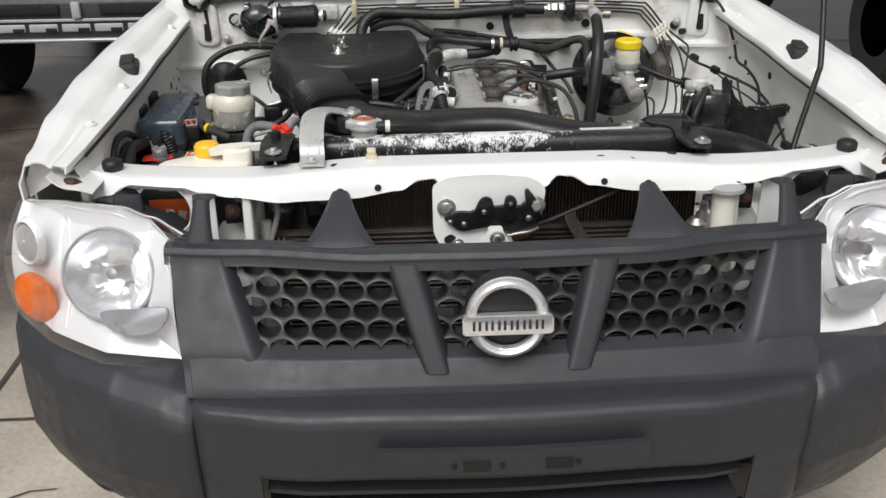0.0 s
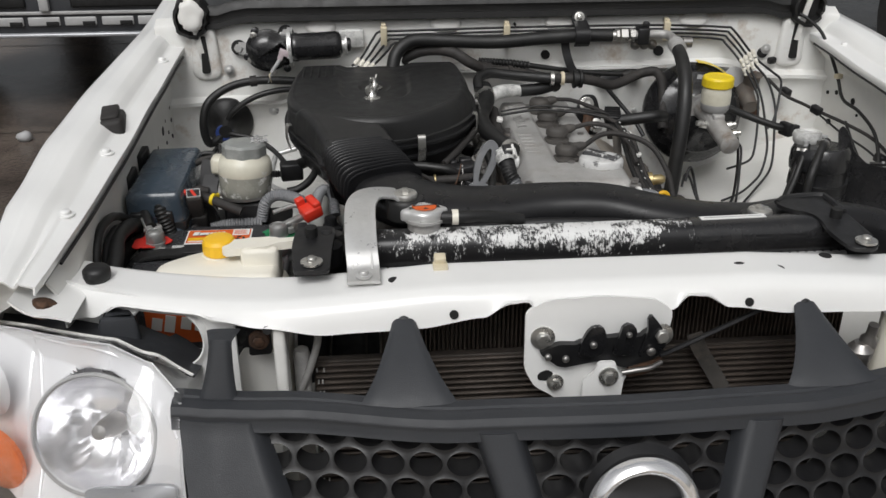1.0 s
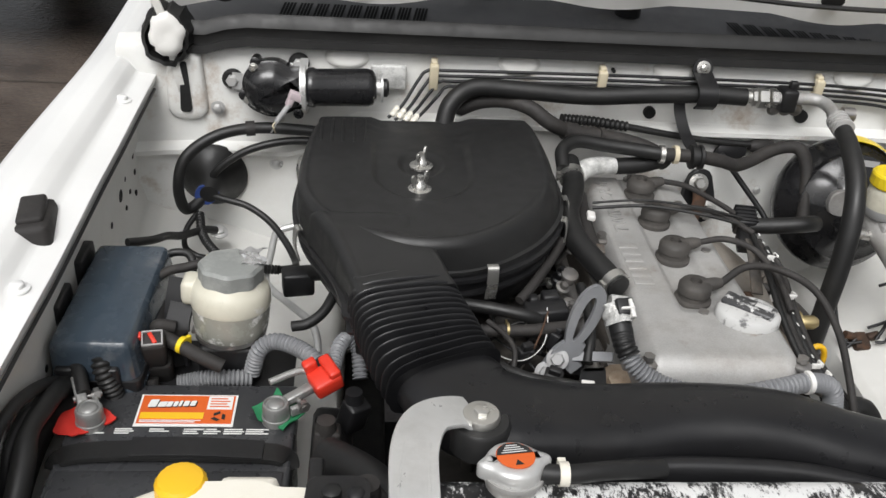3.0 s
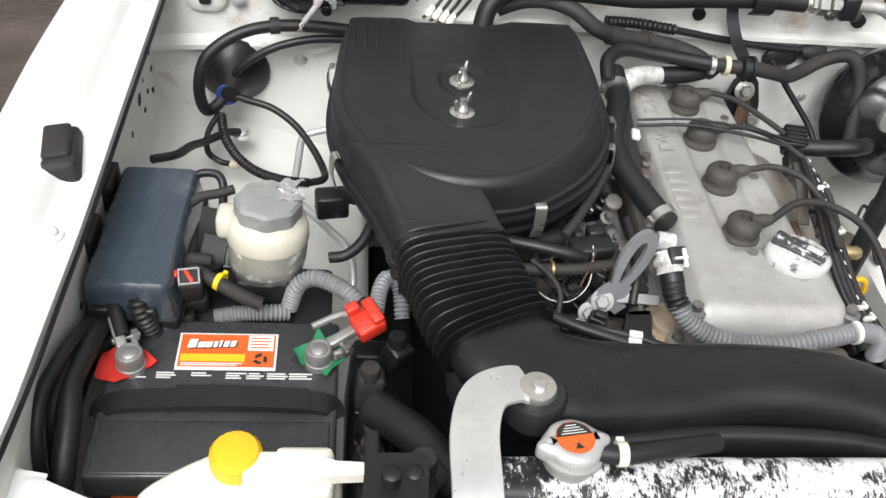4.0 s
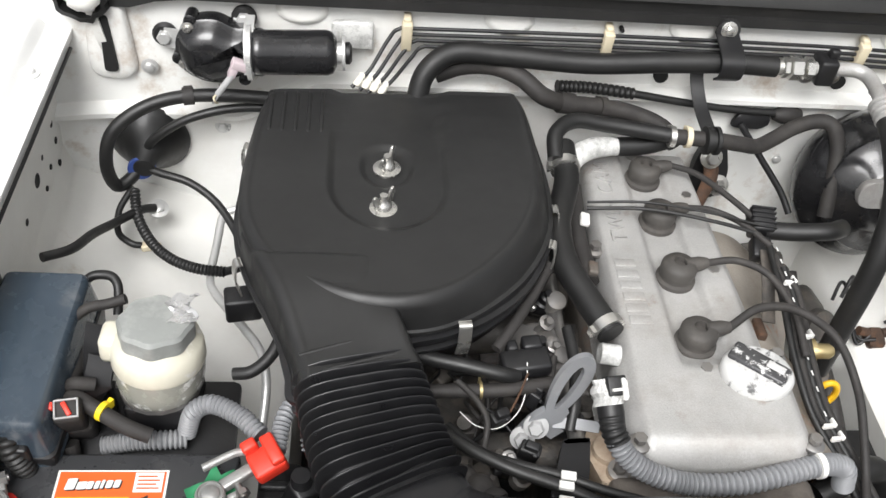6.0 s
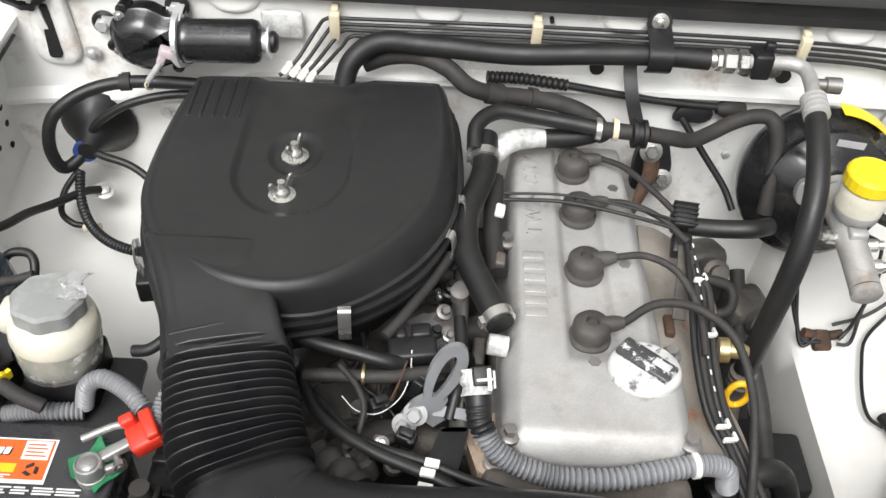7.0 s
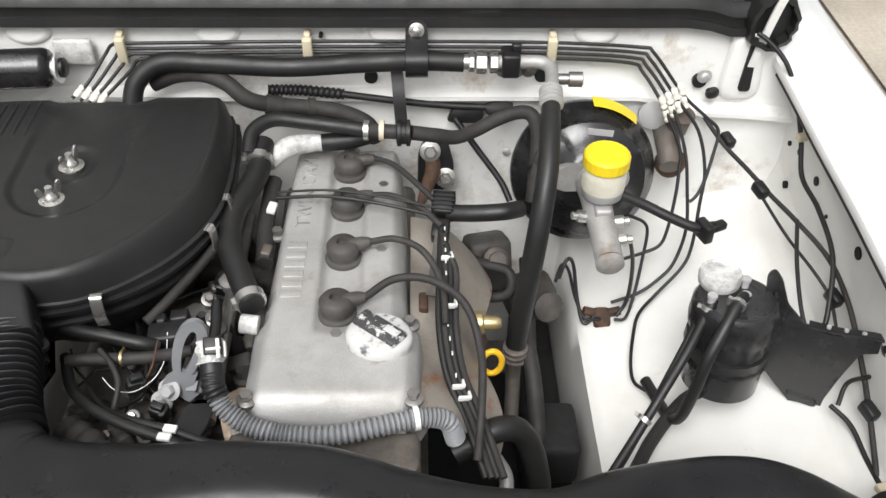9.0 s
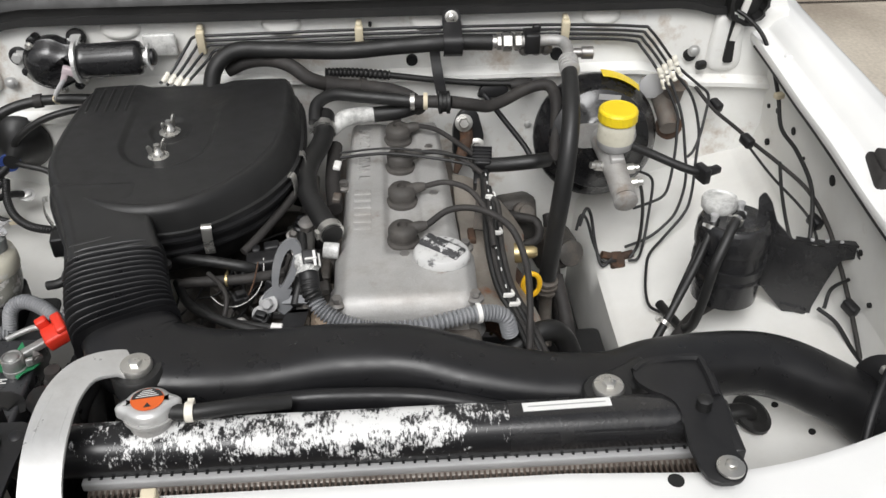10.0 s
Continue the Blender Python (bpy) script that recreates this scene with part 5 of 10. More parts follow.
# ---- air cleaner ----
def make_air_cleaner():
    ob = thing("air_cleaner", "large satin black plastic air cleaner with wing nuts", "air cleaner", (-0.28, 0.69, 0.80))
    outline = smooth_outline([(-0.438, 0.868), (-0.425, 0.882), (-0.30, 0.889), (-0.13, 0.894), (-0.104, 0.880), (-0.094, 0.80), (-0.093, 0.72), (-0.104, 0.655), (-0.135, 0.590), (-0.18, 0.545),
                              (-0.225, 0.520), (-0.262, 0.5095), (-0.280, 0.5040), (-0.277, 0.490), (-0.268, 0.471), (-0.259, 0.453), (-0.318, 0.442), (-0.379, 0.431), (-0.388, 0.46), (-0.400, 0.505), (-0.418, 0.545), (-0.446, 0.61), (-0.459, 0.67), (-0.459, 0.74), (-0.450, 0.82)], 9)
    lidline = smooth_outline([(-0.438, 0.868), (-0.425, 0.882), (-0.30, 0.889), (-0.145, 0.893), (-0.118, 0.880), (-0.110, 0.80), (-0.111, 0.72), (-0.121, 0.662), (-0.150, 0.602), (-0.190, 0.555),
                              (-0.228, 0.527), (-0.262, 0.5145), (-0.300, 0.5120), (-0.345, 0.522), (-0.388, 0.545), (-0.424, 0.580), (-0.446, 0.625), (-0.455, 0.67), (-0.455, 0.74), (-0.448, 0.82)], 9)
    c = Vector((-0.285, 0.700))
    bm = B()
    fr = [0.001] + [k / 130 for k in range(1, 118)] + [0.915, 0.925, 0.935, 0.945, 0.954, 0.962, 0.969, 0.975, 0.980, 0.985, 0.990, 0.995, 1.0]

    def unit(v):
        v = max(0.0, min(1.0, v))
        return v * v * (3 - 2 * v)

    def height(x, y):
        # horseshoe trough open to the back, and a well round the wing nuts
        z, yy = 0.968, min(0.0, y - 0.700)
        e = math.hypot((x + 0.290) / 0.072, yy / 0.084)
        z -= 0.0055 * unit((1.0 - e) / 0.16)
        e = math.hypot((x + 0.291) / 0.034, (y - 0.735) / 0.044)
        return z - 0.0045 * unit((1.0 - e) / 0.30)

    rings = []
    for f in fr:
        pts = []
        for x, y in lidline:
            q = c + (Vector((x, y)) - c) * f
            edge = (1 - f) * (Vector((x, y)) - c).length
            drop = 0.0060 * max(0, 1 - edge / 0.0075) ** 2 - 0.0012 * math.exp(-((edge - 0.009) / 0.003) ** 2)
            pts.append((q.x, q.y, height(q.x, q.y) - drop))
        rings.append(ring(bm, pts))
    for dz, out, side in ((-0.004, 0.0012, 0.003), (-0.024, 0.0015, 0.010), (-0.033, 0.002, 0.013), (-0.0345, 0.0045, 0.016), (-0.0385, 0.0045, 0.016), (-0.040, 0.0, 0.010)):
        pts = []
        for x, y in lidline:
            d = (Vector((x, y)) - c).normalized()
            d = d * (out + side * max(0.0, d.x))
            pts.append((x + d.x, y + d.y, height(x, y) - 0.006 + dz))
        rings.append(ring(bm, pts))
    bridge(bm, rings)
    lid = part("lid", bm, "lid", ob, "satin black moulded lid", smooth=34)
    # neck that runs on from the lid and slopes away under its lip
    bm = B()

    def neck(u, v):
        lx, ly = lerp_table(v, [(0.0, -0.447, 0.625), (0.22, -0.432, 0.585), (0.42, -0.413, 0.545), (0.64, -0.396, 0.505), (0.84, -0.382, 0.462), (1.0, -0.374, 0.432)])
        rx, ry = lerp_table(v, [(0.0, -0.300, 0.600), (0.45, -0.286, 0.530), (0.64, -0.280, 0.503), (0.84, -0.269, 0.473), (1.0, -0.260, 0.453)])
        k = max(0.0, min(1.0, (u - 0.12) / 0.76))
        x, y = lx + (rx - lx) * k, ly + (ry - ly) * k
        left = unit((-x - 0.284) / 0.040)
        z = 0.9683 - left * 0.0200 * unit((0.560 - y) / 0.115) - (1 - left) * (0.0085 + 0.0115 * unit((0.506 - y) / 0.055))
        z -= 0.010 * unit((y - 0.575) / 0.022)
        rim = min(k, 1 - k) * 0.12
        z -= 0.0050 * max(0, 1 - rim / 0.0065) ** 2 - 0.0010 * math.exp(-((rim - 0.009) / 0.003) ** 2) * (1 if k < 0.5 else 0)
        if u < 0.12:
            w = (0.12 - u) / 0.12
            return (x - 0.004 * w, y - 0.002 * w, z - 0.042 * w)
        if u > 0.88:
            w = (u - 0.88) / 0.12
            return (x + 0.003 * w, y, z - 0.042 * w)
        return (x, y, z)

    sheet(bm, neck, 60, 60, 0.0015)
    part("neck", bm, "lid", ob, smooth=34)
    for i in range(5):
        bm = B()
        x, y1 = -0.432 + 0.0155 * i, 0.868 + 0.002 * i
        tube(bm, [(x, 0.790, 0.9645), (x, 0.800, 0.9668), (x, y1 - 0.006, 0.9668), (x, y1, 0.9630)], 0.0030, 8, 4)
        part("lid_rib", bm, "lid", lid)
    bm = B()
    shells(bm, outline, [(0.926, 0.002), (0.918, 0.001), (0.917, -0.005), (0.912, -0.005), (0.910, 0.004), (0.895, 0.006), (0.893, 0.001), (0.889, 0.001), (0.886, 0.010), (0.850, 0.020), (0.830, 0.045)])
    part("tub", bm, "black", ob, "black lower housing", smooth=40)
    for x, y, dx, dy in ((-0.212, 0.521, 0.1, -1), (-0.096, 0.70, 1, 0), (-0.445, 0.600, -1, -0.35), (-0.455, 0.80, -1, 0.1), (-0.108, 0.640, 1, -0.3)):
        bm = B()
        d = Vector((dx, dy, 0)).normalized()
        p = Vector((x, y, 0))
        strap(bm, [p + d * 0.002 + Vector((0, 0, 0.9345)), p + d * 0.009 + Vector((0, 0, 0.932)), p + d * 0.011 + Vector((0, 0, 0.910)), p + d * 0.006 + Vector((0, 0, 0.888))], 0.014, 0.002, 6, up=tuple(d))
        part("spring_clip", bm, "zinc", ob, "bright spring clip")
    for x, y, a in ((-0.291, 0.732, 66), (-0.296, 0.661, 46)):
        m = pose(x, y, 0.9590, 0, 0, a) @ Matrix.Scale(1.10, 4)
        bm = B()
        lathe(bm, [(0.0145, 0), (0.0150, 0.003), (0.0090, 0.0045), (0.0075, 0.010), (0.0050, 0.012), (0.004, 0.020)], m, 20)
        for s in (-1, 1):
            prism(bm, rounded([(0.002, 0.003), (0.0110, 0.005), (0.0155, 0.020), (0.0145, 0.024), (0.0105, 0.0235), (0.005, 0.011)], 0.0022), m @ pose(0, 0, 0, 90, 0, 0 if s > 0 else 180) @ pose(0, 0, -0.0014), 0.0028, 0.0006)
        part("wing_nut", bm, "zinc", ob, "zinc wing nut")
    # embossed bar on the neck
    bm = B()
    tube(bm, [(-0.355, 0.4400, 0.9492), (-0.322, 0.4505, 0.9495), (-0.287, 0.4615, 0.9490)], 0.0026, 8, 4)
    part("neck_rib", bm, "lid", ob)
    bm = B()
    tube(bm, [(-0.378, 0.4580, 0.9496), (-0.330, 0.4740, 0.9512), (-0.280, 0.4900, 0.9510)], 0.0022, 8, 4)
    part("neck_rib", bm, "lid", ob)
    # corrugated rubber neck
    bm = B()
    duct(bm, [(-0.322, 0.455, 0.921, 0.0515, 0.0215), (-0.313, 0.416, 0.922, 0.0520, 0.0220), (-0.304, 0.382, 0.922, 0.0525, 0.0220), (-0.294, 0.350, 0.920, 0.0525, 0.0220), (-0.280, 0.320, 0.916, 0.0520, 0.0220)], 72, (13, 0.0125), 3.5, 36)
    part("bellows", bm, "bellows", ob, "corrugated black rubber bellows", smooth=70)
    bm = B()
    lathe(bm, [(0.13, 0.0), (0.12, -0.04), (0.05, -0.07)], pose(-0.27, 0.70, 0.83), 24)
    lathe(bm, [(0.05, 0.0), (0.05, -0.12)], pose(-0.24, 0.66, 0.80), 20)
    part("throttle_body", bm, "grime", ob)


make_air_cleaner()


# ---- intake duct across the front of the engine ----
def make_intake_duct():
    ob = thing("intake_duct", "black plastic air intake duct behind the radiator", "duct", (0.1, 0.26, 0.84))
    bm = B()
    duct(bm, [(-0.288, 0.332, 0.917, 0.054, 0.027), (-0.272, 0.308, 0.913, 0.059, 0.029), (-0.258, 0.292, 0.908, 0.060, 0.030), (-0.236, 0.280, 0.904, 0.060, 0.031), (-0.190, 0.276, 0.896, 0.055, 0.033), (-0.12, 0.281, 0.886, 0.052, 0.036), (-0.03, 0.288, 0.886, 0.046, 0.037), (0.06, 0.282, 0.886, 0.044, 0.036), (0.14, 0.262, 0.874, 0.043, 0.036), (0.22, 0.250, 0.863, 0.042, 0.036),
              (0.30, 0.250, 0.857, 0.042, 0.037), (0.359, 0.274, 0.851, 0.041, 0.038), (0.401, 0.290, 0.842, 0.040, 0.0385), (0.444, 0.304, 0.832, 0.039, 0.0385), (0.487, 0.314, 0.823, 0.039, 0.0385), (0.529, 0.318, 0.813, 0.039, 0.0385),
              (0.567, 0.312, 0.802, 0.039, 0.0385), (0.604, 0.301, 0.787, 0.039, 0.0385), (0.644, 0.290, 0.767, 0.039, 0.0385), (0.674, 0.276, 0.747, 0.039, 0.0385), (0.745, 0.25, 0.70, 0.039, 0.038)], 8, None, 2.7, 30)
    part("duct_body", bm, "ductp", ob, smooth=60)
    for x, y, z in ((-0.253, 0.243, 0.932), (0.285, 0.201, 0.903)):
        bm = B()
        shells(bm, [(x + 0.030 * math.cos(a), y + 0.030 * math.sin(a)) for a in (2 * math.pi * k / 24 for k in range(24))], [(z - 0.030, 0), (z - 0.004, 0.0), (z, 0.003)])
        box(bm, (x + 0.03, y + 0.025, z - 0.016), (0.07, 0.04, 0.028), (0, 0, 30), bev=0.006)
        part("mount_ear", bm, "lid", ob)
        bm = B()
        lathe(bm, [(0.018, 0), (0.019, 0.004), (0.017, 0.008), (0.010, 0.009)], pose(x, y, z), 24)
        lathe(bm, [(0.008, 0.009), (0.008, 0.013), (0.006, 0.014)], pose(x, y, z), 6)
        part("flange_bolt", bm, "zinc", ob, "bright flanged bolt")
    bm = B()
    duct(bm, [(-0.20, 0.222, 0.862, 0.014, 0.030), (-0.05, 0.228, 0.860, 0.012, 0.036), (0.08, 0.222, 0.858, 0.012, 0.034), (0.22, 0.195, 0.850, 0.012, 0.024)], 8)
    part("shroud_edge", bm, "black", ob)


make_intake_duct()


# ---- radiator ----
def make_radiator():
    ob = thing("radiator", "black radiator top tank splashed with white paint", "radiator", (0.05, 0.13, 0.5))
    bm = B()
    rows = [(-0.305, 0.168, 0.884, 0.022, 0.026), (-0.295, 0.168, 0.882, 0.028, 0.028), (0.165, 0.168, 0.882, 0.028, 0.029)]
    duct(bm, rows, 10, None, 2.6, 28)
    part("tank", bm, "splash", ob, "black tank with worn white paint splashes", smooth=60)
    bm = B()
    duct(bm, [(0.165, 0.168, 0.882, 0.029, 0.030), (0.36, 0.168, 0.882, 0.029, 0.030), (0.405, 0.168, 0.880, 0.026, 0.027), (0.415, 0.168, 0.879, 0.018, 0.020)], 8, None, 2.6, 28)
    part("tank_end", bm, "tank", ob, "glossy black tank end", smooth=60)
    bm = B()
    box(bm, (0.05, 0.146, 0.655), (0.70, 0.036, 0.40), bev=0.002)
    part("core", bm, "fins", ob, "metal radiator core")
    bm = B()
    for i in range(110):
        box(bm, (-0.296 + i * 0.00635, 0.120, 0.765), (0.0026, 0.022, 0.185))
    tagged(part("core_fin", bm, "finlight", ob, "fine upright radiator fins"), kind="stuff")
    bm = B()
    box(bm, (0.05, 0.1385, 0.860), (0.71, 0.010, 0.012), bev=0.002)
    part("header_strip", bm, "lightgrey", ob, "pale crimped header strip")
    bm = B()
    for i in range(56):
        box(bm, (-0.297 + i * 0.0127, 0.1415, 0.8650), (0.0030, 0.005, 0.004))
    tagged(part("crimp_tooth", bm, "void", ob, "row of small crimped teeth"), kind="stuff")
    # neck, cap and its label
    m = pose(-0.229, 0.181, 0.911, -4, 2, 10)
    bm = B()
    lathe(bm, [(0.024, -0.03), (0.024, 0.008), (0.029, 0.010), (0.029, 0.014)], m, 26)
    part("filler_neck", bm, "alu", ob)
    bm = B()
    pts = []
    for k in range(72):
        a = 2 * math.pi * k / 72
        pts.append(((0.0262 + 0.0090 * max(0, math.cos(2 * a)) ** 6) * math.cos(a), (0.0262 + 0.0090 * max(0, math.cos(2 * a)) ** 6) * math.sin(a)))
    shells(bm, pts, [(0.012, 0.001), (0.014, 0.0), (0.024, 0.0), (0.027, 0.002), (0.029, 0.007), (0.030, 0.014)], m)
    cap = part("cap", bm, "bracket", ob, "grey radiator pressure cap", smooth=50)
    bm = B()
    lathe(bm, [(0.0178, 0.0305), (0.0178, 0.0312)], m, 30)
    part("cap_label", bm, "orange", cap, "orange warning label")
    bm = B()
    prism(bm, [(-0.0172, 0.002), (0.0172, 0.002), (0.014, 0.0105), (0.006, 0.0165), (-0.006, 0.0165), (-0.014, 0.0105)], m @ pose(0, 0, 0.0313), 0.0004)
    prism(bm, [(-0.004, -0.013), (0.004, -0.013), (0, -0.006)], m @ pose(0, 0, 0.0313), 0.0004)
    part("label_print", bm, "ink", cap)
    bm = B()
    for i in range(4):
        box(bm, (0, 0, 0), (0.024 - 0.0045 * i, 0.0009, 0.0004), m=m @ pose(0, 0.0042 + i * 0.0030, 0.0319))
    part("label_line", bm, "skid", cap, "rows of small unreadable print")
    bm = B()
    tube(bm, [(-0.205, 0.178, 0.926), (-0.18, 0.176, 0.926), (-0.14, 0.185, 0.922), (-0.08, 0.205, 0.905)], 0.0092, 12)
    part("overflow_hose", bm, "rubber", ob)
    bm = B()
    clamp(bm, (-0.184, 0.1765, 0.926), (1, 0, 0), 0.0096, 0.009)
    part("hose_clamp", bm, "cream", ob, "pale hose clamp")
    # sticker on the tank
    bm = B()
    box(bm, (0.231, 0.172, 0.9125), (0.100, 0.013, 0.0012), (-4, 0, 1.5))
    lab = part("sticker", bm, "paper", ob, "white paper sticker")
    bm = B()
    box(bm, (0.231, 0.172, 0.9132), (0.088, 0.0016, 0.0006), (-4, 0, 1.5))
    part("sticker_print", bm, "lightgrey", lab, "faint row of unreadable print")


make_radiator()


def make_mounts():
    # silver bent strap
    ob = thing("support_strap", "silver painted bent steel strap bolted to the crossmember", "bracket", (-0.316, 0.05, 0.90))
    bm = B()
    strap(bm, [(-0.318, 0.030, 0.902), (-0.318, 0.060, 0.9045), (-0.320, 0.085, 0.925), (-0.321, 0.130, 0.944), (-0.319, 0.185, 0.948), (-0.306, 0.226, 0.945), (-0.278, 0.246, 0.938), (-0.250, 0.250, 0.927)], 0.044, 0.005, 10)
    part("strap_body", bm, "bracket", ob)
    for s in (-1, 1):
        bm = B()
        tube(bm, [(-0.319 + s * 0.013, 0.060, 0.9065), (-0.320 + s * 0.013, 0.09, 0.9285), (-0.321 + s * 0.013, 0.135, 0.9465), (-0.317 + s * 0.012, 0.19, 0.9495)], 0.0016, 6)
        part("strap_rib", bm, "bracket", ob)
    bm = B()
    bolt(bm, (-0.318, 0.042, 0.9055), (0, 0, 1), 0.007, 0.007)
    part("strap_bolt", bm, "bracket", ob)
    # black radiator mounts
    for s, x in ((-1, -0.387), (1, 0.385)):
        ob = thing("radiator_mount", "black pressed steel radiator mount with a bolt", "bracket", (x, 0.06, 0.89), "radiator mounts")
        bm = B()
        wide = [(-0.024, -0.050), (0.024, -0.050), (0.026, 0.02), (0.030, 0.070), (0.026, 0.085), (-0.026, 0.085), (-0.030, 0.03)] if s < 0 else [(-0.024, -0.046), (0.008, -0.047), (0.022, -0.027), (0.011, 0.0), (0.019, 0.035), (0.019, 0.081), (0.016, 0.118), (0.010, 0.136), (-0.047, 0.133), (-0.071, 0.118), (-0.069, 0.100), (-0.056, 0.084), (-0.035, 0.075), (-0.029, 0.050), (-0.034, 0.010), (-0.030, -0.025)]
        prism(bm, rounded(wide, 0.010), pose(x, 0.100, 0.907, 1.5), 0.006, 0.0015)
        box(bm, (x + s * 0.02, 0.155, 0.885), (0.014, 0.12, 0.05), bev=0.003)
        part("mount_plate", bm, "black", ob)
        if s > 0:
            bm = B()
            tube(bm, [(x - 0.068, 0.217, 0.914), (x - 0.047, 0.230, 0.916), (x + 0.006, 0.233, 0.917), (x + 0.014, 0.217, 0.917), (x + 0.016, 0.170, 0.916)], 0.0045, 6)
            part("mount_bead", bm, "black", ob)
        bm = B()
        lathe(bm, [(0.015, 0), (0.015, 0.003), (0.010, 0.004)], pose(x, 0.070, 0.914), 20)
        bolt(bm, (x, 0.070, 0.916), (0, 0, 1), 0.007, 0.006)
        part("mount_bolt", bm, "zinc", ob)
        bm = B()
        lathe(bm, [(0.009, 0), (0.009, 0.014), (0.006, 0.016)], pose(x - 0.004, 0.155, 0.914), 8)
        part("rubber_stud", bm, "rubber", ob)
    bm = B()
    box(bm, (-0.214, 0.080, 0.905), (0.016, 0.014, 0.018), (15, 0, 0), bev=0.002)
    box(bm, (-0.214, 0.070, 0.9015), (0.020, 0.020, 0.005), bev=0.001)
    solo("wire_clip", bm, "beige", "small beige plastic clip on the crossmember", "clip")


make_mounts()


# ---- latch, condenser, things between grille and radiator ----
def make_front_space():
    ob = thing("condenser", "dark dusty air conditioning condenser with flat tubes", "condenser", (0, 0.05, 0.5))
    bm = B()
    box(bm, (-0.016, 0.066, 0.57), (0.755, 0.016, 0.39), bev=0.002)
    part("fin_block", bm, "cond", ob)
    for i in range(30):
        bm = B()
        box(bm, (-0.016, 0.056, 0.480 + i * 0.0097), (0.750, 0.010, 0.0036), bev=0.001, seg=1)
        part("flat_tube", bm, "condtube", ob)
    rnd = random.Random(12)
    for i in range(0, 30, 2):
        for x in (-0.388, -0.380):
            bm = B()
            box(bm, (x + rnd.uniform(-0.002, 0.002), 0.0495, 0.4848 + i * 0.0097), (0.0022, 0.003, 0.0058), (0, rnd.uniform(-8, 8), 0))
            part("fin_end", bm, "alu", ob)
    bm = B()
    tube(bm, [(-0.430, 0.045, 0.62), (-0.430, 0.040, 0.72), (-0.428, 0.036, 0.805), (-0.423, 0.034, 0.833), (-0.411, 0.034, 0.840), (-0.391, 0.034, 0.836), (-0.383, 0.034, 0.818), (-0.397, 0.036, 0.768), (-0.418, 0.040, 0.715), (-0.432, 0.044, 0.66)], 0.0052, 10)
    part("pipe", bm, "alu", ob, "bent aluminium pipe")
    bm = B()
    lathe(bm, [(0.0115, 0), (0.0115, 0.125), (0.0095, 0.132), (0.004, 0.134)], pose(-0.408, 0.050, 0.66), 18)
    part("receiver", bm, "alu", ob)
    ob = thing("hood_latch", "black hood latch on a white bracket", "latch", (0, 0.0, 0.78))

    def up(y):
        return Matrix(((1, 0, 0, 0), (0, 0, -1, y), (0, 1, 0, 0), (0, 0, 0, 1)))

    bm = B()
    prism(bm, rounded([(-0.110, 0.876), (-0.109, 0.787), (-0.094, 0.757), (-0.068, 0.741), (-0.044, 0.713), (-0.044, 0.685), (0.024, 0.685), (0.024, 0.708), (0.031, 0.771), (0.081, 0.811), (0.088, 0.868), (0.060, 0.886), (-0.010, 0.893), (-0.078, 0.890)], 0.010), up(-0.0125), 0.004, 0.0015)
    part("latch_panel", bm, "paint", ob, "white pressed latch panel")
    # slot shown by a black patch, its shade is in the colour
    bm = B()
    prism(bm, rounded([(-0.090, 0.768), (-0.076, 0.766), (-0.068, 0.778), (-0.078, 0.784), (-0.090, 0.778)], 0.004), up(-0.0163), 0.0012)
    part("panel_slot", bm, "void", ob, "black patch for a shaded slot in the latch panel")
    bm = B()
    prism(bm, rounded([(-0.013, 0.803), (0.010, 0.803), (0.014, 0.789), (0.023, 0.775), (0.020, 0.690), (-0.030, 0.690), (-0.032, 0.775), (-0.017, 0.788)], 0.004), up(-0.030), 0.004, 0.0012)
    part("striker_plate", bm, "paint", ob, "white striker plate")
    bm = B()
    prism(bm, rounded([(-0.092, 0.817), (-0.066, 0.829), (-0.037, 0.827), (-0.026, 0.838), (0.000, 0.836), (0.020, 0.838), (0.040, 0.832), (0.052, 0.846), (0.066, 0.848), (0.080, 0.817), (0.062, 0.799), (0.026, 0.788), (-0.011, 0.801), (-0.062, 0.792)], 0.006), up(-0.018), 0.010, 0.002)
    part("latch_body", bm, "black", ob)
    for y, poly in ((-0.029, [(-0.040, 0.812), (-0.010, 0.812), (-0.004, 0.838), (-0.008, 0.855), (-0.020, 0.860), (-0.030, 0.852), (-0.038, 0.834)]),
                    (-0.030, [(0.004, 0.815), (0.030, 0.812), (0.036, 0.850), (0.028, 0.860), (0.016, 0.860), (0.012, 0.842)]),
                    (-0.029, [(0.040, 0.808), (0.066, 0.806), (0.078, 0.830), (0.066, 0.856), (0.053, 0.872), (0.048, 0.868), (0.050, 0.846)])):
        bm = B()
        prism(bm, rounded(poly, 0.005), up(y), 0.006, 0.0015)
        part("latch_pawl", bm, "gloss", ob, "glossy black latch lever")
    for x, z, r, y in ((-0.022, 0.832, 0.005, -0.036), (0.024, 0.846, 0.004, -0.037), (0.056, 0.818, 0.006, -0.036), (-0.056, 0.808, 0.005, -0.029), (-0.080, 0.812, 0.005, -0.029)):
        bm = B()
        lathe(bm, [(r, 0), (r, 0.003), (r * 0.6, 0.005)], axis((x, y, z), (0, -1, 0)), 12)
        part("latch_rivet", bm, "steel", ob)
    bm = B()
    tube(bm, [(0.020, -0.036, 0.786), (0.036, -0.038, 0.790), (0.056, -0.038, 0.793), (0.074, -0.030, 0.796)], 0.0036, 8)
    part("latch_spring", bm, "steel", ob, "short steel latch spring")
    bm = B()
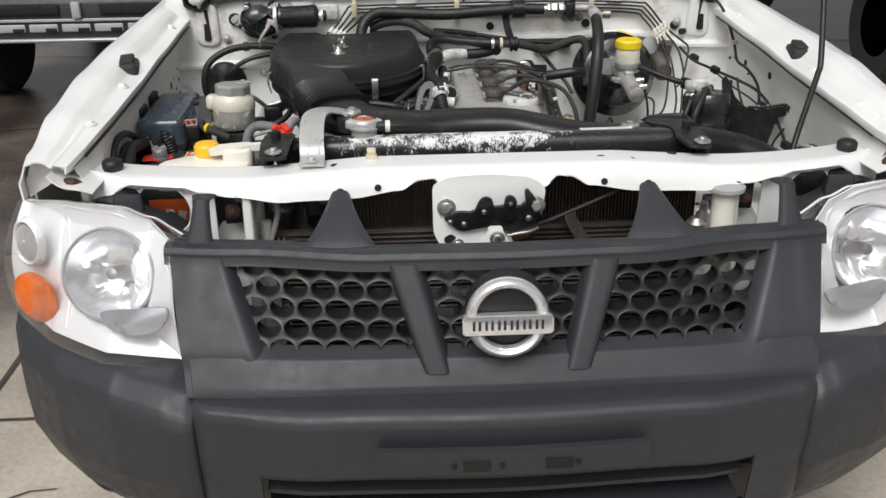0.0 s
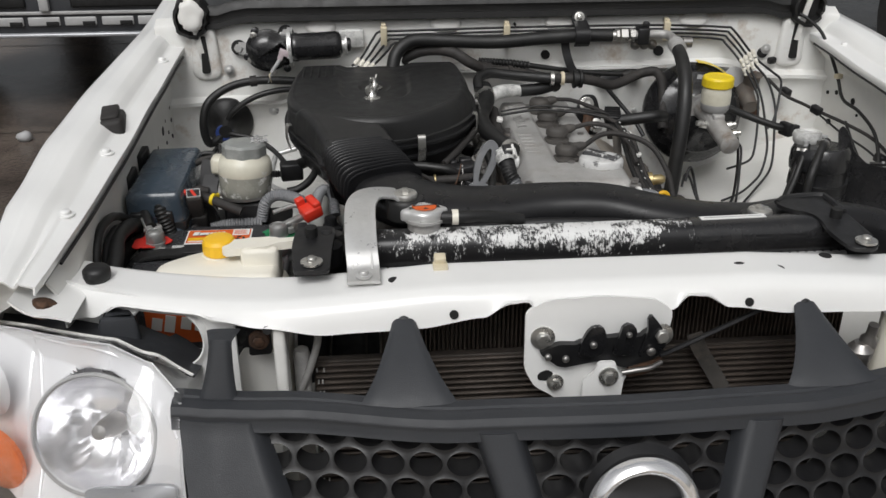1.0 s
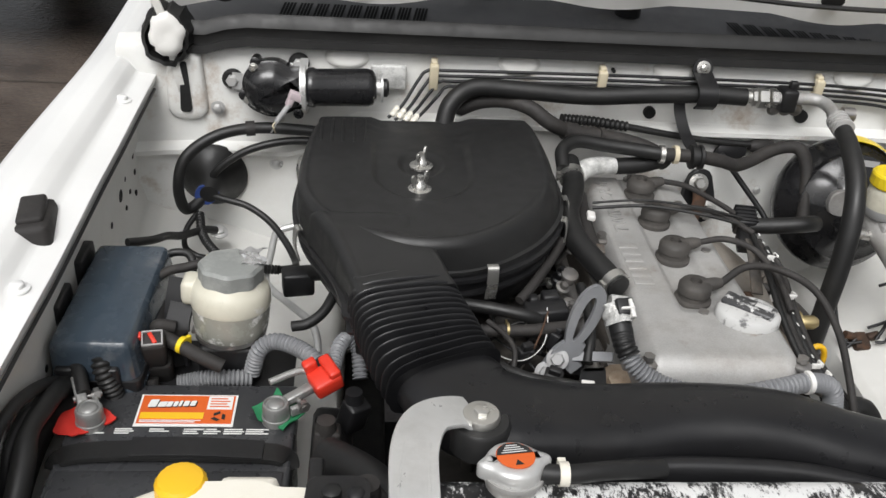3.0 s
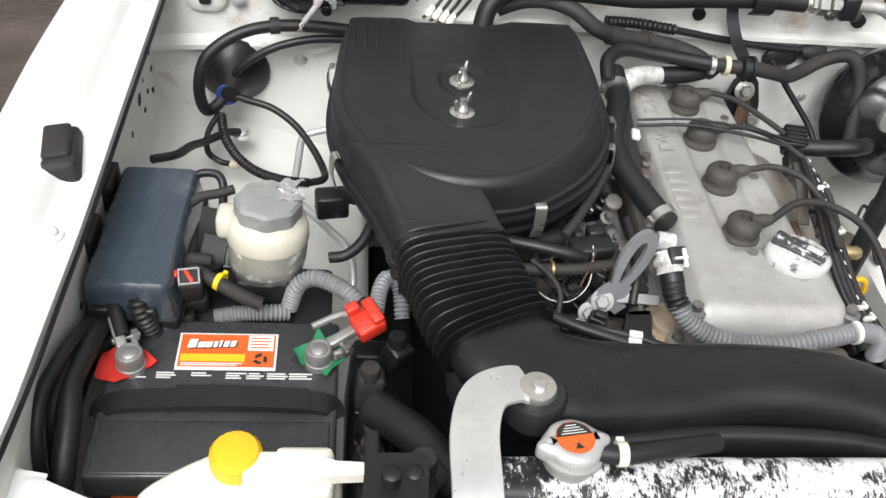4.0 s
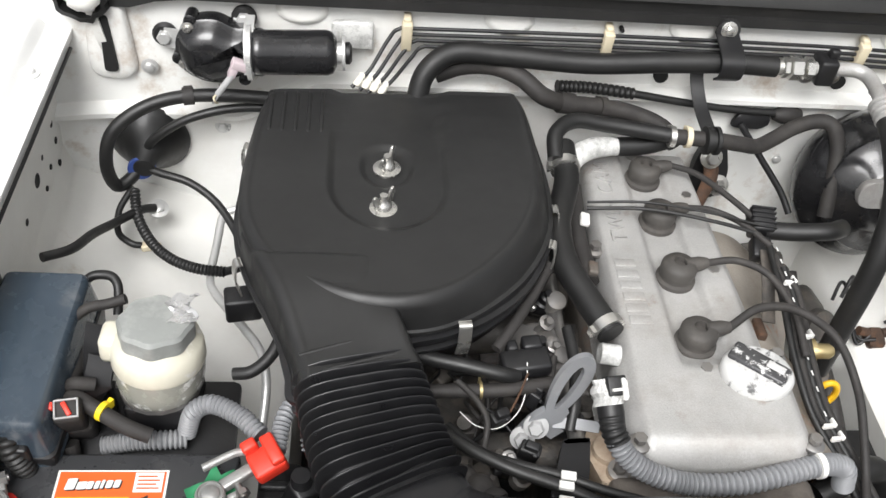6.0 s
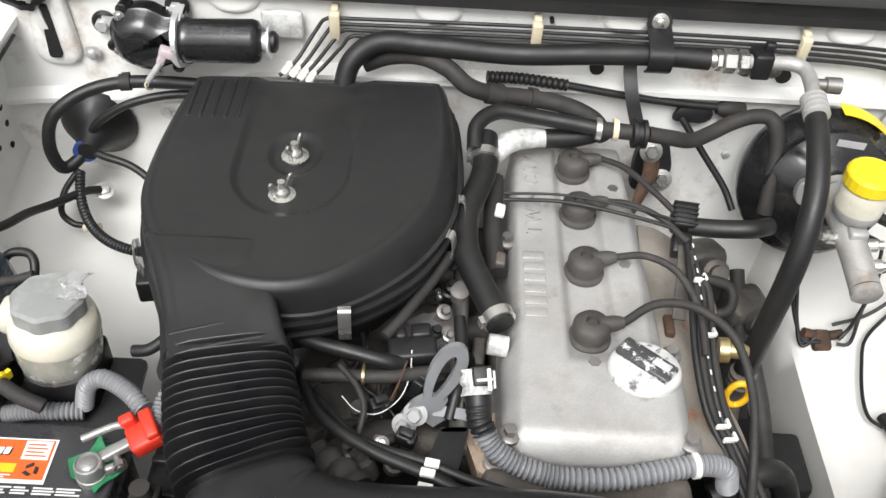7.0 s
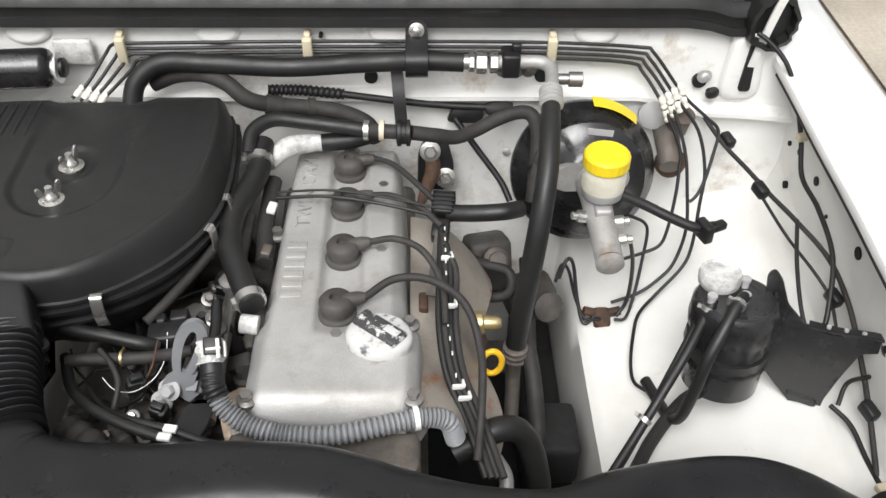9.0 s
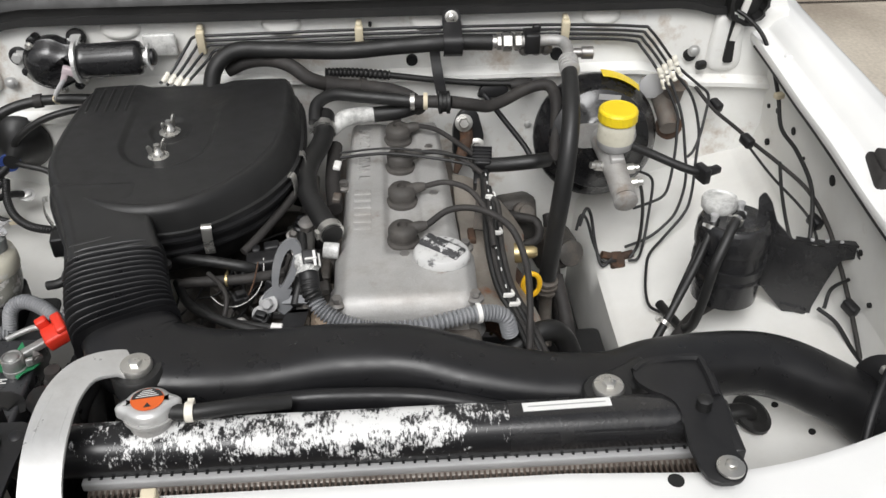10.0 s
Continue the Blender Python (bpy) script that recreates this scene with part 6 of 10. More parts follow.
    prism(bm, rounded([(0.028, 0.772), (0.060, 0.778), (0.078, 0.800), (0.050, 0.796), (0.030, 0.788)], 0.005), up(-0.022), 0.006, 0.0015)
    part("cable_bracket", bm, "rust", ob, "rusty cable bracket")
    for x, z, r, y in ((-0.086, 0.835, 0.0120, -0.017), (0.069, 0.840, 0.0115, -0.030), (0.002, 0.781, 0.0100, -0.034), (-0.066, 0.764, 0.0085, -0.017)):
        bm = B()
        bolt(bm, (x, y, z), (0, -1, 0.1), r * 0.85, 0.010)
        lathe(bm, [(r * 1.15, 0), (r * 1.2, 0.002), (r * 0.9, 0.003)], axis((x, y, z), (0, -1, 0.1)), 18)
        part("latch_bolt", bm, "zinc", ob)
    bm = B()
    tube(bm, [(0.074, -0.020, 0.800), (0.10, -0.012, 0.805), (0.16, 0.0, 0.825), (0.26, 0.02, 0.86)], 0.0036, 6)
    part("latch_cable", bm, "black", ob)
    bm = B()
    strap(bm, [(0.140, 0.032, 0.800), (0.147, 0.030, 0.780), (0.168, 0.028, 0.745), (0.192, 0.028, 0.706)], 0.022, 0.003, 6, up=(0, -1, 0))
    part("brace", bm, "grime", ob, "dusty dark steel brace")
    # second filler neck behind the grille
    ob = thing("washer_filler", "white filler neck with a grey cap", "filler neck", (0.41, 0.0, 0.7))
    bm = B()
    lathe(bm, [(0.026, -0.16), (0.024, -0.09), (0.022, -0.04), (0.022, 0.0)], pose(0.412, 0.0, 0.845, 0, 0, 0), 20)
    part("neck", bm, "cream", ob)
    bm = B()
    lathe(bm, [(0.024, 0), (0.034, 0.003), (0.034, 0.010), (0.028, 0.014), (0.012, 0.016)], pose(0.412, 0.0, 0.845), 24)
    part("cap", bm, "lightgrey", ob, "grey snap cap")
    ob = thing("horn", "small metal fittings behind the grille", "fitting", (0.37, 0.0, 0.74))
    bm = B()
    lathe(bm, [(0.012, 0), (0.012, 0.05), (0.007, 0.056), (0.007, 0.075)], pose(0.372, 0.0, 0.755, 10, 0, 0), 14)
    part("valve", bm, "steel", ob)
    bm = B()
    lathe(bm, [(0.016, 0), (0.018, 0.01), (0.010, 0.02)], pose(0.362, -0.01, 0.78), 14)
    part("valve_cap", bm, "steel", ob)


make_front_space()


# ---- battery ----
def make_battery():
    ob = thing("battery", "black car battery with an orange and white label", "battery", (-0.567, 0.352, 0.60))
    x0, x1, y0, y1, zt = -0.688, -0.440, 0.232, 0.445, 0.806
    cx, cy = (x0 + x1) / 2, (y0 + y1) / 2
    bm = B()
    box(bm, (cx, cy, 0.69), (x1 - x0 - 0.008, y1 - y0 - 0.008, 0.19), bev=0.006)
    part("case", bm, "batt", ob)
    bm = B()
    box(bm, (cx, cy, zt - 0.018), (x1 - x0, y1 - y0, 0.036), bev=0.005)
    part("lid", bm, "batt", ob)
    bm = B()
    box(bm, (cx, 0.268, zt - 0.0015), (0.236, 0.066, 0.006), bev=0.0028)
    part("vent_cover", bm, "batt", ob)
    bm = B()
    strap(bm, [(x0 + 0.004, 0.311, zt - 0.012), (x0 + 0.012, 0.319, zt + 0.004), (cx - 0.05, 0.322, zt + 0.009), (cx + 0.05, 0.322, zt + 0.008), (x1 - 0.012, 0.321, zt + 0.004), (x1 - 0.004, 0.314, zt - 0.012)], 0.026, 0.006, 8)
    part("handle", bm, "rubber", ob, "black carrying strap")
    bm = B()
    strap(bm, [(cx - 0.045, 0.323, zt + 0.0135), (cx + 0.02, 0.323, zt + 0.014), (x1 - 0.03, 0.322, zt + 0.0105)], 0.028, 0.003, 8)
    part("handle_flap", bm, "black", ob)
    # label: white border, orange field, yellow band, plain shapes for the brand
    lm = pose(-0.5635, 0.396, zt + 0.001, 0, 0, 0)

    def plate(name, a, b, c, d, h, mat, parent, label=""):
        bm = B()
        box(bm, (0, 0, 0), (b - a, d - c, 0.0004), m=lm @ pose((a + b) / 2, (c + d) / 2, h))
        return part(name, bm, mat, parent, label)

    lb = plate("label", -0.0545, 0.0545, -0.027, 0.027, 0.0, "paper", ob, "orange and white battery label")
    plate("label_field", -0.052, 0.052, -0.0225, 0.0248, 0.0006, "orange", lb)
    plate("label_band", -0.050, 0.020, -0.0150, -0.0045, 0.0010, "orange_cap", lb, "yellow band")
    plate("label_box", 0.022, 0.050, 0.001, 0.0235, 0.0012, "paper", lb)
    for k in range(2):
        plate("label_line", -0.049, 0.018 - 0.006 * k, -0.0188 - 0.0026 * k, -0.0176 - 0.0026 * k, 0.0014, "paper", lb)
    for i, (w, h) in enumerate(((0.0095, 0.0125), (0.0090, 0.0085), (0.0060, 0.0085), (0.0045, 0.0085), (0.0030, 0.0095), (0.0060, 0.0085), (0.0060, 0.0085))):
        a = (-0.0445, -0.0335, -0.0240, -0.0165, -0.0105, -0.0055, 0.0020)[i]
        slant = [(0, 0), (w, 0), (w + h * 0.22, h), (h * 0.22, h)]
        for dx, dy, up, mat in ((0.0012, -0.0011, 0.0013, "ink"), (0.0, 0.0, 0.0017, "paper")):
            bm = B()
            prism(bm, rounded(slant, 0.0012), lm @ pose(a + dx, 0.0035 + dy + 0.0004 * i, up, 0, 0, 3), 0.0004)
            part("label_mark", bm, mat, lb, "plain white mark" if mat == "paper" else "dark edge of a mark")
    for j in range(4):
        plate("box_line", 0.025, 0.047 - 0.003 * (j % 2), 0.0045 + j * 0.0045, 0.0060 + j * 0.0045, 0.0018, "orange", lb)
    bm = B()
    for k in range(3):
        a = k * 2.094 + 0.5
        prism(bm, [(-0.0045, 0.0036), (0.0035, 0.0036), (0.0050, 0.0075), (-0.0030, 0.0072)], lm @ pose(0.037, -0.0115, 0.0016, 0, 0, math.degrees(a)), 0.0004)
    part("round_mark", bm, "ink", lb, "black three piece mark")
    bm = B()
    box(bm, (-0.612, 0.2335, 0.735), (0.10, 0.0012, 0.07))
    fl = part("front_label", bm, "orange", ob, "orange label on the battery front")
    for i, x in enumerate((-0.645, -0.625, -0.600, -0.578)):
        bm = B()
        box(bm, (x, 0.2326, 0.735), (0.016, 0.0008, 0.03 if i % 2 else 0.022), (0, 12, 0))
        part("front_mark", bm, "paper", fl)
    # unreadable print along the front of the label
    random.seed(9)
    for row in range(3):
        for a in (-0.095, -0.062, -0.025, 0.012, 0.034, 0.056, 0.080):
            if a == -0.025 and row > 1:
                continue
            bm = B()
            w = random.uniform(0.014, 0.026)
            box(bm, (0, 0, 0), (w, 0.0018, 0.0004), m=lm @ pose(a + w / 2 - 0.01, -0.0315 - row * 0.0033, 0.0002))
            part("print_line", bm, "skid", ob, "short line of unreadable white print")
    # posts, felt washers, clamps
    for x, y, mat in ((-0.663, 0.372, "red"), (-0.462, 0.382, "green")):
        bm = B()
        if mat == "red":
            pts = [(-0.032, 0.016), (-0.036, -0.019), (-0.012, -0.029), (0.006, -0.012), (0.028, 0.004), (0.008, 0.023), (-0.012, 0.027)]
        else:
            pts = [(-0.003, 0.046), (-0.010, 0.022), (-0.030, 0.016), (-0.020, -0.006), (0.001, -0.013), (0.010, -0.024), (0.021, -0.006), (0.034, 0.002), (0.024, 0.019), (0.019, 0.040), (0.006, 0.031)]
        t = B()
        prism(t, rounded([(a * 0.98, b * 0.98) for a, b in pts], 0.002), Matrix.Identity(4), 0.0016)
        bmesh.ops.triangulate(t, faces=t.faces)
        bmesh.ops.subdivide_edges(t, edges=t.edges, cuts=3, use_grid_fill=True)
        for v in t.verts:
            v.co.z += 0.0035 + 0.0030 * math.sin(v.co.x * 190 + 1) * math.cos(v.co.y * 150) + 0.10 * math.hypot(v.co.x, v.co.y)
        join(bm, t, pose(x, y, zt))
        part("felt_washer", bm, mat, ob, mat + " crumpled felt terminal washer", smooth=60)
        bm = B()
        lathe(bm, [(0.016, 0), (0.016, 0.008), (0.011, 0.010), (0.010, 0.024), (0.008, 0.026)], pose(x, y, zt), 20)
        part("post", bm, "lead", ob, "grey lead post")
        bm = B()
        lathe(bm, [(0.0140, 0.006), (0.0150, 0.010), (0.0150, 0.022), (0.0138, 0.025), (0.0125, 0.0255), (0.0115, 0.0235), (0.0095, 0.0235)], pose(x, y, zt), 22)
        e = Vector((-0.4, 0.9, 0)).normalized() if mat == "red" else Vector((0.85, 0.5, 0)).normalized()
        ang = math.degrees(math.atan2(e.y, e.x))
        box(bm, (0, 0, 0), (0.042, 0.012, 0.010), bev=0.002, m=pose(x, y, zt + 0.016, 0, -12, ang) @ pose(0.034, 0.004, 0))
        box(bm, (0, 0, 0), (0.022, 0.007, 0.012), bev=0.002, m=pose(x, y, zt + 0.014, 0, 0, ang) @ pose(0.024, -0.010, 0))
        part("clamp", bm, "lead", ob, "lead cable clamp")
        bm = B()
        q = Vector((x, y, zt + 0.018)) + e * 0.028
        s = Vector((-e.y, e.x, 0))
        tube(bm, [q - s * 0.018, q + s * 0.012], 0.004, 8, 2)
        lathe(bm, [(0.0075, 0), (0.0075, 0.006)], axis(q - s * 0.016, s), 6)
        part("clamp_bolt", bm, "steel", ob)
    bm = B()
    m = pose(-0.408, 0.410, 0.842, 8, -15, 28)
    box(bm, (0, 0, 0), (0.034, 0.030, 0.022), bev=0.004, m=m)
    box(bm, (0, 0, 0), (0.014, 0.034, 0.012), bev=0.003, m=m @ pose(0.010, 0.004, 0.012))
    box(bm, (0, 0, 0), (0.016, 0.012, 0.020), bev=0.003, m=m @ pose(-0.008, 0.018, 0.012))
    part("terminal_cover", bm, "redplas", ob, "red plastic terminal cover")
    # added black panel, hides the pale apron and keeps this gap dark
    bm = B()
    box(bm, (-0.404, 0.335, 0.690), (0.050, 0.27, 0.13), (0, 4, 0), bev=0.010)
    for k in range(6):
        box(bm, (-0.402, 0.225 + 0.042 * k, 0.757), (0.040, 0.010, 0.010), (0, 4, 0), bev=0.003)
    part("gap_panel", bm, "black", ob, "black ribbed panel added to darken the gap beside the battery")
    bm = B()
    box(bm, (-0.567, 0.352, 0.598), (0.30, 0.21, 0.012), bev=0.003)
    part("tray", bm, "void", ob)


make_battery()


# ---- fuse box ----
def make_fuse_box():
    ob = thing("fuse_box", "blue-black plastic fuse box with a sloped lid", "fuse box", (-0.695, 0.59, 0.72))
    bm = B()
    m = pose(-0.669, 0.529, 0.880, 4, -2, -3)
    t = B()
    w, d = 0.048, 0.101
    shells(t, rounded([(-w, -d), (w, -d), (w * 0.97, d), (-w, d)], 0.013), [(-0.070, -0.004), (-0.013, 0.0), (-0.007, 0.0012), (-0.0035, 0.0030), (-0.0010, 0.0056), (0.0, 0.0085)])
    join(bm, t, m)
    part("lid", bm, "navy", ob, "satin lid with scuffs", smooth=24)
    bm = B()
    t = B()
    shells(t, rounded([(-w - 0.004, -d - 0.004), (w + 0.004, -d - 0.004), (w + 0.004, d), (-w - 0.004, d)], 0.010), [(-0.13, 0.012), (-0.060, 0.0), (-0.052, 0.0), (-0.050, 0.006)])
    join(bm, t, m)
    part("base", bm, "black", ob)
    for a in (-0.03, 0.02):
        bm = B()
        box(bm, (0, 0, 0), (0.022, 0.010, 0.040), bev=0.003, m=m @ pose(a, -d - 0.004, -0.05))
        part("latch", bm, "black", ob)
    for y in (0.02, -0.07):
        bm = B()
        box(bm, (0, 0, 0), (0.014, 0.05, 0.04), bev=0.003, m=m @ pose(-w - 0.008, y + 0.05, -0.012))
        part("side_clip", bm, "black", ob)


make_fuse_box()


# ---- power steering reservoir ----
def make_reservoir():
    ob = thing("steering_reservoir", "yellowed plastic fluid reservoir with a grey cap", "reservoir", (-0.525, 0.515, 0.80))
    m = pose(-0.528, 0.512, 0.822, -4, 2, 0)
    bm = B()
    lathe(bm, [(0.030, 0.010), (0.038, 0.012), (0.0435, 0.018), (0.0455, 0.030), (0.0470, 0.054)], m, 36)
    part("lower_bowl", bm, material("clear_stained_plastic", (0.33, 0.33, 0.29), 0.25, var=0.15, dirt=(0.22, 0.21, 0.18), dirt_amount=0.5, dirt_scale=12, stain=((0.78, 0.77, 0.74), 0.9, 42.0, 0.565, 0.62)), ob, "clouded clear lower bowl", smooth=60)
    bm = B()
    lathe(bm, [(0.0470, 0.054), (0.0480, 0.057), (0.0470, 0.070), (0.0440, 0.080), (0.036, 0.087), (0.035, 0.092)], m, 36)
    box(bm, (0, 0, 0), (0.026, 0.036, 0.032), bev=0.007, m=m @ pose(-0.046, 0.008, 0.066))
    part("upper_bowl", bm, "milky", ob, "yellowed upper bowl", smooth=60)
    bm = B()
    pts = [((0.0375 + 0.0012 * math.cos(8 * a)) * math.cos(a), (0.0375 + 0.0012 * math.cos(8 * a)) * math.sin(a)) for a in (2 * math.pi * k / 64 for k in range(64))]
    shells(bm, pts, [(0.085, 0.002), (0.087, 0.0), (0.104, 0.0), (0.108, 0.003), (0.109, 0.010)], m)
    part("cap", bm, "cap", ob, "grey scuffed screw cap", smooth=25)
    bm = B()
    t = B()
    sheet(t, lambda u, v: (0.012 + 0.024 * u + 0.006 * math.sin(v * 7), -0.006 + 0.042 * v, 0.1105 + 0.002 * math.sin(u * 9 + v * 13)), 6, 8, 0.0008)
    join(bm, t, m)
    part("torn_sticker", bm, "tape", ob, "torn silver sticker")
    bm = B()
    box(bm, (-0.528, 0.518, 0.796), (0.075, 0.075, 0.070), bev=0.008)
    strap(bm, [(-0.58, 0.50, 0.80), (-0.59, 0.50, 0.84), (-0.585, 0.52, 0.87)], 0.03, 0.004)
    part("reservoir_bracket", bm, "black", ob)
    bm = B()
    clamp(bm, (-0.528, 0.512, 0.836), (0, 0.07, 1), 0.041, 0.005)
    part("band", bm, "steel", ob)


make_reservoir()


# ---- washer tank ----
def make_washer_tank():
    ob = thing("washer_tank", "cream plastic washer tank with a yellow cap", "tank", (-0.53, 0.19, 0.70))
    bm = B()
    t = B()
    shells(t, rounded([(-0.095, -0.055), (0.085, -0.055), (0.085, 0.045), (-0.02, 0.048), (-0.055, 0.03), (-0.095, 0.0)], 0.018), [(0.825, 0.006), (0.832, 0.0), (0.850, 0.0), (0.860, 0.002), (0.866, 0.006), (0.868, 0.010)], pose(-0.525, 0.180, 0))
    box(t, (-0.455, 0.185, 0.70), (0.045, 0.07, 0.27), bev=0.012)
    join(bm, t)
    part("tank_body", bm, "cream", ob, smooth=60)
    bm = B()
    lathe(bm, [(0.030, 0.855), (0.026, 0.868), (0.022, 0.876)], pose(-0.531, 0.206, 0), 24)
    part("neck", bm, "cream", ob)
    bm = B()
    pts = [((0.0240 + 0.0006 * (k % 2)) * math.cos(a), (0.0240 + 0.0006 * (k % 2)) * math.sin(a)) for k, a in ((k, 2 * math.pi * k / 40) for k in range(40))]
    shells(bm, pts, [(0.871, 0.001), (0.873, 0.0), (0.889, 0.0005), (0.894, 0.004), (0.896, 0.012)], pose(-0.530, 0.203, 0))
    part("cap", bm, "orange_cap", ob, "bright yellow screw cap", smooth=25)
    bm = B()
    prism(bm, rounded([(-0.02, -0.016), (0.045, -0.018), (0.060, -0.008), (0.118, -0.005), (0.120, 0.005), (0.06, 0.008), (0.045, 0.016), (-0.02, 0.016)], 0.005), pose(-0.500, 0.185, 0.880, 0, -5, -4), 0.012, 0.003)
    box(bm, (-0.468, 0.185, 0.868), (0.055, 0.05, 0.05), bev=0.008)
    part("spout", bm, "cream", ob, "cream flat spout")


make_washer_tank()


# ---- engine ----
def make_engine():
    ob = thing("engine", "four cylinder engine with a cast aluminium cam cover", "engine", (0.06, 0.62, 0.45))
    bm = B()

    def edges(y):
        return lerp_table(y, [(0.400, -0.024, 0.140), (0.415, -0.036, 0.152), (0.430, -0.040, 0.158), (0.520, -0.040, 0.160), (0.545, -0.031, 0.143), (0.70, -0.027, 0.139), (0.880, -0.020, 0.132), (0.905, -0.008, 0.120)])

    def step(a, b, x):
        k = max(0.0, min(1.0, (x - a) / (b - a)))
        return k * k * (3 - 2 * k)

    def cover_top(x, y):
        z = 0.868
        left = step(-0.030, -0.016, x) * (1 - step(0.030, 0.042, x)) * (1 - step(0.88, 0.90, y))
        right = step(0.080, 0.092, x) * (1 - step(0.122, 0.138, x)) * (1 - step(0.88, 0.90, y))
        front = (1 - step(0.505, 0.535, y)) * step(-0.034, -0.02, x) * (1 - step(0.140, 0.156, x))
        return z + 0.010 * max(left, right, front) * step(0.402, 0.420, y)

    def cover(u, v):
        if v < 0.06:
            y, dn = 0.400, (0.06 - v) / 0.06
        elif v > 0.96:
            y, dn = 0.905, (v - 0.96) / 0.04
        else:
            y, dn = 0.400 + 0.505 * (v - 0.06) / 0.90, 0.0
        a, b = edges(y)
        if u < 0.10:
            x, side = a, (0.10 - u) / 0.10
        elif u > 0.90:
            x, side = b, (u - 0.90) / 0.10
        else:
            x, side = a + (b - a) * (u - 0.10) / 0.80, 0.0
        drop = max(dn, side)
        rim = min(x - a, b - x, y - 0.400, 0.905 - y)
        z = cover_top(x, y) - 0.010 * max(0, 1 - rim / 0.010) ** 2
        flare = 0.006 * drop + (0.006 if drop > 0.85 else 0)
        ox = -flare if u < 0.10 else flare if u > 0.90 else 0
        oy = -flare if v < 0.06 else flare if v > 0.96 else 0
        return (x + ox, y + oy, z - 0.060 * drop)

    sheet(bm, cover, 60, 90, 0.002)
    cover = part("cam_cover", bm, "alu", ob, "pitted cast aluminium cam cover", smooth=50)
    # raised cast marks: plain bars, then the words that can be read
    for i in range(6):
        bm = B()
        box(bm, (0.000, 0.576 + i * 0.0185, 0.8785), (0.026, 0.0125, 0.0016), bev=0.0007)
        part("cast_mark", bm, "alu", cover)
    txt = bpy.data.curves.new("cast_words", "FONT")
    txt.body, txt.size, txt.extrude, txt.space_character = "TWIN CAM", 0.028, 0.0012, 1.15
    tmp = new("cast_words", txt)
    bpy.context.view_layer.update()
    words = bpy.data.meshes.new_from_object(tmp.evaluated_get(bpy.context.evaluated_depsgraph_get()))
    bpy.data.objects.remove(tmp)
    bm = B()
    bm.from_mesh(words)
    bmesh.ops.transform(bm, matrix=pose(0.012, 0.706, 0.8792, 0, 0, 90), verts=bm.verts)
    part("cast_lettering", bm, "alu", cover, "raised words TWIN CAM", smooth=0)
    for x, y in ((-0.034, 0.415), (0.152, 0.415), (0.148, 0.53), (0.060, 0.508), (0.110, 0.80), (0.110, 0.66), (-0.03, 0.70), (0.06, 0.895)):
        bm = B()
        lathe(bm, [(0.012, 0), (0.012, 0.004), (0.008, 0.006)], pose(x, y, 0.866), 16)
        lathe(bm, [(0.007, 0.006), (0.007, 0.012)], pose(x, y, 0.868), 6)
        part("cover_bolt", bm, "steel", cover)
    # spark plug boots
    for x, y in ((0.060, 0.839), (0.061, 0.752), (0.061, 0.652), (0.059, 0.549)):
        bm = B()
        lathe(bm, [(0.024, 0.866), (0.024, 0.873), (0.020, 0.875), (0.019, 0.881), (0.0215, 0.883), (0.0215, 0.892), (0.018, 0.897), (0.008, 0.899), (0.007, 0.893)], pose(x, y, 0), 28)
        tube(bm, [(x + 0.008, y + 0.002, 0.889), (x + 0.026, y + 0.004, 0.892), (x + 0.036, y + 0.004, 0.894)], [0.010, 0.009, 0.006], 10, 4)
        part("plug_boot", bm, "boot", ob, "worn black rubber plug boot")
    # oil filler cap
    m = pose(0.112, 0.497, 0.872, 0, 0, -12)
    bm = B()
    lathe(bm, [(0.038, 0), (0.040, 0.004), (0.040, 0.014), (0.036, 0.019), (0.02, 0.021)], m @ Matrix.Diagonal((1.0, 0.86, 1, 1)), 32)
    cap = part("oil_cap", bm, "oilcap", ob, "oil filler cap with worn white paint")
    bm = B()
    box(bm, (0, 0, 0), (0.066, 0.027, 0.008), bev=0.0035, m=m @ pose(0, 0.004, 0.0215, 0, 0, -28))
    part("cap_grip", bm, "oilgrip", cap, "dark worn grip")
    bm = B()
    box(bm, (0, 0, 0), (0.020, 0.010, 0.0012), bev=0.0005, m=m @ pose(0.016, -0.002, 0.0266, 0, 0, -28))
    part("worn_edge", bm, "oilcap", cap, "edge of the grip worn white")
    # head, block, timing case
    for nm, c, s, mat in (("cylinder_head", (0.055, 0.64, 0.755), (0.20, 0.52, 0.10), "dirtyalu"), ("block", (0.05, 0.64, 0.58), (0.24, 0.52, 0.26), "grime"), ("timing_case", (0.05, 0.375, 0.68), (0.22, 0.06, 0.30), "dirtyalu")):
        bm = B()
        box(bm, c, s, bev=0.012)
        part(nm, bm, mat, ob)
    for x, y, z, r in ((0.02, 0.352, 0.80, 0.030), (0.09, 0.35, 0.79, 0.026)):
        bm = B()
        lathe(bm, [(r, 0), (r, 0.02), (r * 0.6, 0.026)], axis((x, y, z), (0, -1, 0)), 20)
        part("sensor_boss", bm, "dirtyalu", ob)
    # fan and pulley in front
    bm = B()
    lathe(bm, [(0.055, 0), (0.055, 0.03), (0.02, 0.035), (0.02, 0.08)], axis((0.05, 0.33, 0.62), (0, -1, 0)), 24)
    part("fan_hub", bm, "grime", ob)
    for k in range(7):
        bm = B()
        a = 2 * math.pi * k / 7
        prism(bm, rounded([(-0.025, 0.04), (0.025, 0.04), (0.045, 0.18), (-0.035, 0.18)], 0.01), axis((0.05, 0.245, 0.62), (0, -1, 0)) @ pose(0, 0, 0, 0, 0, math.degrees(a)) @ pose(0, 0, 0, 0, 22, 0), 0.004)
